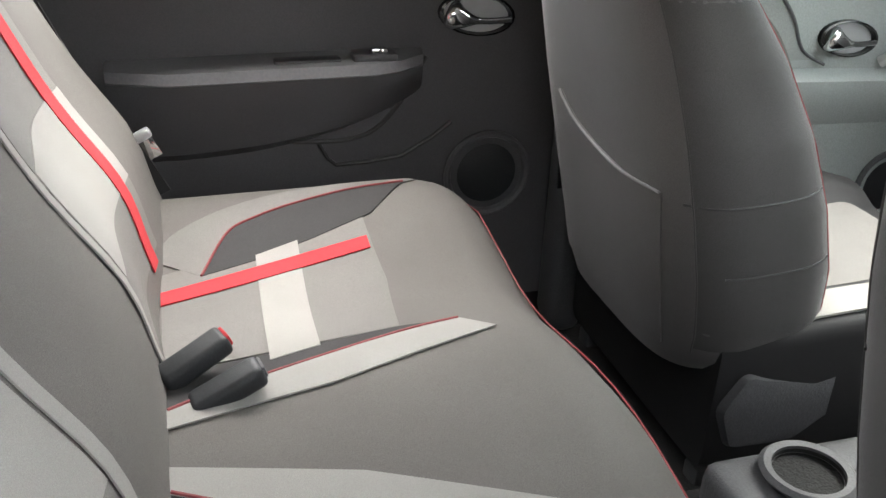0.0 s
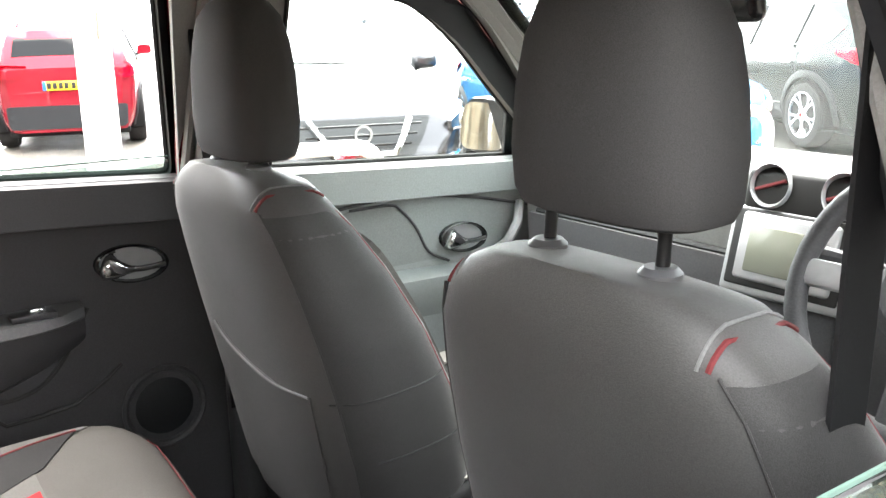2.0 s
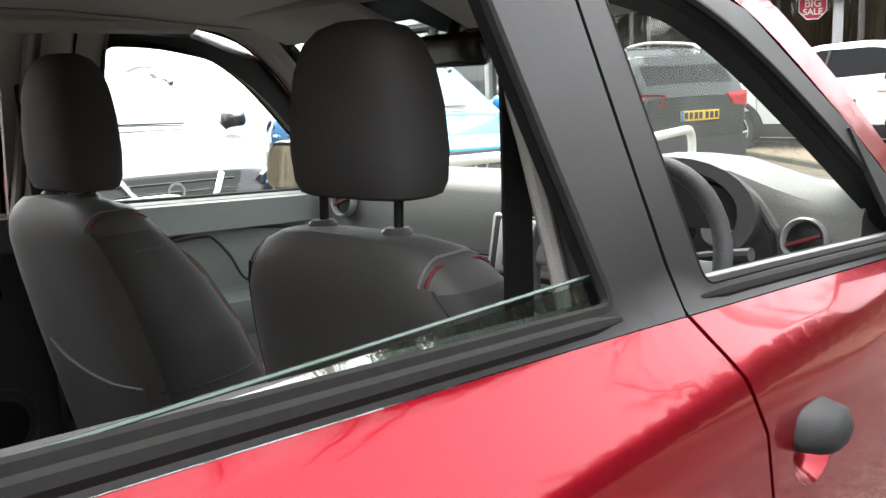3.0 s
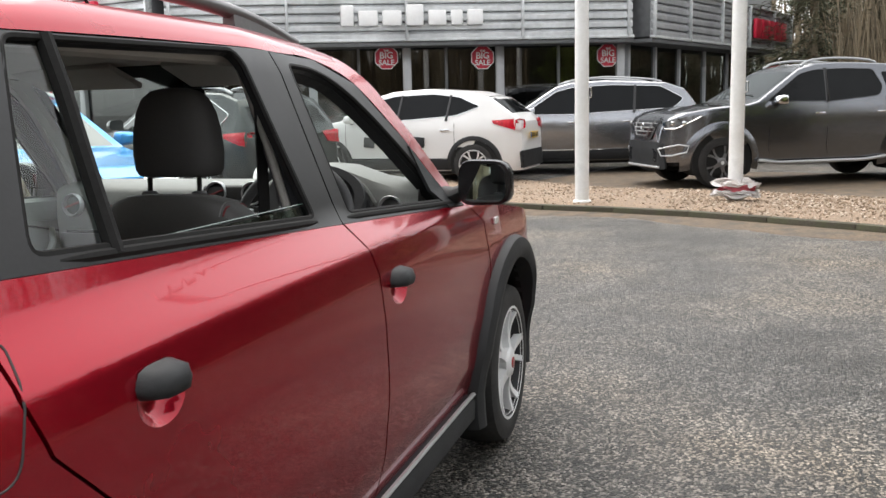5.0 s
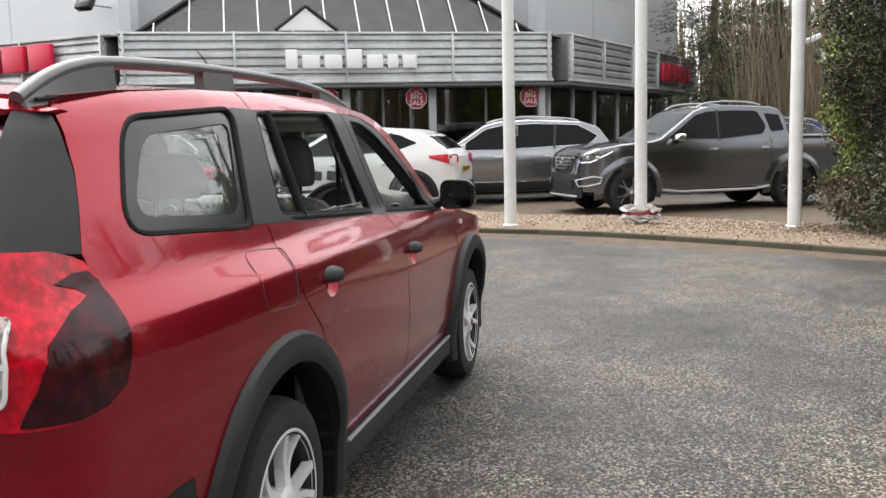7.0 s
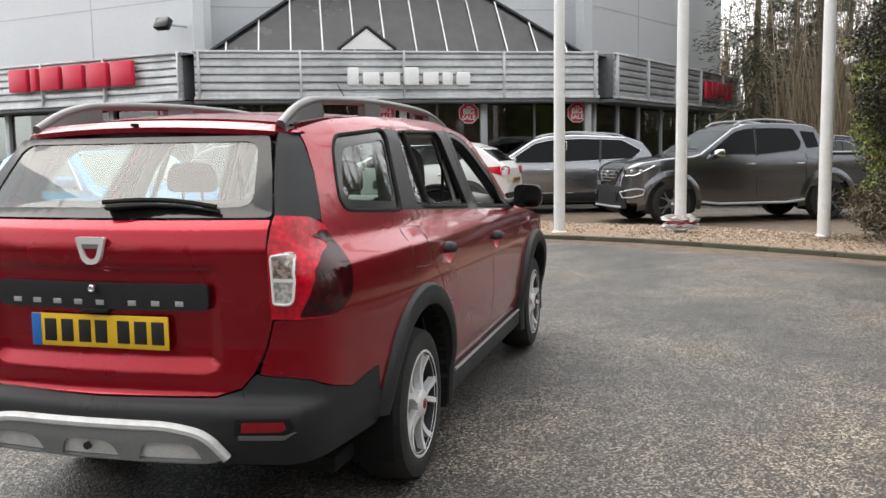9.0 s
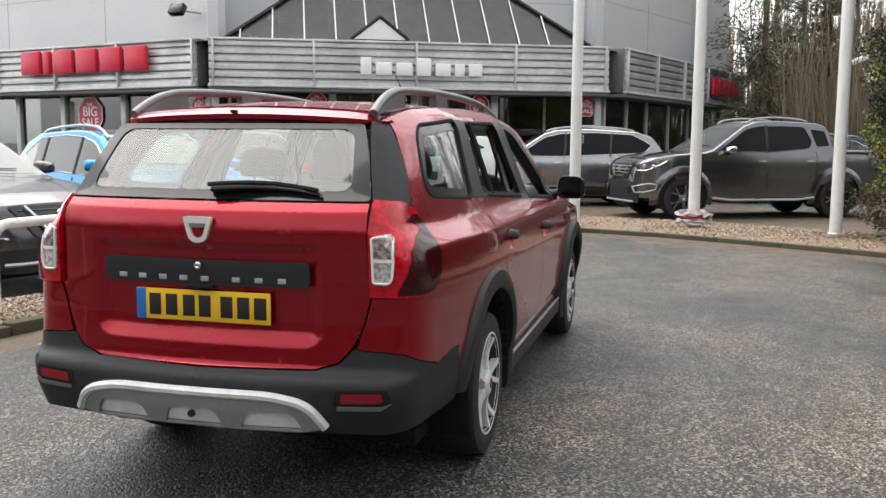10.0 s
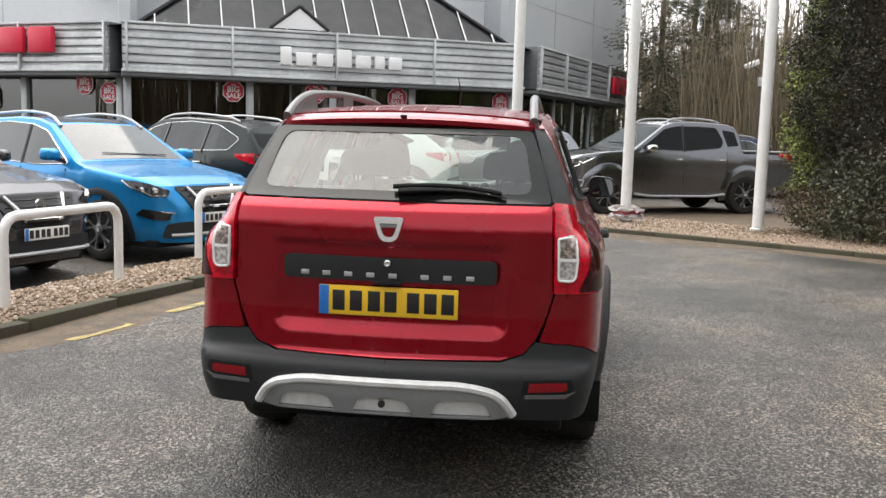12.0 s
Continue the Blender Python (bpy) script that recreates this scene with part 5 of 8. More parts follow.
# roof rails: flat bridges on a long solid rear foot, a middle block and a front foot
for s in (1, -1):
    top = smooth_line([(s * 0.500, -1.93, 1.462), (s * 0.496, -1.82, 1.513), (s * 0.492, -1.70, 1.547), (s * 0.490, -1.52, 1.568), (s * 0.485, -1.0, 1.586), (s * 0.485, -0.4, 1.584), (s * 0.490, 0.0, 1.560), (s * 0.497, 0.27, 1.505)], 6)
    rail = part("roof_rail", tube(top, 0.018, 10, flat=1.0), M_GREYRAIL, car, "grey satin roof rail")
    for ya, yb2 in ((-1.925, -1.56), (-0.06, 0.26), (-1.07, -0.86)):
        ring = []
        for t in np.linspace(0, 1, 6):
            y = ya + (yb2 - ya) * t
            near = min(top, key=lambda p: abs(p.y - y))
            zt = near.z
            zl = min(roof_edge(y) - 0.012, zt - 0.012)
            ring.append([(near.x - 0.016, y, zl), (near.x + 0.022, y, zl - 0.01), (near.x + 0.014, y, zt), (near.x - 0.014, y, zt)])
        part("rail_foot", loft(ring), M_GREYRAIL, rail)


# door handles with their cups
def door_handle(door, s, y, z):
    x = side_x(y, z)
    bm = bmesh.new()
    loops = []
    for t in np.linspace(0, 1, 9):
        yy = y - 0.058 + 0.116 * t
        h = 0.034 * math.sqrt(max(0.05, 1 - (2 * t - 1) ** 4))
        d = 0.034 * (1 - (2 * t - 1) ** 4) + 0.006
        xx = side_x(yy, z)
        loops.append([(s * (xx - 0.004), yy, z + h), (s * (xx + d * 0.8), yy, z + h * 0.75), (s * (xx + d), yy, z + h * 0.1), (s * (xx + d * 0.9), yy, z - h * 0.35), (s * (xx - 0.004), yy, z - h * 0.5)])
    bm.free()
    part("handle", loft(loops), M_BLACKPL, door, "black flap handle", sharp=80)

    def dish(u, v):
        p = body(u, v)
        d = min(1.0, math.hypot((u + y) / 0.062, (v - z + 0.018) / 0.046))
        return (p[0] - 0.026 * (1 - d ** 3), p[1], p[2])
    bm = sheet([cup_loop(y, z)], dish, 0.012, 0.0, 0.0, flip=True)
    if s < 0:
        m_ = mirror_bm(bm)
        bm.free()
        bm = m_
    part("handle_cup", bm, M_RED, door)


for k, s in enumerate((1, -1)):
    door_handle(rear_doors[k], s, *HANDLE_R)
    door_handle(front_doors[k], s, *HANDLE_F)
# filler flap on the right flank
fl = rounded([(-1.385, 1.063), (-1.150, 1.046), (-1.222, 0.888), (-1.424, 0.902)], [0.045, 0.02, 0.03, 0.04], 5)
part("filler_flap_gap", ring_seal(yz(fl), 0.0018, 0.0002), M_INK, car)
# side repeaters, mirrors
for k, s in enumerate((1, -1)):
    part("side_repeater", rbox(0.012, 0.05, 0.028, 0.006, Matrix.Translation((s * (side_x(1.13, 0.91) + 0.004), 1.13, 0.91)), 3), M_LAMPCLEAR, car, "small clear side repeater")
    arm = tube([(s * 0.745, 0.80, 1.03), (s * 0.80, 0.79, 1.035), (s * 0.84, 0.78, 1.055)], [0.05, 0.04, 0.035], 10, flat=0.7)
    part("mirror_arm", arm, M_BLACKPL, front_doors[k])
    part("mirror_sail", sheet([yz([(0.62, 1.205), (0.842, 0.995), (0.70, 1.005), (0.66, 1.06)])], body, 0.1, 0.01, 0.004, flip=True) if s > 0 else mirror_bm(sheet([yz([(0.62, 1.205), (0.842, 0.995), (0.70, 1.005), (0.66, 1.06)])], body, 0.1, 0.01, 0.004, flip=True)), M_BLACKPL, front_doors[k])
    cx, cz = s * 0.912, 1.078
    loops = []
    for t, k2, dz in ((0.0, 0.96, 0.0), (0.012, 1.0, 0.0), (0.05, 0.98, 0.0), (0.09, 0.86, 0.0), (0.115, 0.60, 0.0), (0.125, 0.25, 0.0)):
        ring = rounded([(-0.092 * k2, -0.073 * k2), (0.090 * k2, -0.068 * k2), (0.082 * k2, 0.073 * k2), (-0.088 * k2, 0.078 * k2)], 0.05 * k2, 4)
        loops.append([(cx + u, 0.735 + t, cz + v) for u, v in ring])
    mh = part("mirror", loft(loops), M_GLOSSBLACK, front_doors[k], "gloss black door mirror")
    ring = rounded([(-0.078, -0.060), (0.076, -0.056), (0.069, 0.061), (-0.075, 0.065)], 0.042, 4)
    bm = loft([[(cx + u, 0.727 - s * u * 0.20 + v * 0.10, cz + v) for u, v in ring], [(cx + u, 0.745, cz + v) for u, v in ring]])
    part("mirror_glass", bm, M_MIRROR, front_doors[k])


# wheels
def wheel_meshes():
    R = TYRE_R
    prof = [(0.205, -0.19), (0.27, -0.20), (0.300, -0.195), (R - 0.004, -0.165), (R, -0.13), (R, -0.06), (R - 0.004, -0.03), (0.300, 0.0), (0.275, 0.008), (0.235, 0.010), (0.218, 0.004), (0.212, -0.01), (0.208, -0.19)]
    ty = lathe(prof, 56)
    # tread grooves
    tyre = finish("tyre", ty, M_TYRE)
    rim = lathe([(0.212, -0.18), (0.214, -0.012), (0.219, 0.002), (0.213, 0.006), (0.205, 0.0), (0.200, -0.02), (0.196, -0.06), (0.19, -0.10), (0.0, -0.10)], 48)
    rimm = finish("rim", rim, M_RIMDARK)
    sp = bmesh.new()
    for k in range(5):
        a0 = 2 * math.pi * k / 5
        # a broad arm from the hub, parting into two blades that run out to the rim
        for r0_, r1_, b0_, b1_, w0_, w1_ in ((0.040, 0.118, 0.0, 0.0, 0.027, 0.024), (0.100, 0.207, 0.09, 0.27, 0.013, 0.016), (0.100, 0.207, -0.09, -0.20, 0.013, 0.013)):
            loops = []
            for t in np.linspace(0, 1, 6):
                r = r0_ + (r1_ - r0_) * t
                a = a0 + b0_ + (b1_ - b0_) * t
                w = (w0_ + (w1_ - w0_) * t) / r
                h = 0.006 - 0.016 * math.sin(math.pi * (r - 0.04) / 0.167)
                loops.append([(r * math.cos(a - w), r * math.sin(a - w), h - 0.03), (r * math.cos(a - w * 0.86), r * math.sin(a - w * 0.86), h), (r * math.cos(a + w * 0.86), r * math.sin(a + w * 0.86), h), (r * math.cos(a + w), r * math.sin(a + w), h - 0.03)])
            join(sp, loft(loops))
    spm = finish("spokes", sp, M_RIM)
    hub = finish("hub_cap", lathe([(0.058, -0.05), (0.060, 0.0), (0.052, 0.008), (0.03, 0.012), (0.0, 0.012)], 24), M_RIM)
    cap = finish("centre_cap", lathe([(0.022, 0.010), (0.022, 0.015), (0.0, 0.016)], 20), M_REFL)
    lip = finish("rim_lip", lathe([(0.200, -0.03), (0.222, -0.004), (0.224, 0.006), (0.216, 0.008), (0.203, -0.002)], 48), M_RIM)
    disc = finish("brake_disc", lathe([(0.05, -0.075), (0.135, -0.075), (0.135, -0.085), (0.05, -0.085)], 32), M_RIMDARK)
    return [("rim", rimm), ("spokes", spm), ("hub_cap", hub), ("centre_cap", cap), ("rim_lip", lip), ("brake_disc", disc)], tyre


WM, WT = wheel_meshes()


def set_wheel(parent, x, y, z, s, scale=1.0, turn=0.0, pieces=None, m0=None):
    o = new("wheel", WT)
    o.parent = parent
    base = Matrix.Translation((x, y, z)) @ pose(0, 0, 0, 0, 90 * s, 0) @ pose(0, 0, 0, 0, 0, turn) @ Matrix.Scale(scale, 4)
    o.matrix_parent_inverse = Matrix.Identity(4)
    o.matrix_local = base
    for n, me in pieces or WM:
        c = new(n, me)
        c.parent = o
    return o


for cy in (AX_F, AX_R):
    for s in (1, -1):
        set_wheel(car, s * (0.845 if cy > 0 else 0.815), cy, WHEEL_Z, s, 1.0, 18)


# ---- the car's inside ----
def cloth_mat(name, base, var=0.25, scale=1100.0):
    return mat(name, base, 0.9, var=var, scale=scale, bump=0.0004, second=tuple(c * 0.8 for c in base), second_scale=7, spec=0.25)


M_CLOTH = cloth_mat("charcoal seat cloth", (0.112, 0.105, 0.098))
M_CLOTHD = cloth_mat("black seat cloth", (0.070, 0.069, 0.069))
M_CLOTHK = cloth_mat("near-black bolster cloth", (0.036, 0.035, 0.035))
M_CLOTHG = cloth_mat("grey seat cloth", (0.150, 0.143, 0.135))
M_CLOTHW = cloth_mat("pale seat cloth", (0.255, 0.245, 0.232), 0.12)
M_CLOTHR = cloth_mat("red seat cloth", (0.42, 0.035, 0.042), 0.15)
M_PIPING = mat("red piping", (0.17, 0.022, 0.025), 0.7, var=0.2, scale=300, bump=0.0006)
M_SEATBACK = mat("black seat back leatherette", (0.078, 0.076, 0.074), 0.52, var=0.2, scale=700, bump=0.0003, second_scale=6, spec=0.45)
M_FLANK = mat("black seat flank cloth", (0.058, 0.057, 0.056), 0.6, var=0.25, scale=900, bump=0.0003, second_scale=6, spec=0.25)
for m_ in (M_SEATBACK, M_FLANK):
    m_.node_tree.nodes["Principled BSDF"].inputs["Sheen Weight"].default_value = 0.18
    m_.node_tree.nodes["Principled BSDF"].inputs["Sheen Roughness"].default_value = 0.35
M_PIPEW = mat("pale elastic edge", (0.20, 0.20, 0.20), 0.7, var=0.15, scale=300)
M_CARD = mat("dark door lining", (0.060, 0.061, 0.065), 0.62, var=0.18, scale=300, bump=0.0007, second_scale=4)
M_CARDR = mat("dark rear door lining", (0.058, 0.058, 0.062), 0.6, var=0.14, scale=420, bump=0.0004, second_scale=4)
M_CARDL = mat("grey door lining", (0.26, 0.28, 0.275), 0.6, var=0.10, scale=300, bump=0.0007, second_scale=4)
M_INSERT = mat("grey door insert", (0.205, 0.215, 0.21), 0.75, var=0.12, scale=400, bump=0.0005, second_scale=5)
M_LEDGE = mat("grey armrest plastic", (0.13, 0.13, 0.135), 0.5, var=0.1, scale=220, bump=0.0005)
M_LINER = mat("headliner cloth", (0.34, 0.33, 0.31), 0.95, var=0.08, scale=350, bump=0.001)
# belt webbing; also the near-black that paints shade onto the front cushions
M_BELT_SEATSHADE = mat("black belt webbing", (0.014, 0.014, 0.015), 0.6, var=0.2, scale=700, bump=0.0003, second_scale=6, spec=0.3)
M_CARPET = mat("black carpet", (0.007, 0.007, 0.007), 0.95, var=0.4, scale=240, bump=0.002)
M_DASH = mat("grey dashboard plastic", (0.185, 0.19, 0.183), 0.62, var=0.1, scale=280, bump=0.0008)
M_SCREEN = mat("screen glass", (0.20, 0.21, 0.17), 0.12, var=0.1, scale=3)

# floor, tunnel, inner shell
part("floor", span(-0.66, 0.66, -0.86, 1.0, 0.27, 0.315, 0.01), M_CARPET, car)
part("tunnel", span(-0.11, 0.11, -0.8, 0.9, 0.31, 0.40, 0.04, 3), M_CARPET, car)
part("boot_floor", span(-0.56, 0.56, -2.12, -1.12, 0.62, 0.66, 0.01), M_CARPET, car)
part("boot_cover", span(-0.52, 0.52, -2.04, -1.10, 1.015, 1.03, 0.006), M_CARD, car)
for s in (1, -1):
    part("boot_lining", span(s * 0.64 - 0.02, s * 0.64 + 0.02, -2.05, -1.12, 0.62, 1.10, 0.01), M_CARD, car)


def liner(x, y):
    return (x, y, roof_edge(y) - 0.050 + 0.03 * (1 - (abs(x) / 0.52) ** 2))


part("headliner", sheet([dense([(-0.52, -1.93), (0.52, -1.93), (0.52, 0.34), (-0.52, 0.34)], 0.1)], liner, 0.15, 0.012, 0.0, flip=True), M_LINER, car)
for s in (1, -1):
    pts = [(s * (side_x(y, 1.46) - 0.055), y, 1.452) for y in np.linspace(-0.95, 0.2, 10)]
    part("inner_roof_rail", tube(pts, 0.022, 8), M_LINER, car)
    part("sun_visor", rbox(0.37, 0.17, 0.022, 0.010, Matrix.Translation((s * 0.27, 0.32, 1.438)) @ pose(0, 0, 0, -20)), M_LINER, car)
    # pillars seen from inside
    low_, high_ = Vector((s * 0.685, -0.105, 1.04)), Vector((s * 0.540, -0.085, 1.445))
    # near-side pillar gets a dark colour as its shade; the far one stays pale
    part("inner_pillar", tube([low_, low_.lerp(high_, 0.5), high_], [0.045, 0.038, 0.030], 10, flat=0.6), M_LINER if s < 0 else M_CARD, car)
    part("pillar_seal", tube([low_ + Vector((s * 0.01, -0.055, -0.02)), low_.lerp(high_, 0.5) + Vector((s * 0.012, -0.052, 0)), high_ + Vector((s * 0.008, -0.05, 0))], 0.010, 8), M_LINER, car)
    part("inner_lower_pillar", span(s * 0.68 - 0.05, s * 0.68 + 0.05, -0.10, -0.03, 0.31, 1.05, 0.03, 3), M_CARD, car)
    part("front_pillar_lining", tube([(s * 0.545, 0.36, 1.445), (s * 0.60, 0.56, 1.31), (s * 0.665, 0.78, 1.14), (s * 0.70, 0.93, 1.02)], 0.03, 8), M_LINER, car)
    part("seat_belt", loft([[(s * (0.60 - 0.02 * t), -0.16 + 0.02 * t, 1.40 - 0.75 * t), (s * (0.60 - 0.02 * t), -0.11 + 0.02 * t, 1.40 - 0.75 * t), (s * (0.604 - 0.02 * t), -0.11 + 0.02 * t, 1.40 - 0.75 * t), (s * (0.604 - 0.02 * t), -0.16 + 0.02 * t, 1.40 - 0.75 * t)] for t in (0, 0.25, 0.5, 0.75, 1.0)]), M_BELT_SEATSHADE, car)
    part("rear_inner_pillar", tube([(s * 0.66, -1.16, 1.05), (s * 0.585, -1.06, 1.30), (s * 0.525, -0.97, 1.435)], [0.06, 0.045, 0.032], 8, flat=0.5), M_LINER, car)
# trim that hides the roof frame from inside, and the dark seals round the door openings
for s in (1, -1):
    rings = []
    for a, b in zip(low_line, top_line):
        lo_, hi_ = Vector(body(-a.x, a.y)), Vector(body(-b.x, b.y))
        v = min(1.0, max(0.0, (b.x - 0.37) / 0.62))
        edge = Vector((0.50, b.x, roof_edge(b.x) - 0.052)) if b.x < 0.34 else Vector((0.485 + 0.22 * v, 0.36 + 0.62 * v, 1.448 - 0.47 * v))
        down = (lo_ - hi_).normalized() * 0.016
        ring = [lo_ + down + Vector((-0.050, 0, 0)), lo_ + down + Vector((-0.072, 0, 0)), lo_.lerp(edge, 0.45) + Vector((-0.012, 0, -0.012)), edge, edge + Vector((0.012, 0, 0.014))]
        rings.append([(s * p.x, p.y, p.z) for p in ring])
    part("roof_frame_lining", loft(rings), M_LINER, car)
    part("opening_seal", tube([(s * (body(-p.x, p.y)[0] - 0.036), p.x, p.y - 0.006) for p in low_line], 0.009, 6), M_RUBBER, car)
pair("inner_pillar_lining", [dense(yz([(-0.16, 1.05), (0.02, 1.05), (0.02, 1.462), (-0.20, 1.462)]), 0.04)], M_LINER, car, 0.06, 0.012, -0.045, sides=(-1,))
part("interior_mirror", rbox(0.24, 0.03, 0.065, 0.015, Matrix.Translation((0.03, 0.40, 1.365)) @ pose(0, 0, 0, 8, 0, -14), 3), M_GLOSSBLACK, car)
part("interior_mirror_stem", tube([(0.03, 0.41, 1.385), (0.02, 0.45, 1.44)], 0.012, 8), M_GLOSSBLACK, car)


# door linings
def card_surface(s, front):
    def f(u, z):
        y = -u
        x = side_x(y, min(z, 0.97)) - 0.085
        x = min(x, 0.742 - 0.10 * max(0.0, z - 0.98), side_x(y, z) - 0.055)
        return (s * x, y, z)
    return f


def door_lining(door, s, y0, y1, front):
    f = card_surface(s, front)
    top = lambda y: belt(y) + 0.018
    loop = [(-y0, 0.36), (-y1, 0.36)] + [(-y, top(y)) for y in np.linspace(y1, y0, 8)]
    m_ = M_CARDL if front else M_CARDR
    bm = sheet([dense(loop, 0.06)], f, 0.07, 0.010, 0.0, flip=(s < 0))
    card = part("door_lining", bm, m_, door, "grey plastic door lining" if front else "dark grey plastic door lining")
    # top cap reaching out to the window slot
    caps = []
    for y in np.linspace(y0, y1, 8):
        z = top(y)
        xo = side_x(y, z) - 0.035
        xi = f(-y, z)[0] * s
        caps.append([(s * xo, y, z - 0.012), (s * xo, y, z + 0.004), (s * (xi + 0.012), y, z + 0.006), (s * (xi - 0.008), y, z - 0.006), (s * (xi - 0.010), y, z - 0.075), (s * (xi + 0.01), y, z - 0.08)])
    part("door_cap", loft(caps), m_, door)
    xi = lambda y, z: f(-y, z)[0]
    if not front:
        ya, yb_ = -0.86, -0.347
        loops = []
        for t in np.linspace(0, 1, 12):
            y = ya + (yb_ - ya) * t
            zt = 0.845 + 0.006 * t
            d = 0.072 * min(1, 6 * (1 - t) + 0.25) * min(1.0, 0.5 + 3 * t)
            x = xi(y, zt)
            loops.append([(x + s * 0.01, y, zt + 0.012), (x - s * d * 0.9, y, zt), (x - s * d, y, zt - 0.012), (x - s * d * 0.92, y, zt - 0.035), (x - s * d * 0.5, y, zt - 0.055 - 0.085 * (1 - t ** 3)), (x + s * 0.01, y, zt - 0.07 - 0.10 * (1 - t ** 3))])
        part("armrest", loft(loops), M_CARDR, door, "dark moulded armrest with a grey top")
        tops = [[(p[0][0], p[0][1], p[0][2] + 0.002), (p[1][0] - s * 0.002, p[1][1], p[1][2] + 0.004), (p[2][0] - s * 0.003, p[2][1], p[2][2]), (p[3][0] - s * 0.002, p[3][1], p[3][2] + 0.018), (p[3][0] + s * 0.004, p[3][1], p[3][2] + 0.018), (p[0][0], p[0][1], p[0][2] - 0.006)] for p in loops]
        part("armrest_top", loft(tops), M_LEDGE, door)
        yS = -0.437
        part("window_switch", rbox(0.035, 0.075, 0.012, 0.004, Matrix.Translation((xi(yS, 0.86) - s * 0.038, yS, 0.860))), M_CARD, door)
        part("switch_key", rbox(0.016, 0.028, 0.014, 0.004, Matrix.Translation((xi(yS, 0.86) - s * 0.038, yS + 0.008, 0.867))), M_CHROME, door)
        part("grab_slot", rbox(0.030, 0.11, 0.012, 0.004, Matrix.Translation((xi(-0.55, 0.86) - s * 0.034, -0.547, 0.8535))), M_INK, door)
        # lower bulge and pocket line
        pts = [(xi(y, z) - s * 0.002, y, z) for y, z in [tuple(p[:2]) for p in smooth_line([(-0.82, 0.84, 0), (-0.796, 0.816, 0), (-0.745, 0.757, 0), (-0.667, 0.72, 0), (-0.527, 0.703, 0), (-0.439, 0.713, 0), (-0.38, 0.77, 0), (-0.338, 0.847, 0)], 5)]]
        part("lining_seam", tube(pts, 0.004, 6), M_INK, door)
        pts = [(xi(y, z) - s * 0.002, y, z) for y, z in ((-0.527, 0.70), (-0.512, 0.672), (-0.497, 0.658), (-0.44, 0.660), (-0.378, 0.667), (-0.32, 0.70), (-0.287, 0.726))]
        part("lining_seam", tube(pts, 0.004, 6), M_INK, door)
        pts = [(xi(y, z) - s * 0.003, y, z) for y, z in [(y, 1.010 - 0.012 * (y + 0.5)) for y in np.linspace(-1.0, -0.18, 8)]]
        part("lining_seam", tube(pts, 0.004, 6), M_INK, door)
        cy, cz, hy, hz = -0.213, 0.620, -0.25, 0.916
    else:
        loops = []
        for t in np.linspace(0, 1, 10):
            y = 0.0 + 0.72 * t
            zt = 0.795 - 0.03 * t
            d = 0.06 - 0.03 * t
            x = xi(y, zt)
            loops.append([(x + s * 0.01, y, zt + 0.02), (x - s * d, y, zt), (x - s * d, y, zt - 0.03), (x + s * 0.01, y, zt - 0.12)])
        part("armrest", loft(loops), M_CARDL, door, "grey moulded armrest")
        cy, cz, hy, hz = 0.72, 0.52, 0.525, 0.85
        pts = [(xi(y, z) - s * 0.003, y, z) for y, z in [tuple(p[:2]) for p in smooth_line([(-0.03, 0.925, 0), (0.193, 0.958, 0), (0.345, 0.967, 0), (0.543, 0.944, 0), (0.767, 0.893, 0), (0.85, 0.87, 0)], 5)]]
        part("lining_seam", tube(pts, 0.004, 6), M_CARD, door)
        inset = [(-0.02, 0.81), (-0.02, 0.905), (0.10, 0.935), (0.22, 0.950), (0.318, 0.950), (0.345, 0.938), (0.389, 0.891), (0.423, 0.83), (0.45, 0.81)]
        pts = [(xi(y, z) - s * 0.004, y, z) for y, z in [tuple(p[:2]) for p in smooth_line([(0.22, 0.952, 0), (0.318, 0.952, 0), (0.350, 0.938, 0), (0.391, 0.891, 0), (0.425, 0.83, 0), (0.482, 0.799, 0)], 4)]]
        part("lining_seam", tube(pts, 0.0035, 6), M_CARD, door)
        bm = sheet([dense([(-y, z) for y, z in inset], 0.05)], f, 0.08, 0.003, 0.003, flip=(s < 0))
        part("cloth_insert", bm, M_INSERT, door)
        part("pull_handle", tube([(xi(0.62, 0.80) - s * 0.006, 0.615, 0.80), (xi(0.64, 0.83) - s * 0.036, 0.636, 0.83), (xi(0.67, 0.87) - s * 0.036, 0.666, 0.87), (xi(0.70, 0.91) - s * 0.006, 0.697, 0.912)], 0.012, 8), M_SILVERPL, door, "silver pull handle")
    # speaker
    m_s = Matrix.Translation((xi(cy, cz), cy, cz)) @ pose(0, 0, 0, 0, -90 * s, 0)
    part("speaker", lathe([(0.084, -0.01), (0.084, 0.006), (0.079, 0.010), (0.073, 0.007), (0.068, -0.004), (0.066, -0.004)], 32, m_s), M_CARD, door, "round door speaker grille")
    part("speaker_mesh", lathe([(0.068, -0.004), (0.05, 0.003), (0.03, 0.006), (0.0, 0.007)], 32, m_s), M_BLACKPL, door)
    # lever in its cup
    ring = [(0.068 * math.cos(a), 0.036 * math.sin(a)) for a in [2 * math.pi * k / 24 for k in range(24)]]
    x = xi(hy, hz)
    tilt = -0.08
    cupl = [[(x - s * d, hy + u * k, hz + v * k + u * tilt) for u, v in ring] for d, k in ((0.0, 1.02), (0.010, 1.0), (0.012, 0.92), (-0.012, 0.82))]
    part("lever_bezel", loft(cupl, cap=False), M_GLOSSBLACK, door)
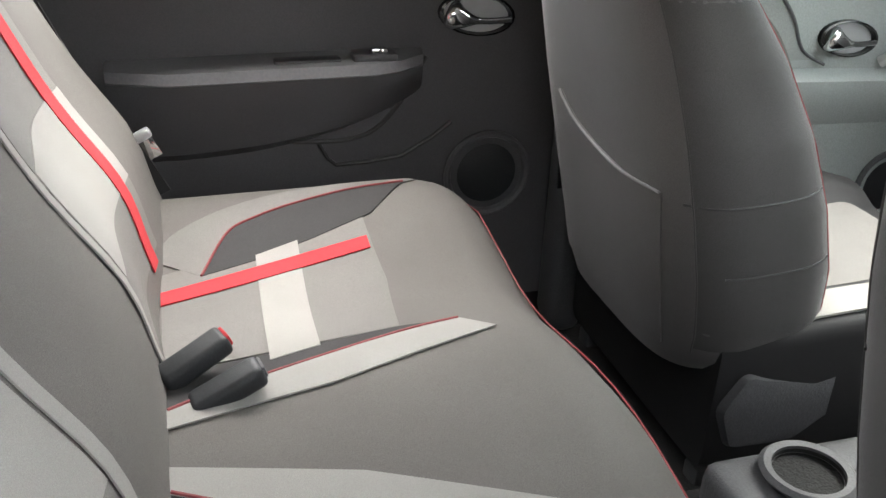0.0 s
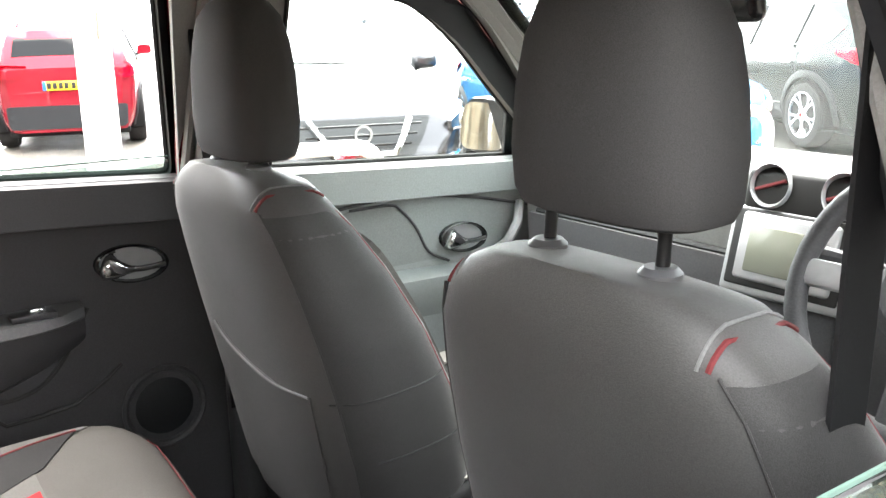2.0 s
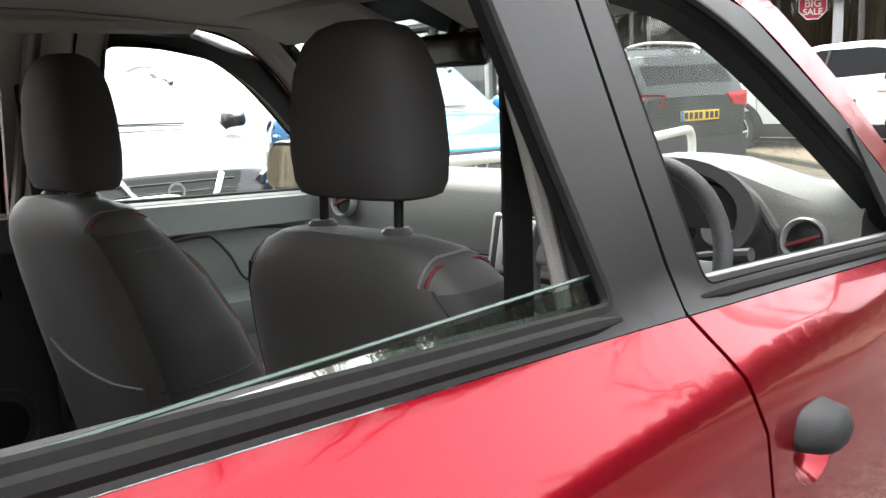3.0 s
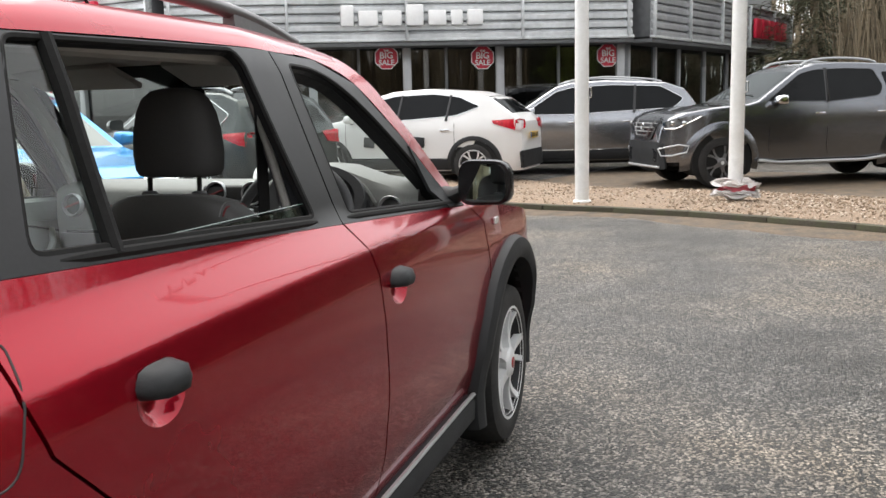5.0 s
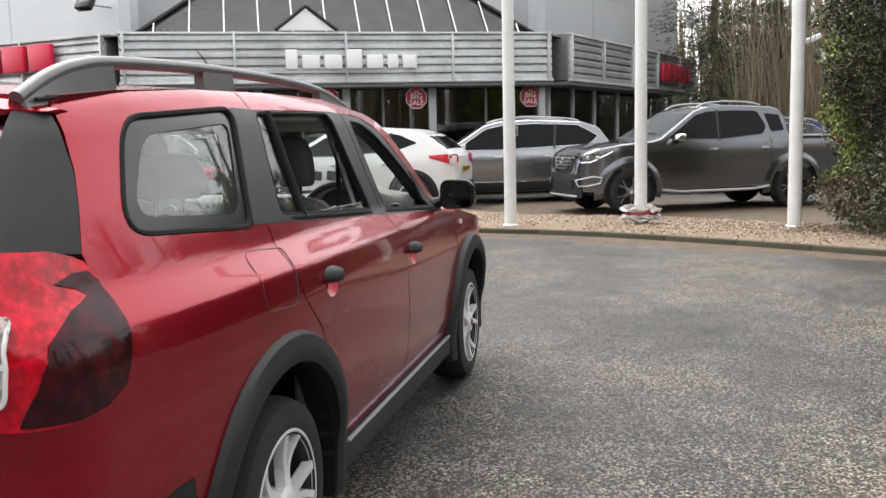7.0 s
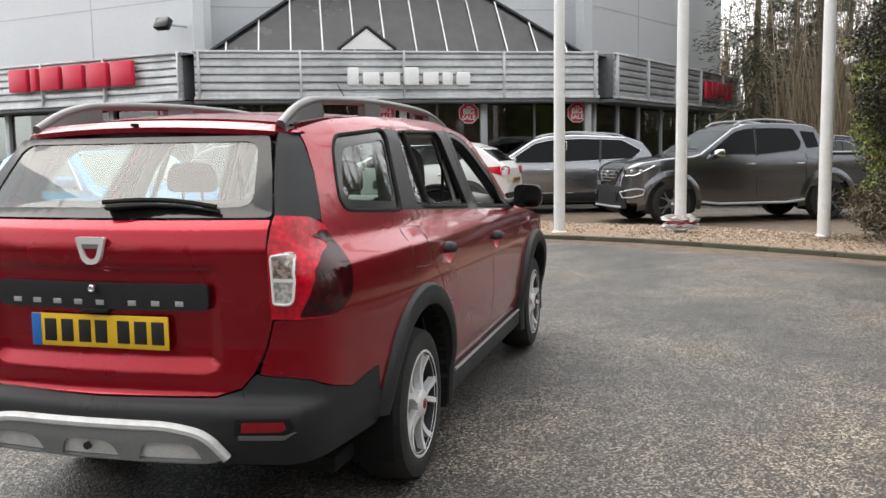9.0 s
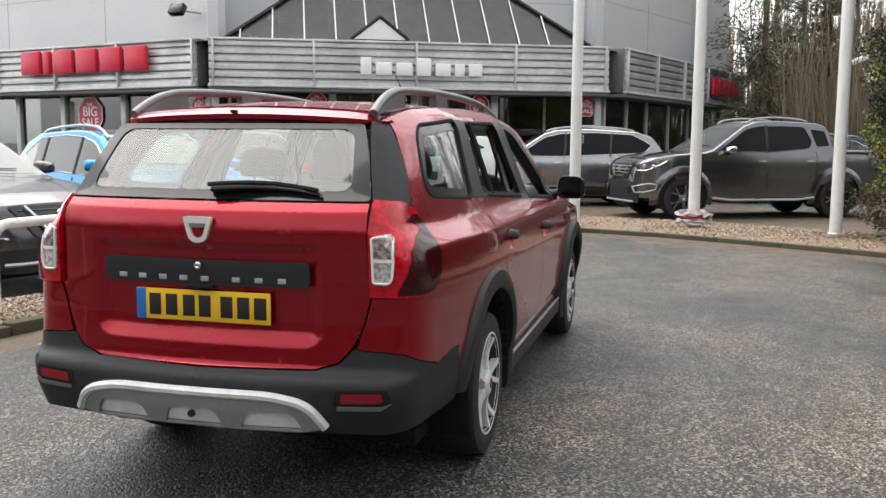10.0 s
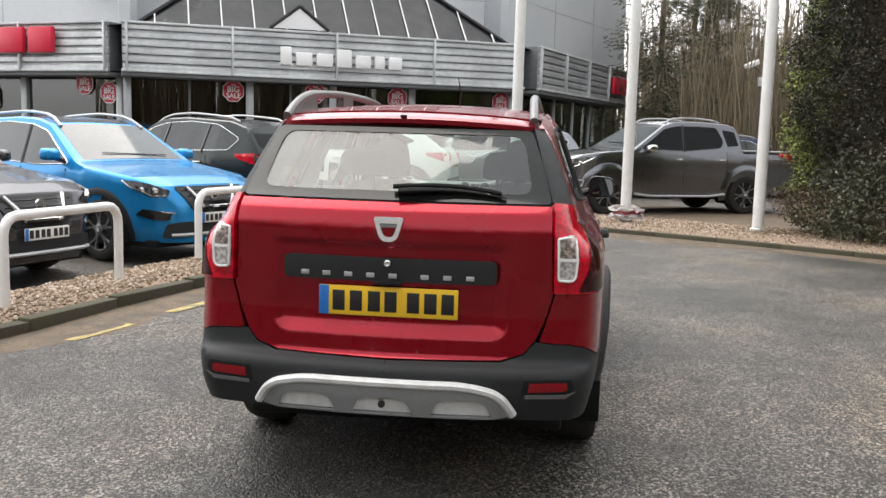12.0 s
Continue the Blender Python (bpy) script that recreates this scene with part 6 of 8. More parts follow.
    part("lever_cup", loft([[(x - s * 0.001, hy + u * 0.86, hz + v * 0.86 + u * tilt) for u, v in ring], [(x + s * 0.012, hy + u * 0.8, hz + v * 0.8 + u * tilt) for u, v in ring]]), M_SILVERPL, door)
    lev = smooth_line([(x - s * 0.010, hy - 0.052, hz + 0.006, ), (x - s * 0.022, hy - 0.030, hz - 0.002), (x - s * 0.020, hy + 0.01, hz - 0.008), (x - s * 0.014, hy + 0.058, hz - 0.008)], 5)
    part("release_lever", tube(lev, [0.020 + 0.006 * math.sin(min(1, i / 4) * 3.14) if i < 5 else max(0.006, 0.020 - 0.0022 * (i - 4) * 1.4) for i in range(len(lev))], 10, flat=1.0), M_CHROME, door, "chrome door release lever")


for k, s in enumerate((1, -1)):
    door_lining(rear_doors[k], s, -1.045, -0.06, False)
    door_lining(front_doors[k], s, -0.04, 0.90, True)
# red inner frames of the far doors
part("inner_door_frame", tube([(-0.705, -0.150, 1.06), (-0.655, -0.160, 1.25), (-0.592, -0.185, 1.455)], 0.013, 8), M_RED, rear_doors[1])


# front seats
def seat_loop(z, hw, yr, yf, n=32, sq=4.0):
    out = []
    for k in range(n):
        a = 2 * math.pi * k / n
        c, d = math.cos(a), math.sin(a)
        x = hw * math.copysign(abs(c) ** (2 / sq), c)
        y = (yr + yf) / 2 + (yf - yr) / 2 * math.copysign(abs(d) ** (2 / 3.2), d)
        out.append((x, y, z))
    return out


def back_rear(z):
    return -0.245 + (1.11 - z) * 0.215


def front_seat(cx, hx=0.0, drop=0.0):
    cushion_loops = []
    for y, hw, zt, zb in ((-0.06, 0.235, 0.56, 0.36), (0.05, 0.25, 0.575, 0.34), (0.25, 0.255, 0.585, 0.33), (0.42, 0.25, 0.60, 0.34), (0.48, 0.235, 0.585, 0.38), (0.50, 0.20, 0.54, 0.44)):
        ring = rounded([(-hw, zb), (hw, zb), (hw, zt + 0.03), (hw * 0.70, zt + 0.03), (hw * 0.5, zt), (-hw * 0.5, zt), (-hw * 0.70, zt + 0.03), (-hw, zt + 0.03)], 0.03, 3)
        cushion_loops.append([(cx + u, y, v) for u, v in ring])
    # cushion is coloured near-black to stand for the shade under the backrest
    seat = part("front_seat", loft(cushion_loops), M_BELT_SEATSHADE, car, "charcoal cloth front seat with red piping")
    zs = [0.520, 0.545, 0.60, 0.68, 0.78, 0.88, 0.98, 1.05, 1.09, 1.115, 1.130, 1.136]
    hw = [0.201, 0.228, 0.246, 0.254, 0.254, 0.250, 0.233, 0.210, 0.184, 0.153, 0.114, 0.05]
    th = [0.21, 0.25, 0.272, 0.280, 0.270, 0.245, 0.207, 0.172, 0.146, 0.120, 0.08, 0.03]
    loops = []
    for z, h, t in zip(zs, hw, th):
        yr = back_rear(z)
        if z > 1.08:
            yr += (z - 1.08) * 0.5
        loops.append([(cx + x, y, zz) for x, y, zz in seat_loop(z, h, yr, yr + t, 64)])
    part("backrest", loft(loops), M_SEATBACK, seat, "black cloth backrest")
    # front face of the backrest in paler cloth
    for w_, m_, off in ((0.15, M_CLOTHG, 0.006),):
        bm = sheet([dense(rounded([(cx - w_, 0.60), (cx + w_, 0.60), (cx + w_, 1.02), (cx - w_, 1.02)], 0.05), 0.05)], lambda x, z: (x, back_rear(z) + interp(z, zs, th) + 0.004, z), 0.06, 0.01, off, flip=True)
        part("backrest_panel", bm, m_, seat)
    # map pocket on the rear
    def rearf(x, z):
        h, t = interp(z, zs, hw), interp(z, zs, th)
        c = min(0.98, (abs(x - cx) / h) ** 2)
        return (x, back_rear(z) + t / 2 - t / 2 * math.sqrt(1 - c * c) ** 0.625, z)

    def flank(z, k):
        h, t = interp(z, zs, hw), interp(z, zs, th)
        d = abs(2 * k - 1) ** 1.6
        return h * math.sqrt(1 - d * d) ** 0.5, back_rear(z) + t * k
    pk = [(cx - 0.165, 0.555), (cx + 0.165, 0.555), (cx + 0.185, 0.803), (cx + 0.10, 0.800), (cx + 0.02, 0.808), (cx - 0.05, 0.824), (cx - 0.088, 0.844), (cx - 0.102, 0.856), (cx - 0.130, 0.84)]
    part("map_pocket", sheet([dense(pk, 0.04)], rearf, 0.04, 0.006, 0.003), M_SEATBACK, seat)
    pts = [Vector(rearf(x, z)) + Vector((0, -0.005, 0)) for x, z in pk[2:-1]]
    part("pocket_edge", tube(smooth_line(pts, 4), 0.0022, 6), M_PIPEW, seat, "pale elastic pocket edge")
    # seams and piping down both flanks
    for sd in (1, -1):
        side = sheet([dense([(0.034, 0.57), (0.214, 0.57), (0.214, 1.08), (0.034, 1.08)], 0.03)], lambda u, z, sd=sd: (cx + sd * flank(z, u / 0.25)[0], flank(z, u / 0.25)[1], z), 0.02, 0.001, 0.0012, flip=(sd < 0))
        part("side_panel", side, M_FLANK, seat)
        pipe, seam = [], []
        for z in np.linspace(0.56, 1.085, 18):
            (xa, ya_), (xb, yb_) = flank(z, 0.86), flank(z, 0.13)
            pipe.append((cx + sd * xa, ya_, z))
            seam.append((cx + sd * (xb + 0.0005), yb_, z))
        part("piping", tube(pipe, 0.0024, 6), M_PIPING, seat, "red piping")
        part("rear_seam", tube(seam, 0.0016, 6), M_FLANK, seat)
        for xs, rad, m_ in ((0.158, 0.0026, M_PIPING), (0.150, 0.0018, M_PIPEW)):
            rear_, fore_ = [], []
            for z in np.linspace(1.086, 1.125, 9):
                h, t = interp(z, zs, hw), interp(z, zs, th)
                if h > xs * 1.01:
                    dy = t / 2 * (1 - (xs / h) ** 4) ** 0.3125
                    yc = back_rear(z) + (z - 1.08) * 0.5 + t / 2
                    rear_.append((cx + sd * xs, yc - dy, z + 0.001))
                    fore_.append((cx + sd * xs, yc + dy, z + 0.001))
            part("top_seam", tube(rear_ + fore_[:-4:-1], rad, 6), m_, seat)
        # thin black lines stand for the shade in two cloth folds
        for z0, k0 in ((0.795, 0.10), (0.692, 0.24)):
            run = [(flank(z0 + 0.02 * k, k), z0 + 0.02 * k) for k in np.linspace(k0, 0.84, 9)]
            part("crease", tube([(cx + sd * (xy[0] + 0.0012), xy[1], z) for xy, z in run], 0.0018, 6), M_INK, seat)
        cover = rounded([(-0.05, -0.07), (-0.075, 0.0), (-0.040, 0.062), (-0.005, 0.050), (0.09, 0.035), (0.20, 0.065), (0.24, 0.02), (0.07, -0.075)], 0.014, 3)
        part("recliner_cover", loft([[(cx + sd * d, 0.02 + u * k, 0.475 + v * k) for u, v in cover] for d, k in ((0.205, 1.0), (0.240, 1.0), (0.250, 0.93), (0.252, 0.8))]), M_CARD, seat)
    # cushion trims
    bm = sheet([dense(rounded([(cx - 0.12, 0.06), (cx + 0.12, 0.06), (cx + 0.13, 0.42), (cx - 0.13, 0.42)], 0.03), 0.06)], lambda x, y: (x, y, interp(y, [-0.06, 0.05, 0.25, 0.42], [0.56, 0.575, 0.585, 0.60]) + 0.003), 0.1, 0.004, 0.002)
    part("cushion_panel", bm, M_CLOTHG, seat)
    for sd in (1, -1):
        bm = sheet([dense([(cx + sd * 0.17, 0.02), (cx + sd * 0.235, 0.02), (cx + sd * 0.235, 0.40), (cx + sd * 0.18, 0.40)], 0.06)], lambda x, y: (x, y, interp(y, [-0.06, 0.05, 0.25, 0.42], [0.595, 0.608, 0.618, 0.633])), 0.1, 0.004, 0.002, flip=(sd < 0))
        part("cushion_bolster_panel", bm, M_CLOTHW, seat)
    part("seat_rail", span(cx - 0.22, cx - 0.18, -0.05, 0.45, 0.30, 0.345, 0.008), M_CARD, seat)
    part("seat_rail", span(cx + 0.18, cx + 0.22, -0.05, 0.45, 0.30, 0.345, 0.008), M_CARD, seat)
    # head restraint
    loops = []
    for z, h, t in ((1.188, 0.108, 0.070), (1.192, 0.120, 0.085), (1.205, 0.127, 0.096), (1.24, 0.130, 0.102), (1.29, 0.124, 0.100), (1.33, 0.113, 0.092), (1.36, 0.095, 0.078), (1.376, 0.070, 0.058), (1.384, 0.035, 0.03)):
        z -= drop * (1.384 - z) / 0.196
        loops.append([(cx + hx + x, y, zz) for x, y, zz in seat_loop(z, h * 0.84, -0.165 - t * 0.57, -0.160 + t * 0.57, 48, 3.2)])
    part("headrest", loft(loops), M_CLOTHD, seat)
    for sd in (1, -1):
        part("headrest_post", tube([(cx + sd * 0.068, -0.172, 1.10), (cx + sd * 0.068, -0.165, 1.21)], 0.0062, 10), M_RIMDARK, seat, "dark metal post")
        part("post_collar", lathe([(0.0, 0.0), (0.019, 0.0), (0.019, 0.006), (0.014, 0.011), (0.0, 0.011)], 18, Matrix.Translation((cx + sd * 0.068, -0.172, 1.130))), M_GREYRAIL, seat)
    return seat


front_seat(0.380, 0.014, 0.012)
front_seat(-0.393, 0.012, 0.042)


# rear bench
def bench_top(x, y):
    z = 0.690 + 0.012 * math.cos((abs(x) - 0.30) / 0.30 * math.pi) * -1
    z -= 0.014 * math.exp(-(((abs(x) - 0.27) / 0.14) ** 2)) + 0.01 * max(0.0, (-0.5 - y))
    f = max(0.0, y + 0.42) / 0.13
    z -= 0.075 * f ** 2.4
    e = max(0.0, abs(x) - 0.52) / 0.12
    z -= 0.05 * e ** 2
    return (x, y, z)


bl = rounded([(-0.64, -0.88), (0.64, -0.88), (0.64, -0.32), (0.60, -0.285), (-0.60, -0.285), (-0.64, -0.32)], 0.02, 3)
bench = part("rear_bench", sheet([dense(bl, 0.04)], bench_top, 0.04, 0.30), M_CLOTH, car, "charcoal cloth rear bench with red and pale stripes")


def bench_back(x, z):
    y = -0.800 - (z - 0.70) * 0.42 + 0.02 * math.exp(-((z - 0.80) / 0.08) ** 2)
    y -= 0.02 * math.exp(-(((abs(x) - 0.27) / 0.12) ** 2))
    t = max(0.0, z - 1.10) / 0.08
    return (x, y - 0.05 * t * t, z)


bk = rounded([(-0.585, 0.62), (0.585, 0.62), (0.560, 0.92), (0.53, 1.06), (0.47, 1.15), (-0.47, 1.15), (-0.53, 1.06), (-0.560, 0.92)], 0.03, 3)
part("bench_backrest", sheet([dense(bk, 0.05)], bench_back, 0.05, 0.14, 0.0, flip=True), M_CLOTH, bench)


def patch(name, loop, m_, on, off, flip=False):
    part(name, sheet([dense(loop, 0.03)], on, 0.025, 0.002, off, flip=flip), m_, bench)


for s in (-1, 1):
    q = lambda pts, s=s: [(s * x + (0.07 if s > 0 else 0.0), y) for x, y in pts]
    rim = [tuple(p[:2]) for p in smooth_line([(0.352, -0.747, 0), (0.440, -0.707, 0), (0.473, -0.665, 0), (0.501, -0.604, 0), (0.530, -0.512, 0), (0.546, -0.425, 0)], 4)]
    outer = [tuple(p[:2]) for p in smooth_line([(0.556, -0.402, 0), (0.571, -0.431, 0), (0.558, -0.56, 0), (0.507, -0.702, 0), (0.445, -0.785, 0), (0.39, -0.80, 0)], 4)]
    patch("cushion_insert", q([(0.100, -0.80), (0.150, -0.528), (0.300, -0.508), (0.452, -0.510), (0.380, -0.745), (0.362, -0.80)]), M_CLOTHG, bench_top, 0.0020)
    patch("pale_band", q([(0.098, -0.686), (0.121, -0.627), (0.410, -0.612), (0.385, -0.673)]), M_CLOTHW, bench_top, 0.0032)
    patch("red_stripe", q([(0.292, -0.80), (0.322, -0.80), (0.404, -0.514), (0.376, -0.514)]), M_CLOTHR, bench_top, 0.0044)
    patch("dark_bolster", q(rim + [(0.500, -0.462), (0.459, -0.496), (0.414, -0.584), (0.377, -0.667)]), M_CLOTHK, bench_top, 0.0030)
    patch("pale_bolster", q(rim + outer), M_CLOTHG, bench_top, 0.0022)
    patch("dark_strip", q([(0.092, -0.80), (0.148, -0.528), (0.150, -0.456), (0.020, -0.80)]), M_CLOTHK, bench_top, 0.0024)
    patch("pale_wedge", q([(0.021, -0.80), (0.055, -0.72), (0.127, -0.539), (0.151, -0.455), (0.113, -0.419), (0.075, -0.515), (0.032, -0.623), (-0.010, -0.80)]), M_CLOTHW, bench_top, 0.0034)
    for run in ([(0.021, -0.795), (0.055, -0.72), (0.127, -0.539), (0.151, -0.455)], rim):
        pts = [Vector(bench_top(s * x + (0.07 if s > 0 else 0.0), y)) + Vector((0, 0, 0.0035)) for x, y in run]
        part("piping", tube(smooth_line(pts, 3), 0.0020, 6), M_PIPING, bench)
    # backrest
    patch("back_insert", q([(0.12, 0.70), (0.12, 1.10), (0.40, 1.10), (0.40, 0.70)]), M_CLOTHG, bench_back, 0.0022, True)
    patch("back_pale_band", q([(0.12, 0.80), (0.12, 0.92), (0.40, 0.92), (0.40, 0.80)]), M_CLOTHW, bench_back, 0.0034, True)
    patch("back_red_stripe", q([(0.335, 0.69), (0.345, 1.10), (0.375, 1.10), (0.365, 0.69)]), M_CLOTHR, bench_back, 0.0046, True)
    patch("back_pale_edge", q([(0.098, 0.68), (0.09, 1.12), (0.108, 1.12), (0.116, 0.68)]), M_CLOTHW, bench_back, 0.0034, True)
    for k2 in (0.36,):
        loops = []
        for z, h, t in ((1.19, 0.10, 0.06), (1.20, 0.12, 0.085), (1.24, 0.125, 0.09), (1.29, 0.115, 0.08), (1.32, 0.09, 0.06), (1.33, 0.04, 0.03)):
            loops.append([(s * k2 + x, y, zz) for x, y, zz in seat_loop(z, h, -1.07 - t / 2, -1.07 + t / 2, 24, 3.0)])
        part("rear_headrest", loft(loops), M_CLOTHD, bench)
        for sd in (1, -1):
            part("headrest_post", tube([(s * k2 + sd * 0.05, -1.07, 1.12), (s * k2 + sd * 0.05, -1.07, 1.21)], 0.007, 8), M_RIMDARK, bench)
part("front_piping", tube([Vector(bench_top(x, -0.305)) + Vector((0, 0.004, 0.0)) for x in np.linspace(-0.58, 0.58, 24)], 0.0013, 6), M_PIPING, bench)
# buckles
for bx, by, bz, rz_, top_ in ((-0.085, -0.765, 0.715, 20, M_CLOTHR), (-0.035, -0.735, 0.708, 10, M_CARD)):
    m_ = Matrix.Translation((bx, by, bz)) @ pose(0, 0, 0, 22, 0, rz_)
    b_ = part("belt_buckle", rbox(0.034, 0.078, 0.024, 0.007, m_, 3), M_BLACKPL, bench, "black seat belt buckle")
    part("buckle_button", rbox(0.022, 0.005, 0.014, 0.002, m_ @ Matrix.Translation((0, 0.039, 0.002))), top_, bench)
for s in (-1, 1):
    belt_pts = [(s * 0.60, -1.00, 1.15), (s * 0.605, -0.945, 0.965), (s * 0.60, -0.902, 0.864), (s * 0.595, -0.841, 0.771), (s * 0.585, -0.80, 0.69)]
    bm = loft([[(x - 0.004, y - 0.022, z - 0.01), (x - 0.004, y + 0.022, z + 0.01), (x + 0.004, y + 0.022, z + 0.01), (x + 0.004, y - 0.022, z - 0.01)] for x, y, z in belt_pts])
    part("rear_seat_belt", bm, M_BELT_SEATSHADE, bench, "black belt webbing")
    m_ = Matrix.Translation((s * 0.588, -0.826, 0.779)) @ pose(0, 0, 0, 26)
    part("belt_tongue", rbox(0.012, 0.062, 0.016, 0.004, m_), M_SILVERPL, bench, "grey belt tongue")
    part("tongue_plate", rbox(0.004, 0.022, 0.034, 0.002, m_ @ Matrix.Translation((0, 0.018, -0.022))), M_CHROME, bench)
# console
part("console", span(-0.085, 0.085, -0.12, 0.75, 0.36, 0.46, 0.025, 3), M_CARD, car)
part("cup_ring", lathe([(0.046, 0.0), (0.060, 0.0), (0.064, 0.006), (0.058, 0.012), (0.048, 0.010), (0.045, -0.05)], 32, Matrix.Translation((-0.008, -0.005, 0.468))), M_CARD, car, "dark grey cup holder ring")
part("cup_well", lathe([(0.047, 0.0), (0.047, -0.010), (0.0, -0.0105)], 28, Matrix.Translation((-0.008, -0.005, 0.474))), M_CARPET, car)
part("handbrake", tube([(0.0, 0.26, 0.45), (0.0, 0.16, 0.47), (0.0, 0.09, 0.48)], [0.018, 0.016, 0.018], 10), M_CARD, car)
part("gear_lever", tube([(0.0, 0.42, 0.46), (0.0, 0.40, 0.62)], 0.012, 8), M_CARD, car)
part("gear_knob", lathe([(0.0, -0.03), (0.022, -0.02), (0.028, 0.01), (0.02, 0.035), (0.0, 0.04)], 16, Matrix.Translation((0.0, 0.40, 0.65))), M_SILVERPL, car)
# dashboard
dl = []
for x in np.linspace(-0.70, 0.70, 19):
    hood = 0.065 * math.exp(-(((x - 0.36) / 0.19) ** 4))
    dl.append([(x, 0.74, 0.62), (x, 0.70, 0.80), (x, 0.69, 0.95), (x, 0.70 - hood * 0.5, 1.045 + hood * 0.75), (x, 0.715 - hood * 0.5, 1.062 + hood), (x, 0.78, 1.080 + hood), (x, 0.90, 1.080 + hood * 0.3), (x, 1.05, 1.015), (x, 1.05, 0.62)])
part("dashboard", loft(dl), M_DASH, car, "grey plastic dashboard")
part("centre_console", rbox(0.25, 0.06, 0.34, 0.025, Matrix.Translation((0.034, 0.685, 0.885)) @ pose(0, 0, 0, -14), 3), M_CARD, car, "dark centre console with silver frame")
part("console_face", rbox(0.225, 0.04, 0.31, 0.015, Matrix.Translation((0.034, 0.668, 0.885)) @ pose(0, 0, 0, -14), 3), M_CARD, car)
part("radio_frame", rbox(0.248, 0.02, 0.162, 0.028, Matrix.Translation((0.034, 0.652, 0.930)) @ pose(0, 0, 0, -14), 4), M_SILVERPL, car, "silver frame round the radio")
part("radio_recess", rbox(0.226, 0.012, 0.142, 0.022, Matrix.Translation((0.034, 0.646, 0.936)) @ pose(0, 0, 0, -14), 4), M_INK, car)
part("radio_bezel", rbox(0.192, 0.018, 0.124, 0.010, Matrix.Translation((0.036, 0.643, 0.940)) @ pose(0, 0, 0, -14), 3), M_SILVERPL, car)
part("dash_strip", tube([(x, 0.690, 0.905) for x in np.linspace(-0.66, -0.10, 9)], 0.007, 6), M_INK, car)
part("lower_dash", loft([[(x, 0.72, 0.64), (x, 0.682, 0.80), (x, 0.675, 0.90), (x, 0.70, 0.90), (x, 0.75, 0.64)] for x in np.linspace(-0.68, 0.68, 9)]), M_LEDGE, car)
part("vent_panel", rbox(0.25, 0.03, 0.085, 0.02, Matrix.Translation((0.05, 0.682, 1.035)) @ pose(0, 0, 0, -10), 3), M_INK, car)
part("radio_screen", rbox(0.150, 0.012, 0.085, 0.005, Matrix.Translation((0.037, 0.636, 0.938)) @ pose(0, 0, 0, -14)), M_SCREEN, car, "pale grey navigation screen")
for k in range(3):
    m_ = Matrix.Translation((-0.023 + 0.06 * k, 0.662, 0.815)) @ pose(0, 0, 0, 76)
    part("heater_knob", lathe([(0.0, 0.03), (0.018, 0.03), (0.022, 0.0), (0.0, 0.0)], 18, m_), M_SILVERPL, car)


def vent(x, y, z, r=0.042):
    m_ = Matrix.Translation((x, y, z)) @ pose(0, 0, 0, 80)
    v = part("air_vent", lathe([(r * 0.86, -0.01), (r, 0.0), (r, 0.012), (r * 0.92, 0.018), (r * 0.82, 0.012), (r * 0.78, -0.01)], 28, m_), M_SILVERPL, car, "round silver-ringed air vent")
    part("vent_core", lathe([(r * 0.8, 0.002), (r * 0.4, 0.008), (0.0, 0.010)], 20, m_), M_INK, v)
    part("vent_flap", rbox(r * 1.5, 0.006, 0.006, 0.001, m_ @ Matrix.Translation((0, 0, 0.013)) @ pose(0, 0, 0, 0, 0, 20)), M_PIPING, v)


for vx, vz in ((-0.020, 1.048), (0.120, 1.048), (0.612, 1.002), (-0.612, 1.002)):
    vent(vx, 0.68, vz)
part("instrument_hood", lathe([(0.0, 0.0), (0.13, 0.0), (0.145, 0.05), (0.15, 0.10), (0.12, 0.10), (0.10, 0.02), (0.0, 0.02)], 28, Matrix.Translation((0.375, 0.715, 1.025)) @ pose(0, 0, 0, 78) @ Matrix.Diagonal((1.15, 0.70, 1, 1))), M_CARD, car)
for k in (-1, 0, 1):
    part("dial", lathe([(0.0, 0.006), (0.034, 0.006), (0.038, 0.0), (0.0, 0.0)], 20, Matrix.Translation((0.375 + 0.078 * k, 0.670, 1.015)) @ pose(0, 0, 0, 78)), M_SILVERPL if k else M_INK, car)
cl_ = rounded([(0.165, 0.90), (0.560, 0.90), (0.555, 1.02), (0.50, 1.085), (0.36, 1.118), (0.23, 1.095), (0.170, 1.03)], 0.03, 3)
part("instrument_panel", loft([[(x, 0.655 + 0.02 * (z < 0.97), z) for x, z in cl_], [(x, 0.715, z) for x, z in cl_]]), M_CARD, car, "black instrument panel under its hood")
part("hood_edge", tube(smooth_line([(0.165, 0.668, 1.03), (0.225, 0.660, 1.100), (0.36, 0.655, 1.126), (0.505, 0.660, 1.092), (0.562, 0.668, 1.02)], 5), 0.009, 8), M_DASH, car)
# steering wheel
ms = Matrix.Translation((0.392, 0.42, 0.985)) @ pose(0, 0, 0, 66)
ring = [(0.185 * math.cos(2 * math.pi * k / 40), 0.185 * math.sin(2 * math.pi * k / 40), 0.0) for k in range(40)]
bm = tube(ring, 0.016, 10, closed=True)
bm.transform(ms)
sw = part("steering_wheel", bm, M_CARD, car, "black steering wheel with silver spokes")
part("hub", lathe([(0.0, 0.03), (0.055, 0.025), (0.075, 0.0), (0.06, -0.04), (0.0, -0.04)], 24, ms), M_CARD, sw)
part("badge", lathe([(0.0, 0.036), (0.022, 0.034), (0.024, 0.026), (0.0, 0.026)], 18, ms), M_SILVERPL, sw)
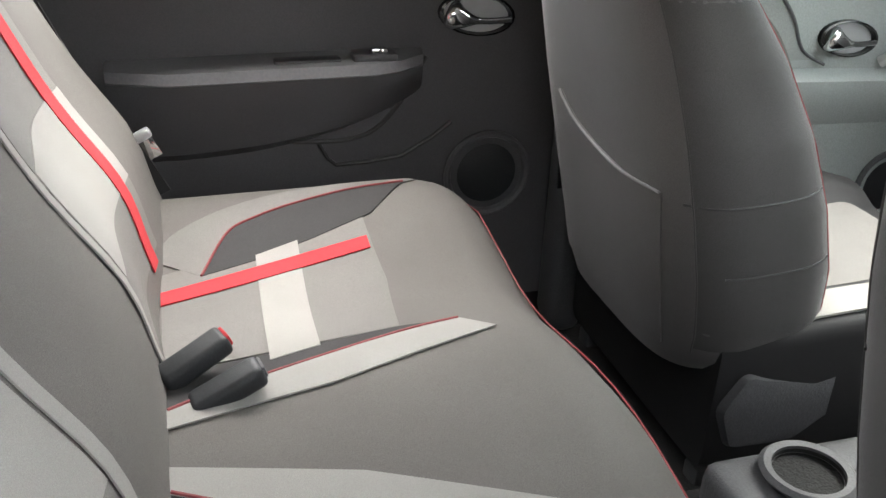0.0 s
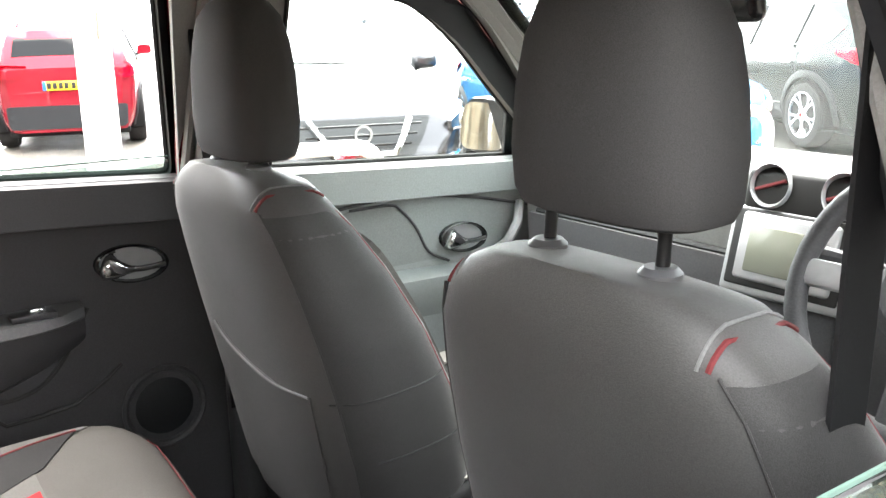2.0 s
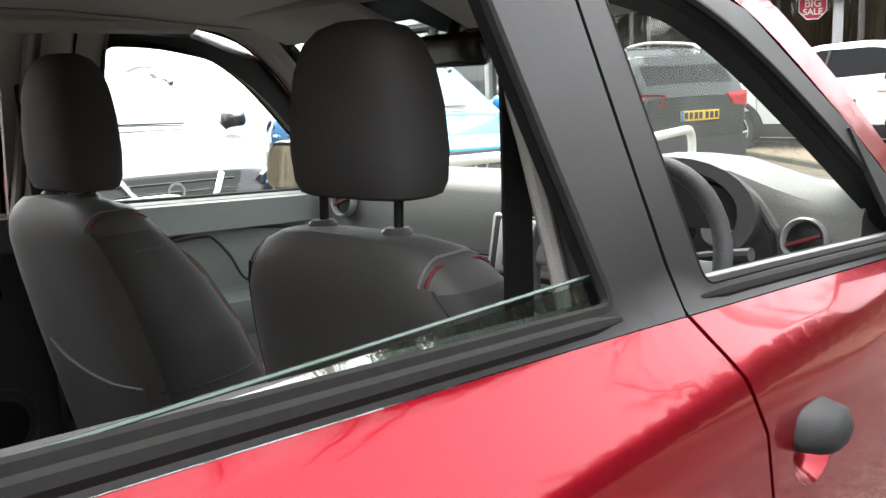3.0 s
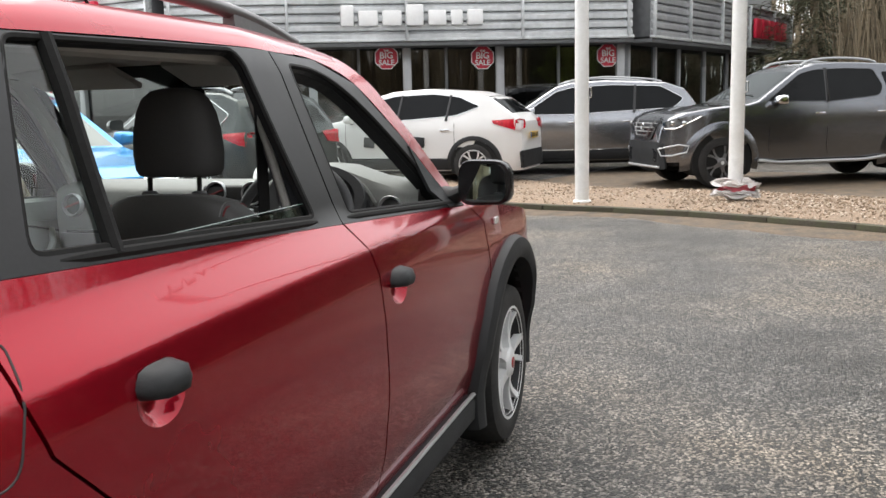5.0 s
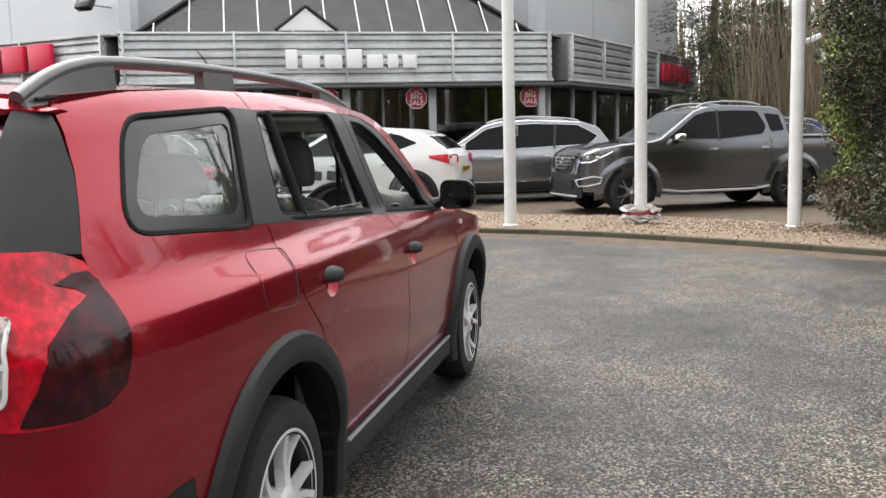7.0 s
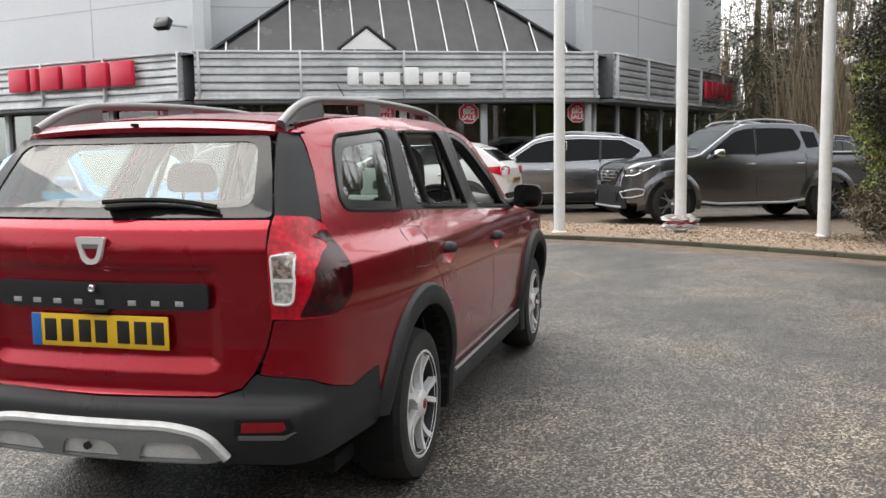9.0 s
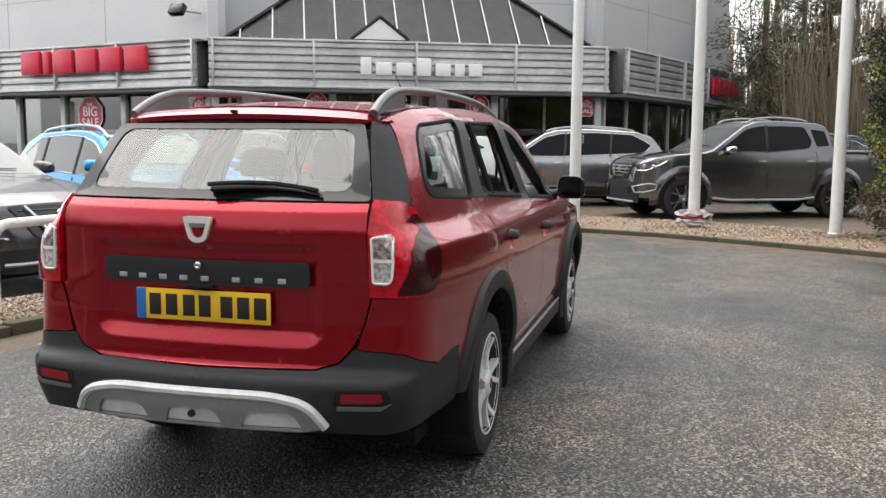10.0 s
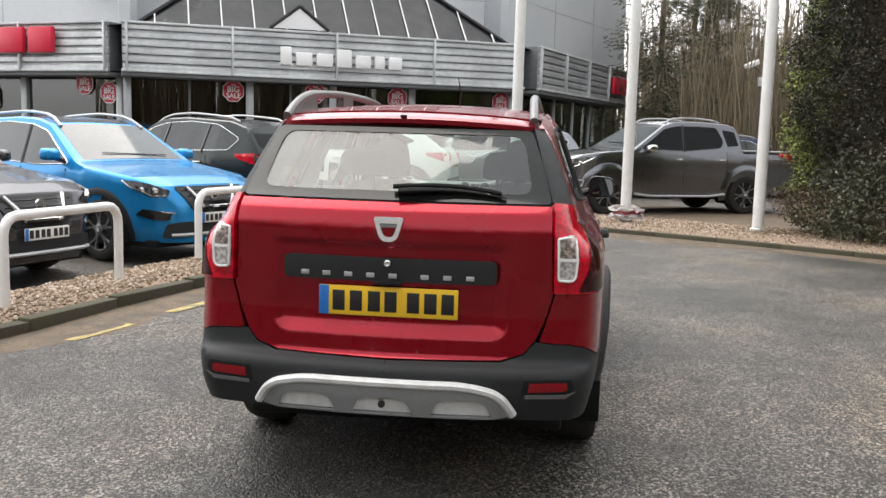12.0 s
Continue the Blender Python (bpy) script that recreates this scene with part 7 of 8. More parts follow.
for a in (0, 180, 270):
    m_ = ms @ pose(0, 0, 0, 0, 0, a) @ Matrix.Translation((0.12, 0, 0.0))
    part("spoke", rbox(0.13, 0.04, 0.02, 0.008, m_), M_SILVERPL if a != 270 else M_CARD, sw)
part("column_stalk", tube([(0.43, 0.50, 0.98), (0.53, 0.49, 1.0), (0.60, 0.48, 1.01)], [0.008, 0.008, 0.012], 8), M_CARD, car)
part("column_stalk", tube([(0.35, 0.50, 0.98), (0.26, 0.49, 0.995), (0.19, 0.48, 1.0)], [0.008, 0.008, 0.012], 8), M_CARD, car)
part("steering_column", tube([(0.392, 0.43, 0.98), (0.392, 0.68, 0.90)], 0.05, 10), M_CARD, car)


# ---- parked cars ----
M_CARGLASS = mat("dark car glass", (0.008, 0.009, 0.010), 0.03, var=0.1, scale=4, spec=0.14, rough_var=0.01)
M_CARGLASSM = mat("see-through car glass", (0.030, 0.034, 0.035), 0.04, var=0.5, scale=1.6, coat=0.3, spec=0.45, rough_var=0.02)
M_CARGLASSL = mat("pale car glass", (0.055, 0.065, 0.068), 0.04, var=0.3, scale=2.5, coat=0.3, spec=0.5, rough_var=0.02)


def paint(name, c, metal=0.35, coat=0.5):
    return mat(name, c, 0.24, metal, var=0.08, scale=700, spec=0.15, coat=coat, coat_rough=0.02, second_scale=1.2, second_amount=0.2, rough_var=0.04)


P_GREY = paint("dark grey metallic paint", (0.085, 0.085, 0.085), 0.6)
P_GUN = paint("gunmetal metallic paint", (0.160, 0.168, 0.186), 0.95, 0.9)
P_SILV = paint("silver grey metallic paint", (0.30, 0.31, 0.335), 0.92, 0.9)
P_WHITE = paint("white paint", (0.74, 0.74, 0.74), 0.0)
P_BLUE = paint("bright blue metallic paint", (0.018, 0.25, 0.58), 0.35)
P_NAVY = paint("navy blue paint", (0.010, 0.022, 0.075), 0.35)
P_DARK = paint("dark green-grey paint", (0.030, 0.036, 0.036), 0.4)
P_REDV = paint("deep red paint", (0.28, 0.012, 0.025), 0.35)
P_BLACKV = paint("black paint", (0.014, 0.014, 0.016), 0.2)
P_QGREY = paint("steel grey metallic paint", (0.092, 0.089, 0.096), 0.8)

SHAPES = {
    "suv": dict(wb=1.325, L0=-2.16, L1=2.23, belt=1.00,
                top=[(-2.16, 0.72), (-2.14, 1.0), (-2.05, 1.12), (-1.78, 1.45), (-1.45, 1.545), (-0.5, 1.59), (-0.08, 1.572), (0.18, 1.51), (0.88, 1.09), (1.06, 1.05), (1.85, 0.95), (2.08, 0.86), (2.19, 0.72), (2.23, 0.55)],
                wid=[(-2.16, 0.66), (-2.0, 0.80), (-1.3, 0.895), (0, 0.905), (1.3, 0.895), (1.8, 0.84), (2.08, 0.72), (2.19, 0.60), (2.23, 0.5)],
                dlo=[(0.76, 1.055), (0.18, 1.42), (-0.12, 1.49), (-0.65, 1.52), (-1.25, 1.48), (-1.72, 1.27), (-1.55, 1.09), (0.2, 1.03)],
                posts=(-0.12, -1.02), ws=(0.20, 0.86), rg=(-2.03, -1.74), wheel=0.345),
    "coupe": dict(wb=1.32, L0=-2.08, L1=2.12, belt=1.02,
                  top=[(-2.08, 0.75), (-2.06, 1.02), (-1.95, 1.14), (-1.55, 1.43), (-1.2, 1.53), (-0.4, 1.59), (0.15, 1.56), (0.42, 1.49), (1.08, 1.09), (1.25, 1.06), (1.75, 0.99), (1.98, 0.88), (2.09, 0.72), (2.12, 0.55)],
                  wid=[(-2.08, 0.66), (-1.9, 0.80), (-1.3, 0.90), (0, 0.885), (1.3, 0.90), (1.75, 0.84), (1.98, 0.72), (2.12, 0.5)],
                  dlo=[(0.98, 1.07), (0.40, 1.41), (0.1, 1.48), (-0.6, 1.50), (-1.05, 1.44), (-1.42, 1.28), (-1.0, 1.14), (0.2, 1.06)],
                  posts=(0.02, -0.85), ws=(0.44, 1.06), rg=(-1.92, -1.52), wheel=0.345),
    "big": dict(wb=1.355, L0=-2.28, L1=2.30, belt=1.06,
                top=[(-2.28, 0.78), (-2.26, 1.05), (-2.18, 1.20), (-1.95, 1.52), (-1.6, 1.64), (-0.5, 1.70), (0.15, 1.67), (0.42, 1.60), (1.15, 1.14), (1.35, 1.10), (1.92, 1.02), (2.15, 0.92), (2.26, 0.75), (2.30, 0.55)],
                wid=[(-2.28, 0.70), (-2.1, 0.83), (-1.3, 0.91), (0, 0.915), (1.3, 0.905), (1.85, 0.85), (2.15, 0.72), (2.30, 0.5)],
                dlo=[(1.05, 1.10), (0.42, 1.51), (0.1, 1.58), (-0.6, 1.61), (-1.5, 1.57), (-1.92, 1.34), (-1.72, 1.17), (0.2, 1.09)],
                posts=(0.02, -0.98), ws=(0.44, 1.12), rg=(-2.16, -1.92), wheel=0.36),
    "pickup": dict(wb=1.575, L0=-2.80, L1=2.45, belt=1.18,
                   top=[(-2.80, 0.95), (-2.78, 1.22), (-1.50, 1.23), (-1.475, 1.28), (-1.44, 1.64), (-1.38, 1.735), (-1.22, 1.785), (-0.75, 1.81), (-0.35, 1.82), (0.02, 1.805), (0.28, 1.73), (1.00, 1.275), (1.16, 1.235), (1.70, 1.195), (2.10, 1.13), (2.30, 1.05), (2.40, 0.93), (2.44, 0.60)],
                   wid=[(-2.80, 0.84), (-2.7, 0.89), (-1.5, 0.905), (0, 0.905), (1.5, 0.92), (1.9, 0.90), (2.2, 0.80), (2.36, 0.68), (2.44, 0.58)],
                   dlo=[(0.86, 1.26), (0.28, 1.645), (0.02, 1.705), (-0.50, 1.715), (-0.93, 1.70), (-1.05, 1.44), (-0.97, 1.31), (-0.2, 1.245)],
                   posts=(-0.10,), ws=(0.36, 0.96), rg=None, wheel=0.385),
}


WM_DARK = []
for n, me in WM:
    me = me.copy()
    if n in ("spokes", "hub_cap", "centre_cap", "rim_lip"):
        me.materials[0] = {"spokes": M_RIMBLACK, "hub_cap": M_RIMBLACK, "centre_cap": M_RIM}.get(n, M_RIMDARK)
    WM_DARK.append((n, me))


def parked(name, label, kind, x, y, rz, colour, z=0.0, rails=True, group="parked cars", cladding=True, trim=M_CHROME):
    sh = SHAPES[kind]
    ob = thing(name, x, y, z, rz, label, "car" if kind != "pickup" else "pickup truck", group)
    tx, ty = [p[0] for p in sh["top"]], [p[1] for p in sh["top"]]
    wx, wy = [p[0] for p in sh["wid"]], [p[1] for p in sh["wid"]]
    H = lambda v: interp(v, tx, ty)
    bz = sh["belt"]
    SILL = 0.40 if kind == "pickup" else 0.24
    GAP = 0.085 if kind == "pickup" else 0.05

    def X(v, zz):
        w = interp(v, wx, wy)
        if zz > bz:
            return w - 0.03 - (zz - bz) * 0.40
        t = (zz - 0.62) / 0.40
        return w - 0.012 * t * t - 0.085 * max(0.0, bz - 0.14 - zz) - 0.05 * max(0.0, zz - bz + 0.14) - (0.06 * max(0.0, 0.38 - zz) / 0.16)

    ys = sorted(set([round(v, 3) for v in np.linspace(sh["L0"], sh["L1"], 44)] + [p[0] for p in sh["top"]]))
    loops = []
    for v in ys:
        h = H(v)
        zz = [SILL + (h - 0.05 - SILL) * k / 9 for k in range(10)]
        half = [(X(v, q), v, q) for q in zz]
        xe = half[-1][0]
        half += [(xe - 0.012, v, h - 0.025), (xe - 0.04, v, h - 0.006), (xe * 0.6, v, h + 0.004), (xe * 0.25, v, h + 0.010)]
        loops.append(half + [(-a, b, c) for a, b, c in reversed(half)])
    part("body", loft(loops), colour, ob, sharp=30)
    sides = (1, -1)
    f = {s: (lambda u, v, s=s: (s * X(u, v), u, v)) for s in sides}
    R = sh["wheel"]
    FL = 0.045 if kind == "pickup" else 0.016
    for s in sides:
        g = part("side_window", sheet([dense(rounded(sh["dlo"], 0.06, 3), 0.06)], f[s], 0.15, 0.006, 0.006, flip=(s < 0)), M_CARGLASSM if kind == "suv" else M_CARGLASS, ob)
        ring = [Vector(f[s](u, v)) + Vector((s * 0.006, 0, 0)) for u, v in dense(rounded(sh["dlo"], 0.06, 3), 0.06)]
        part("window_trim", tube(ring, 0.0065, 5, closed=True), M_GLOSSBLACK if kind == "pickup" else trim, g)
        for pv in sh["posts"]:
            pts = [Vector(f[s](pv - 0.05 * k, bz + 0.04 + k * (H(pv) - 0.12 - bz))) + Vector((s * 0.008, 0, 0)) for k in (0, 0.5, 1)]
            part("window_post", tube(pts, 0.026, 6, flat=0.5), M_GLOSSBLACK, g)
        # shut lines and handles
        for pv in (sh["dlo"][0][0] - 0.02, sh["posts"][0], sh["posts"][0] - 1.02):
            if pv > sh["L0"] + 0.9:
                pts = [Vector(f[s](pv - (0.05 if q < 0.6 else 0), q)) + Vector((s * 0.001, 0, 0)) for q in (0.36, 0.6, 0.8, bz)]
                part("shut_line", tube(pts, 0.005, 4), M_INK, ob)
        for pv in (sh["posts"][0] + 0.14, sh["posts"][0] - 0.86):
            part("door_handle", rbox(0.03, 0.17, 0.028, 0.01, Matrix.Translation((s * (X(pv, bz - 0.11) + 0.012), pv, bz - 0.11))), trim, ob)
        mv = sh["dlo"][0][0] - 0.14
        mz = bz + (0.15 if kind == "suv" else 0.085)
        part("door_mirror", loft([[(s * (X(mv, bz) + 0.10 + a), mv + d, mz + b) for a, b in rounded([(-0.11 * k, -0.07 * k), (0.11 * k, -0.06 * k), (0.10 * k, 0.08 * k), (-0.10 * k, 0.08 * k)], 0.05 * k, 3)] for d, k in ((-0.06, 0.95), (-0.02, 1.0), (0.06, 0.8), (0.09, 0.4))]), trim if kind == "pickup" else colour, ob)
        part("mirror_stalk", tube([(s * (X(mv, bz) - 0.03), mv, mz - 0.065), (s * (X(mv, bz) + 0.06), mv, mz - 0.035)], 0.03, 6), M_GLOSSBLACK, ob)
        for wv in (sh["wb"], -sh["wb"]):
            ring, disc = [], []
            for k in range(21):
                a = radians(-12 + 204 * k / 20)
                row = []
                for r, o in ((R + GAP - 0.005, -0.04), (R + GAP, FL), (R + GAP + 0.05, FL), (R + GAP + (0.075 if kind != "pickup" else 0.13), 0.001)):
                    yy, zz = wv + r * math.cos(a), R + r * math.sin(a)
                    row.append((s * (X(yy, min(max(zz, 0.3), bz)) + o), yy, max(zz, 0.24)))
                ring.append(row)
            part("arch_trim", loft(ring, cap=False, closed=False), M_BLACKPL if cladding else colour, ob)
            xw = X(wv, 0.60) + 0.004
            part("wheel_well", loft([[(s * (xx), wv + (R + GAP) * math.cos(radians(18 * k)), max(0.2, R + (R + GAP) * math.sin(radians(18 * k)))) for k in range(20)] for xx in (xw - 0.35, xw)]), M_RUBBER, ob)
            set_wheel(ob, s * (xw + 0.012), wv, R, s, R / TYRE_R, 30 * wv, WM_DARK if kind == "pickup" or colour == P_BLUE else None)
        if cladding:
            pts = [[(s * (X(v, 0.42) + 0.004), v, 0.44), (s * (X(v, 0.40) + 0.018), v, 0.40), (s * (X(v, 0.30) + 0.012), v, 0.27), (s * (X(v, 0.26) - 0.05), v, 0.23)] for v in np.linspace(-sh["wb"] + R + 0.1, sh["wb"] - R - 0.1, 8)]
            part("sill_cladding", loft(pts), M_BLACKPL, ob)
            part("sill_strip", tube([(s * (X(v, 0.44) + 0.008), v, 0.445) for v in np.linspace(-sh["wb"] + R + 0.1, sh["wb"] - R - 0.1, 8)], 0.010, 5), trim, ob)
        if rails:
            a, b = (0.25, -1.55) if kind != "pickup" else (0.18, -1.08)
            v0 = [(s * (X(v, H(v)) - 0.10), v, H(v) + 0.012 + 0.05 * math.sin(math.pi * t) ** 0.4) for t, v in [(t, a + (b - a) * t) for t in np.linspace(0, 1, 12)]]
            part("roof_rail", tube(v0, 0.020, 6), M_SILVERPL, ob)
        if kind == "pickup":
            part("side_step", tube([(s * (X(v, 0.45) + 0.06), v, 0.36 if abs(v) < 1.0 else 0.40) for v in np.linspace(-1.05, 1.02, 7)], 0.026, 8), M_SILVERPL, ob, "chrome side step")
    # glass fore and aft
    def top_skin(u, v):
        return (u, v, H(v) + 0.010 - 0.012 * (abs(u) / 0.6) ** 2)
    a, b = sh["ws"]
    loop = [(-(X(b, H(b)) - 0.10), b), (X(b, H(b)) - 0.10, b), (X(a, H(a)) - 0.07, a), (-(X(a, H(a)) - 0.07), a)]
    part("windscreen", sheet([dense(loop, 0.1)], top_skin, 0.15, 0.004, 0.004), M_CARGLASSL, ob)
    if kind == "suv":
        part("roof_panel", sheet([dense(rounded([(-0.50, -1.45), (0.50, -1.45), (0.52, 0.12), (-0.52, 0.12)], 0.06, 3), 0.1)], top_skin, 0.15, 0.004, 0.003), M_GLOSSBLACK, ob, "black roof panel")
    part("wiper", tube([Vector(top_skin(u, b - 0.05 - 0.04 * k)) + Vector((0, 0, 0.02)) for k, u in enumerate(np.linspace(-0.5, 0.4, 2))], 0.006, 4), M_INK, ob)
    if sh["rg"]:
        a, b = sh["rg"]
        loop = [(-(X(a, H(a)) - 0.10), a), (X(a, H(a)) - 0.10, a), (X(b, H(b)) - 0.08, b), (-(X(b, H(b)) - 0.08), b)]
        part("rear_screen", sheet([dense(loop, 0.1)], top_skin, 0.15, 0.004, 0.004), M_CARGLASS, ob)
    else:
        part("bed_cover", span(-0.80, 0.80, -2.72, -1.48, 1.235, 1.275, 0.02), M_BLACKPL, ob, "black load bed cover")
        for s in sides:
            part("quarter_glass", sheet([dense(rounded([(-1.07, 1.66), (-1.35, 1.63), (-1.40, 1.36), (-1.14, 1.34)], 0.03, 3), 0.05)], f[s], 0.1, 0.006, 0.006, flip=(s < 0)), M_CARGLASS, ob)
            part("bed_gap", tube([Vector(f[s](-1.10, q)) + Vector((s * 0.002, 0, 0)) for q in (0.45, 0.7, 1.0, 1.24)], 0.009, 4), M_INK, ob)
            part("bed_rail", tube([Vector(f[s](v, 1.22)) + Vector((s * -0.02, 0, 0.04)) for v in (-1.46, -1.8, -2.2, -2.74)], 0.022, 6), M_SILVERPL, ob)
        part("rear_side_glass", span(-0.66, 0.66, -1.42, -1.39, 1.34, 1.58, 0.01), M_CARGLASS, ob)
    # nose
    F = sh["L1"]
    fy_ = [p for p in sh["top"] if p[0] > sh["ws"][1]]
    fw_ = [p for p in sh["wid"] if p[0] > sh["wb"]]

    def fm(u, v):
        """The nose at offset u and height v."""
        a_ = interp(v, [p[1] for p in reversed(fy_)], [p[0] for p in reversed(fy_)])
        b_ = interp(abs(u) + 0.012, [p[1] for p in reversed(fw_)], [p[0] for p in reversed(fw_)])
        return (u, min(a_, b_) - 0.02 * (abs(u) / 0.6) ** 2, v)
    N0 = 0.86 if kind != "pickup" else 1.02
    gr = rounded([(-0.50, N0 - 0.02), (0.50, N0 - 0.02), (0.30, N0 - 0.30), (-0.30, N0 - 0.30)], 0.04, 3)
    part("grille", sheet([dense(gr, 0.05)], fm, 0.06, 0.05, 0.022, flip=True), M_GLOSSBLACK, ob, "black grille with chrome bars")
    vpts = [(-0.34, N0 - 0.01), (-0.20, N0 - 0.23), (0.20, N0 - 0.23), (0.34, N0 - 0.01)]
    part("grille_chrome", tube([Vector(fm(u, v)) + Vector((0, 0.045, 0)) for u, v in dense(vpts, 0.06, closed=False)], 0.022 if kind != "pickup" else 0.012, 6), M_CHROME if kind != "pickup" else M_RIMBLACK, ob)
    for k in range(3):
        part("grille_bar", tube([Vector(fm(u, N0 - 0.05 - 0.06 * k)) + Vector((0, 0.028, 0)) for u in np.linspace(-0.42 + 0.05 * k, 0.42 - 0.05 * k, 7)], 0.008, 5), M_SILVERPL if kind == "pickup" else M_RIMDARK, ob)
    part("badge", lathe([(0.045, 0.0), (0.06, 0.0), (0.06, 0.014), (0.045, 0.014)], 20, Matrix.Translation(Vector(fm(0, N0 - 0.10)) + Vector((0, 0.045, 0))) @ pose(0, 0, 0, -90)), M_CHROME, ob)
    LZ = 0.47 if kind != "pickup" else 0.70
    low_ = rounded([(-0.62, LZ - 0.02), (-0.50, LZ), (0.50, LZ), (0.62, LZ - 0.02), (0.66, 0.30), (-0.66, 0.30)], 0.03, 3)
    part("lower_bumper", sheet([dense(low_, 0.06)], fm, 0.08, 0.06, 0.020, flip=True), M_BLACKPL, ob)
    part("bumper_blade", tube([Vector(fm(u, 0.33)) + Vector((0, 0.03, 0)) for u in np.linspace(-0.6, 0.6, 13)], 0.020, 6), M_SILVERPL, ob)
    for s in sides:
        E = sh["wid"][-1][0]
        low = -0.14 if kind == "pickup" else -0.115
        hl = [(E - 0.07, N0 + low), (E - 0.05, N0 - 0.04), (E - 0.15, N0 + 0.01), (E - 0.32, N0 + 0.045), (E - 0.56, N0 + (0.075 if kind == "pickup" else 0.055)), (E - 0.42, N0 - 0.03), (E - 0.20, N0 + low)]
        h = part("headlight", sheet([dense(rounded(hl, 0.02, 2), 0.04)], f[s], 0.05, 0.03, 0.012, flip=(s < 0)), M_HEADLAMP, ob, "clear headlight")
        strip_ = [(E - 0.07, N0 + low + 0.015), (E - 0.20, N0 + low + 0.015), (E - 0.42, N0 - 0.015), (E - 0.54, N0 + 0.05)]
        part("light_strip", tube([Vector(f[s](u, v)) + Vector((s * 0.014, 0.006, 0)) for u, v in dense(strip_, 0.05, closed=False)], 0.008, 5), M_CHROME, h)
        for u_ in (0.16, 0.30):
            part("lamp_lens", lathe([(0.0, 0.022), (0.030, 0.014), (0.038, 0.0)], 14, Matrix.Translation(Vector(f[s](E - u_, N0 - 0.045)) + Vector((s * 0.006, 0.004, 0))) @ pose(0, 0, 0, 0, 90 * s, 0) @ pose(0, 0, 0, -35 * s * s)), M_CHROME, h)
        part("fog_surround", sheet([dense([(s * a, b) for a, b in ((0.58, 0.57), (0.76, 0.61), (0.79, 0.55), (0.72, 0.50), (0.60, 0.49))], 0.05)], fm, 0.06, 0.03, 0.028, flip=(s > 0)), M_GLOSSBLACK, ob)
        ft = ((0.56, 0.57), (0.66, 0.585), (0.75, 0.585)) if kind != "pickup" else ((0.58, 0.60), (0.78, 0.66), (0.83, 0.64), (0.82, 0.55), (0.72, 0.50), (0.62, 0.50), (0.58, 0.60))
        part("fog_trim", tube([Vector(fm(s * a, b)) + Vector((0, 0.03, 0)) for a, b in ft], 0.012, 5), M_CHROME if kind != "pickup" else M_SILVERPL, ob)
        # rear lamps
        yr = sh["L0"]
        rl_ = [(s * a, b) for a, b in ((0.42, bz + 0.02), (0.72, bz + 0.04), (0.74, bz - 0.13), (0.50, bz - 0.10))]
        rw_ = [p for p in sh["wid"] if p[0] < -sh["wb"]]
        fr_ = lambda u, v: (u, max(interp(abs(u), [p[1] for p in rw_], [p[0] for p in rw_]), interp(v, [p[1] for p in sh["top"][:4]], [p[0] for p in sh["top"][:4]])), v)
        part("rear_lamp", sheet([dense(rl_, 0.05)], fr_, 0.06, 0.05, 0.020, flip=(s < 0)), M_LAMPRED, ob, "red rear lamp")
        part("rear_lamp_side", sheet([dense([(yr + 0.10, bz - 0.12), (yr + 0.42, bz - 0.02), (yr + 0.46, bz + 0.03), (yr + 0.12, bz + 0.05)], 0.05)], f[s], 0.06, 0.01, 0.012, flip=(s < 0)), M_LAMPRED, ob)
    rp = rounded([(-0.68, 0.56), (0.68, 0.56), (0.66, 0.28), (-0.66, 0.28)], 0.04, 3)
    part("rear_lower_bumper", sheet([dense(rp, 0.06)], fr_, 0.08, 0.05, 0.022), M_BLACKPL, ob)
    for which, yy, m_, d in (("front", fm(0, 0.51)[1] + 0.06, M_PLATE_W, 1), ("rear", sh["L0"] - 0.04, M_PLATE_Y, -1)):
        if kind == "pickup" and d > 0:
            continue
        zz = 0.51 if d > 0 else 0.80
        p_ = part("number_plate", rbox(0.52, 0.010, 0.111, 0.006, Matrix.Translation((0, yy, zz))), m_, ob, "number plate with plain bars")
        part("plate_band", rbox(0.04, 0.004, 0.108, 0.001, Matrix.Translation((0.238 * d, yy + d * 0.005, zz))), M_PLATE_B, p_)
        for cx in (-0.185, -0.120, -0.052, 0.010, 0.094, 0.158, 0.222):
            part("plate_bar", rbox(0.046, 0.004, 0.074, 0.002, Matrix.Translation((-d * cx, yy + d * 0.005, zz))), M_INK, p_)
    part("underside", span(-0.7, 0.7, sh["L0"] + 0.15, sh["L1"] - 0.2, SILL - 0.06, SILL + 0.02, 0.02), M_RUBBER, ob)
    return ob


def heading(fx, fy):
    return math.degrees(math.atan2(-fx, fy))


parked("pickup_truck", "gunmetal grey double-cab pickup with chrome side steps", "pickup", 2.6, 13.4, heading(-0.891, -0.454), P_GUN, cladding=False)
parked("suv", "silver grey seven-seat sport utility car with roof rails", "big", -1.15, 15.6, heading(-0.96, -0.27), P_SILV)
crossover_ob = parked("crossover", "white compact crossover with dark lettering blocks on its door", "coupe", -3.55, 13.2, heading(-1.0, 0.05), P_WHITE, rails=False)
for k in range(4):
    part("door_block", rbox(0.006, 0.20, 0.17, 0.01, Matrix.Translation((0.893, 0.52 - 0.30 * k, 0.72)) @ pose(0, 0, 0, 6)), M_BLACKPL, crossover_ob)
    part("door_block", rbox(0.006, 0.20, 0.17, 0.01, Matrix.Translation((-0.893, 0.52 - 0.30 * k, 0.72)) @ pose(0, 0, 0, 6)), M_BLACKPL, crossover_ob)
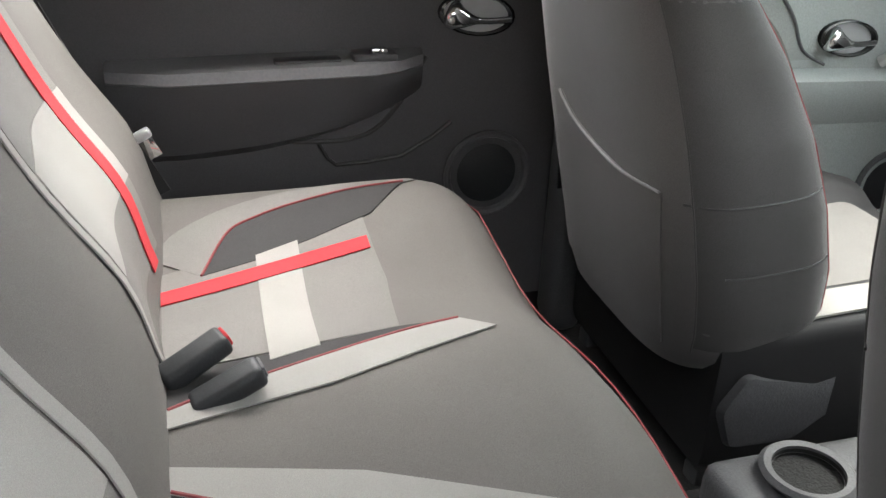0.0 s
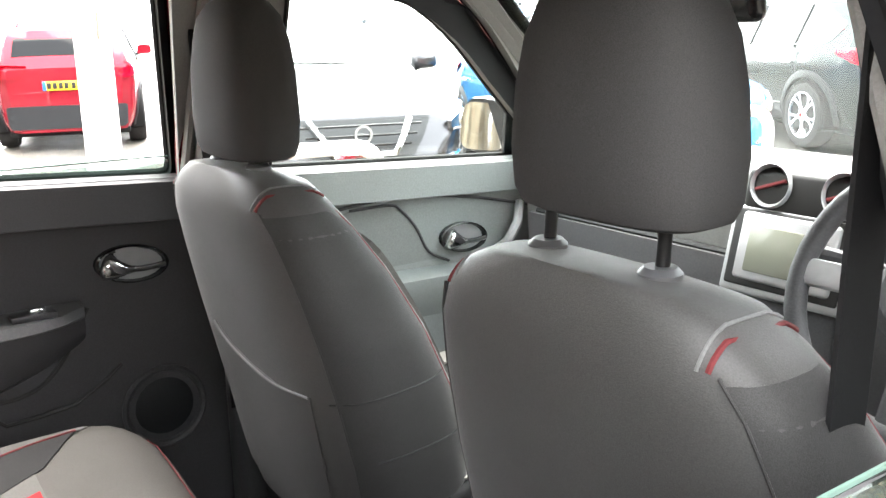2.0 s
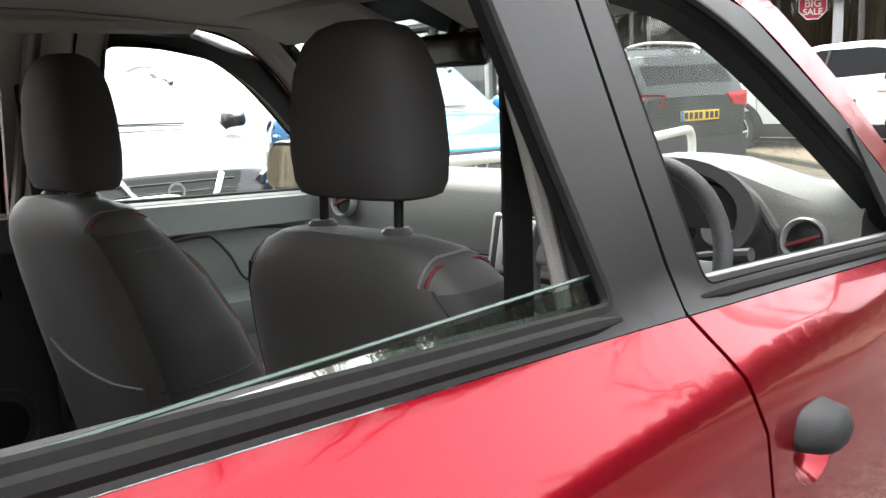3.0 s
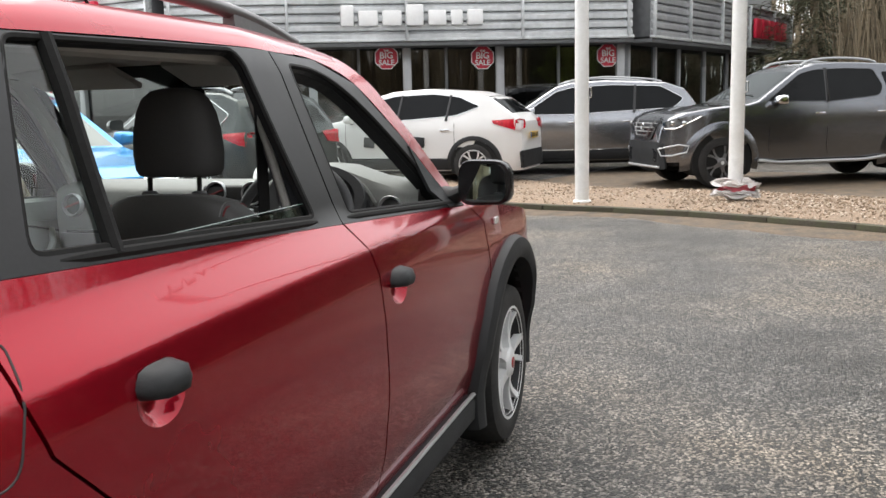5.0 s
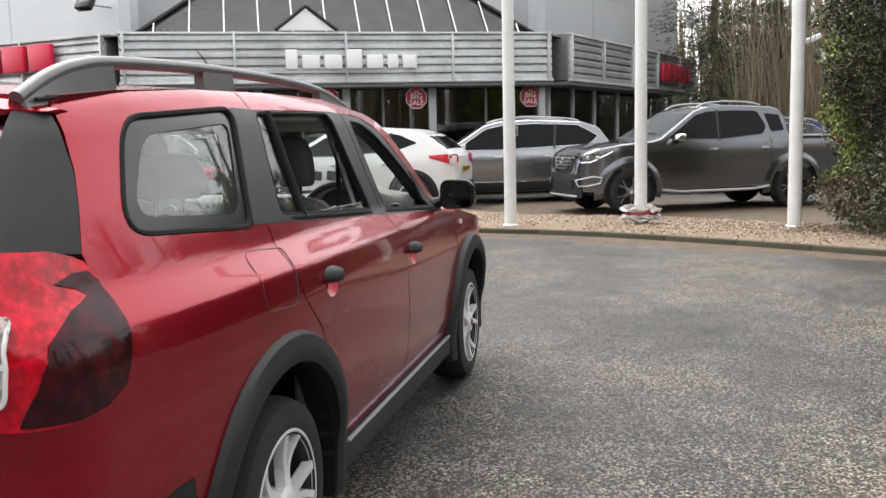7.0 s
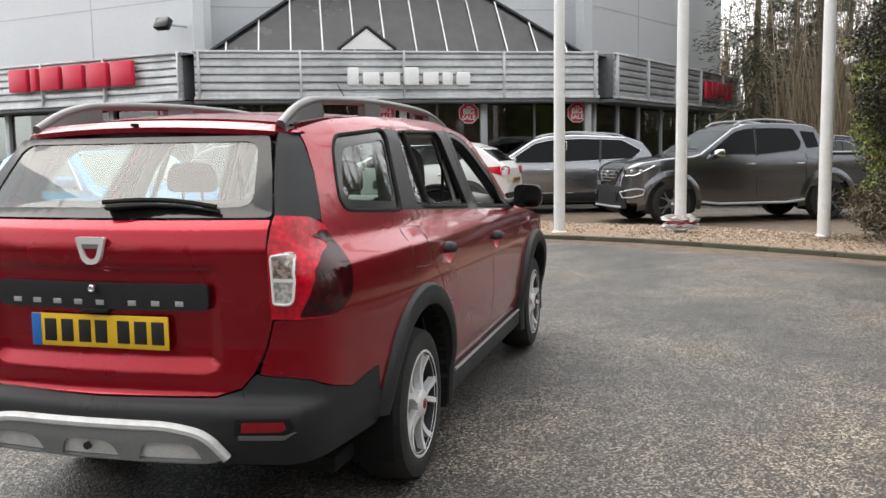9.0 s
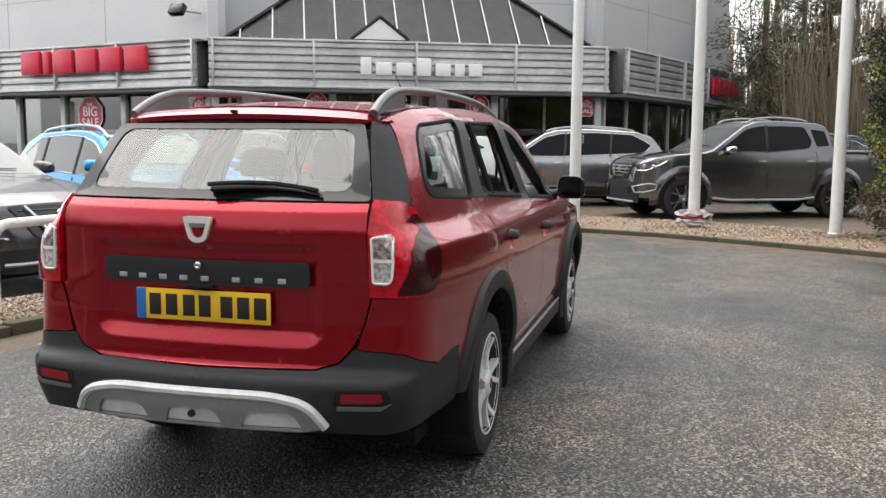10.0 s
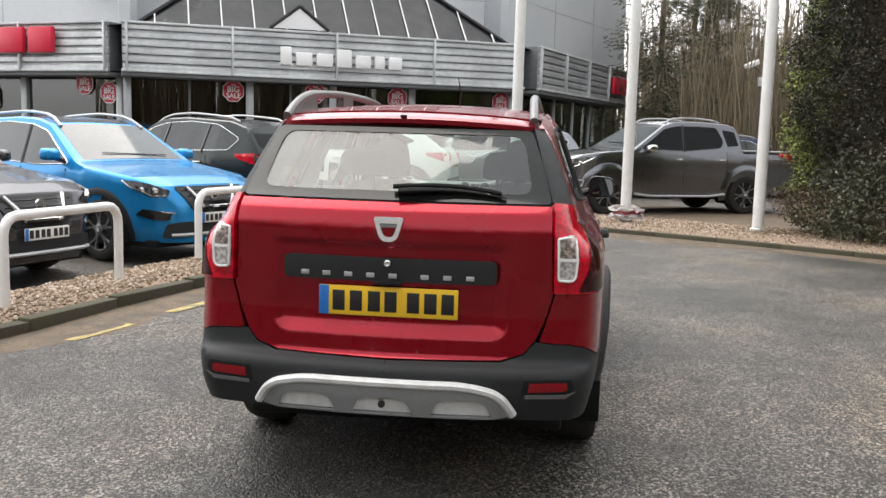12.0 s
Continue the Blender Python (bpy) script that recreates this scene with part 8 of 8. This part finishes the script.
parked("suv", "steel grey crossover parked nose to the lane behind a hoop barrier", "suv", -6.23, 2.88, heading(0.963, -0.27), P_QGREY, -0.10)
parked("suv", "bright blue crossover with black cladding beside the grey one", "suv", -5.23, 5.34, heading(0.90, -0.435), P_BLUE, -0.09)
parked("suv", "dark green-grey crossover parked nose in, tail to the lane", "suv", -5.5, 9.4, heading(-0.907, 0.422), P_DARK, 0.0)
parked("suv", "deep red crossover with black bumper across the car park", "suv", -12.9, 2.8, heading(-0.95, 0.30), P_REDV, -0.10)
parked("suv", "black crossover beside the red one", "suv", -12.8, 6.6, heading(-0.95, 0.30), P_BLACKV, -0.10)
parked("suv", "white crossover across the car park", "suv", -14.6, 0.6, heading(-0.95, 0.30), P_WHITE, -0.10)
parked("suv", "navy blue crossover with silver rails behind the gunmetal pickup", "suv", 4.15, 18.9, heading(-0.891, -0.454), P_NAVY)


# ---- hedge, woods and tape ----
def leaf_mat(name, a, b):
    m = bpy.data.materials.new(name)
    m.use_nodes = True
    nd, ln = m.node_tree.nodes, m.node_tree.links
    g = nd.new("ShaderNodeNewGeometry")
    r = nd.new("ShaderNodeValToRGB")
    r.color_ramp.elements[0].color = (*a, 1)
    r.color_ramp.elements[1].color = (*b, 1)
    ln.new(g.outputs["Random Per Island"], r.inputs["Fac"])
    bs = nd["Principled BSDF"]
    ln.new(r.outputs[0], bs.inputs["Base Color"])
    bs.inputs["Roughness"].default_value = 0.6
    return m


M_HEDGE = leaf_mat("evergreen hedge leaves", (0.016, 0.018, 0.010), (0.048, 0.047, 0.025))
M_IVY = leaf_mat("bright ivy leaves", (0.06, 0.095, 0.016), (0.34, 0.40, 0.09))
M_SHRUB = leaf_mat("shrub leaves", (0.014, 0.018, 0.009), (0.085, 0.090, 0.045))
M_HEDGEDRY = leaf_mat("dry hedge leaves", (0.07, 0.05, 0.028), (0.17, 0.12, 0.06))
M_CONIFER = leaf_mat("conifer needles", (0.030, 0.036, 0.018), (0.105, 0.110, 0.058))
M_BARK = mat("bark", (0.20, 0.165, 0.115), 0.9, var=0.4, scale=20, bump=0.01, second=(0.11, 0.115, 0.06), second_scale=2, second_amount=0.6)
M_TWIG = leaf_mat("bare twigs", (0.085, 0.066, 0.042), (0.31, 0.25, 0.165))
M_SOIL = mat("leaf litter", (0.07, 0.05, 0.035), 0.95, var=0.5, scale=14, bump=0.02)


class Bag:
    def __init__(self):
        self.v, self.f = [], []

    def quad(self, p, a, b):
        n = len(self.v)
        self.v += [tuple(p - a), tuple(p - a * 0.1 + b), tuple(p + a), tuple(p - a * 0.1 - b)]
        self.f.append((n, n + 1, n + 2, n + 3))

    def stick(self, pts, radii, segs=3):
        n = len(self.v)
        for p, r in zip(pts, radii):
            for k in range(segs):
                t = 2 * math.pi * k / segs
                self.v.append((p.x + r * math.cos(t), p.y + r * math.sin(t), p.z + 0.3 * r * math.sin(t)))
        for i in range(len(pts) - 1):
            for k in range(segs):
                a, b = n + i * segs + k, n + i * segs + (k + 1) % segs
                self.f.append((a, b, b + segs, a + segs))

    def mesh(self, name, m):
        me = bpy.data.meshes.new(name)
        me.from_pydata(self.v, [], self.f)
        me.materials.append(m)
        return me


def rand_dir(rng):
    a, z = rng.uniform(0, 6.283), rng.uniform(-1, 1)
    q = math.sqrt(1 - z * z)
    return Vector((q * math.cos(a), q * math.sin(a), z))


def make_hedge():
    rng = random.Random(11)
    line = smooth_line([(5.5, 11.0, 0), (4.75, 10.1, 0), (4.55, 9.2, 0), (4.95, 8.35, 0), (5.8, 7.45, 0), (7.0, 6.7, 0), (8.2, 6.6, 0), (9.2, 7.2, 0)], 6)
    hedge = thing("hedge", 5.3, 7.6, 0.1, 0, "tall clipped evergreen hedge with brown lower growth", "hedge")
    o = hedge.matrix_world.translation
    core = []
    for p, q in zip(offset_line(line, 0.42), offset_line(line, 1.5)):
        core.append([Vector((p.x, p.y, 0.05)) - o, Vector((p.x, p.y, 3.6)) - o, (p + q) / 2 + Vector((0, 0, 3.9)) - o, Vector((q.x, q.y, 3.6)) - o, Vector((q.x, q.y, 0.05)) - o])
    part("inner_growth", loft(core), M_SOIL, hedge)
    bag, dry, ivy = Bag(), Bag(), Bag()
    for _ in range(120000):
        t = rng.random() ** 1.05 * (len(line) - 1.001)
        i = int(t)
        p = line[i].lerp(line[i + 1], t - i)
        q = Vector((-(line[i + 1] - line[i]).normalized().y, (line[i + 1] - line[i]).normalized().x, 0))
        h = rng.random()
        if rng.random() < 0.75:
            z = 0.15 + 3.9 * h
            d = -rng.random() ** 2 * 0.35 + 0.12
        else:
            z = 3.95 + rng.uniform(-0.2, 0.35)
            d = rng.uniform(-0.2, 1.6)
        lump = noise.noise(Vector((p.x * 1.1, p.y * 1.1, z * 1.1))) * 0.45 + noise.noise(Vector((p.x * 3, p.y * 3, z * 3))) * 0.26
        if i < 1 and rng.random() < 0.4:
            p = p - (line[1] - line[0]).normalized() * rng.random() * 0.5
            d = rng.uniform(-0.2, 1.4)
        pos = p + q * (d - lump) + Vector((0, 0, z)) - o
        a = rand_dir(rng) * rng.uniform(0.016, 0.040)
        b = rand_dir(rng).cross(a).normalized() * rng.uniform(0.008, 0.018)
        patchy = noise.noise(Vector((p.x * 0.9 + 7, p.y * 0.9, z * 0.9)))
        if i < 17 and 0.7 < z < 3.7 and patchy > -0.25 + 0.04 * max(0, i - 5) and rng.random() < 0.92 - 0.08 * max(0, i - 5):
            ivy.quad(pos, a, b * 1.3)
        else:
            (dry if (z < 0.75 and rng.random() < 0.75) or (patchy > 0.22 and rng.random() < 0.35) or rng.random() < 0.04 else bag).quad(pos, a, b)
    c = new("foliage", bag.mesh("foliage", M_HEDGE))
    c.parent = hedge
    c = new("ivy", ivy.mesh("ivy", M_IVY))
    c.parent = hedge
    tagged(c, "bright yellow-green ivy")
    c = new("dry_foliage", dry.mesh("dry_foliage", M_HEDGEDRY))
    c.parent = hedge
    tagged(c, "brown dry undergrowth")
    # low shrub before it
    sh = thing("shrub", 5.15, 7.62, 0.1, 0, "low straggly evergreen shrub at the hedge's foot", "shrub")
    b2, tw = Bag(), Bag()
    for k in range(40):
        d = rand_dir(rng)
        d.z = abs(d.z) + 0.5
        tip = d.normalized() * rng.uniform(0.4, 0.9)
        tw.stick([Vector((0, 0, 0)), tip * 0.5 + Vector((0, 0, -0.03)), tip], [0.012, 0.008, 0.003])
    for _ in range(5200):
        d = rand_dir(rng)
        d.z = abs(d.z)
        r = rng.uniform(0.45, 0.95) * (1 + 0.35 * noise.noise(d * 3))
        pos = Vector((d.x * r * 1.1, d.y * r * 0.8, d.z * r * 1.25 + 0.05))
        a = rand_dir(rng) * rng.uniform(0.02, 0.045)
        b = rand_dir(rng).cross(a).normalized() * rng.uniform(0.012, 0.022)
        b2.quad(pos, a, b)
    c = new("branch_work", tw.mesh("branches", M_TWIG))
    c.parent = sh
    c = new("foliage", b2.mesh("foliage", M_SHRUB))
    c.parent = sh


make_hedge()


def litter():
    rng = random.Random(31)
    bag = Bag()
    for _ in range(2600):
        t = rng.random()
        x = 3.6 + 3.6 * t + rng.gauss(0, 0.25)
        y = 8.55 - 2.0 * t + rng.uniform(-0.15, 0.9)
        a = rand_dir(rng) * rng.uniform(0.015, 0.04)
        a.z *= 0.3
        b = Vector((-a.y, a.x, rng.uniform(-0.01, 0.01))) * 0.6
        bag.quad(Vector((x, y, 0.085 + 0.035 * rng.random())), a, b)
    tagged(new("leaf_litter", bag.mesh("leaf_litter", M_HEDGEDRY)), "brown fallen leaves on the gravel below the hedge", "leaf litter", kind="stuff")


litter()


def bare_tree(seed, h):
    rng = random.Random(seed)
    ob = thing("bare_tree", 0, 0, 0, 0, "tall leafless tree with thin upright branches", "tree", "bare trees behind the showroom")
    trunk, limbs = Bag(), Bag()
    pts = [Vector((0.12 * h * 0.1 * noise.noise(Vector((seed, k * 0.4, 0))), 0.12 * h * 0.1 * noise.noise(Vector((seed, 9, k * 0.4))), h * k / 8)) for k in range(9)]
    trunk.stick(pts, [0.15 * h / 12 * (1 - 0.105 * k) for k in range(9)], 7)
    for k in range(46):
        t = rng.uniform(0.18, 0.98)
        i = min(7, int(t * 8))
        p = pts[i].lerp(pts[i + 1], t * 8 - i)
        a = rng.uniform(0, 6.283)
        L = (1.1 - t) * h * 0.30 * rng.uniform(0.6, 1.2) + 0.4
        d = Vector((math.cos(a), math.sin(a), rng.uniform(0.6, 1.5))).normalized()
        e = p + d * L * 0.5
        tip = e + (d + Vector((0, 0, 0.35))).normalized() * L * 0.5
        limbs.stick([p, e, tip], [0.035 * (1.15 - t), 0.022 * (1.15 - t), 0.006], 4)
        for _ in range(9):
            q = p.lerp(e, rng.random()) if rng.random() < 0.5 else e.lerp(tip, rng.random())
            d2 = (d + rand_dir(rng) * 0.9).normalized()
            m = q + d2 * L * 0.18
            limbs.stick([q, m, m + (d2 + Vector((0, 0, 0.3)) + rand_dir(rng) * 0.3) * L * 0.16], [0.011, 0.007, 0.003], 3)
    part_o = new("trunk", trunk.mesh("trunk", M_BARK))
    part_o.parent = ob
    c = new("branch_work", limbs.mesh("branches", M_TWIG))
    c.parent = ob
    return ob


def conifer(seed, h):
    rng = random.Random(seed)
    ob = thing("conifer", 0, 0, 0, 0, "dark green conifer with drooping branches", "tree", "conifers among the woods")
    trunk, leaf = Bag(), Bag()
    trunk.stick([Vector((0, 0, 0)), Vector((0, 0, h * 0.5)), Vector((0, 0, h))], [0.16, 0.09, 0.02], 6)
    for k in range(130):
        t = rng.uniform(0.06, 0.98)
        a = rng.uniform(0, 6.283)
        L = (1.02 - t) * h * 0.23 * rng.uniform(0.7, 1.15) + 0.2
        p = Vector((0, 0, h * t))
        d = Vector((math.cos(a), math.sin(a), -0.15))
        tip = p + d * L + Vector((0, 0, -0.12 * L))
        trunk.stick([p, p.lerp(tip, 0.5) + Vector((0, 0, 0.05 * L)), tip], [0.03, 0.018, 0.005], 3)
        for _ in range(130):
            q = p.lerp(tip, rng.uniform(0.1, 1.0)) + rand_dir(rng) * 0.20 * (0.4 + L * 0.35) + Vector((0, 0, -0.06))
            v = (d + rand_dir(rng) * 0.8) * rng.uniform(0.05, 0.11)
            leaf.quad(q, v, rand_dir(rng).cross(v).normalized() * rng.uniform(0.008, 0.018))
    c = new("trunk", trunk.mesh("trunk", M_BARK))
    c.parent = ob
    c = new("crown", leaf.mesh("crown", M_CONIFER))
    c.parent = ob
    return ob


def woods():
    rng = random.Random(3)
    kinds = [bare_tree(1, 13.0), bare_tree(2, 11.0), bare_tree(5, 15.0)]
    cons = [conifer(7, 12.0), conifer(8, 9.0)]
    spots = []
    for k in range(44):
        x = rng.uniform(4.8, 30)
        spots.append((x, 24 + rng.uniform(0, 16) - 0.25 * max(0, x - 8)))
    for k in range(26):
        spots.append((rng.uniform(13, 34), rng.uniform(-14, 16)))
    for i, (x, y) in enumerate(spots):
        s = rng.uniform(0.8, 1.15)
        m = pose(x, y, -0.05, 0, 0, rng.uniform(0, 360)) @ Matrix.Scale(s, 4)
        if i < 3:
            kinds[i].matrix_world = m
        else:
            copy_thing(kinds[i % 3], m)
    cs = [(3.9, 25.5), (6.4, 30), (5.4, 29.0), (10.2, 31), (15.5, 30), (12.6, 34), (19, 26), (24, 20), (8.2, 36), (22, 8), (26, -2)]
    for i, (x, y) in enumerate(cs):
        m = pose(x, y, -0.05, 0, 0, rng.uniform(0, 360)) @ Matrix.Scale(rng.uniform(0.8, 1.1), 4)
        if i < 2:
            cons[i].matrix_world = m
        else:
            copy_thing(cons[i % 2], m)
    bag = Bag()
    for _ in range(15000):
        x = rng.uniform(4.5, 34) if rng.random() < 0.55 else rng.uniform(4.3, 15)
        y = 21 + rng.uniform(0, 20) - 0.3 * max(0, x - 8)
        if rng.random() < 0.2:
            x, y = rng.uniform(14, 34), rng.uniform(-14, 14)
        h = rng.uniform(1.8, 7.5) * rng.uniform(0.5, 1)
        lean = rand_dir(rng) * 0.18 * h
        lean.z = 0
        r = rng.uniform(0.010, 0.030)
        bag.stick([Vector((x, y, -0.05)), Vector((x, y, 0.5 * h)) + lean * 0.35, Vector((x, y, h)) + lean], [r, r * 0.7, r * 0.2], 3)
    ob = new("undergrowth", bag.mesh("undergrowth", M_TWIG))
    tagged(ob, "dense leafless saplings and scrub under the trees", "undergrowth", kind="stuff")
    far = Bag()
    for k in range(5600):
        # trunks from 3300 on are an added, unseen ring that fills rear reflections
        a = rng.uniform(-0.35, 1.9) if k < 3300 else rng.uniform(1.9, 4.6)
        R = rng.uniform(48, 75) if k < 3300 else rng.uniform(22, 40)
        x, y = R * math.sin(a), R * math.cos(a)
        h = rng.uniform(5, 12.5)
        lean = rand_dir(rng) * 0.12 * h
        lean.z = 0
        r = rng.uniform(0.05, 0.14)
        far.stick([Vector((x, y, -0.05)), Vector((x, y, h * 0.5)) + lean * 0.4, Vector((x, y, h)) + lean], [r, r * 0.7, 0.01], 3)
        for _ in range(5):
            p = Vector((x, y, h * rng.uniform(0.35, 0.9))) + lean * 0.5
            d = rand_dir(rng)
            d.z = abs(d.z) + 0.4
            far.stick([p, p + d * h * 0.16], [r * 0.35, 0.01], 3)
    ob = new("far_woods", far.mesh("far_woods", M_TWIG))
    tagged(ob, "far leafless woods, with unseen trees added round the rear", "woods", kind="stuff")


woods()


# striped tape bundled at the foot of a pole
def tape():
    rng = random.Random(21)
    ob = thing("barrier_tape", 1.77, 9.55, 0.125, 0, "crumpled bundle of red and white barrier tape", "tape")
    mt = [mat("red tape", (0.60, 0.13, 0.16), 0.35, var=0.1, scale=20), mat("white tape", (0.78, 0.76, 0.75), 0.35, var=0.06, scale=20)]
    for k in range(24):
        a0 = rng.uniform(0, 6.28)
        r0 = rng.uniform(0.05, 0.22)
        pts = []
        for j in range(9):
            a = a0 + j * 0.55
            pts.append(Vector((r0 * math.cos(a) * (1.25 + 0.2 * rng.random()), r0 * 0.6 * math.sin(a) - 0.10, max(0.005, 0.02 + 0.07 * rng.random() + (0.13 if k % 4 == 0 else 0.05 if k % 4 == 1 else 0)))))
        pts = smooth_line(pts, 3)
        bm = bmesh.new()
        rows = []
        for j, p in enumerate(pts):
            w = Vector((0.02 * math.sin(j * 0.7 + k), 0.02, 0.03 * math.cos(j * 0.5 + k)))
            rows.append((bm.verts.new(p + w), bm.verts.new(p - w)))
        for (a, b), (c, d) in zip(rows, rows[1:]):
            bm.faces.new((a, c, d, b))
        bmesh.ops.solidify(bm, geom=list(bm.faces), thickness=0.002)
        part("tape_loop", bm, mt[0 if k % 4 == 1 else 1], ob)


tape()
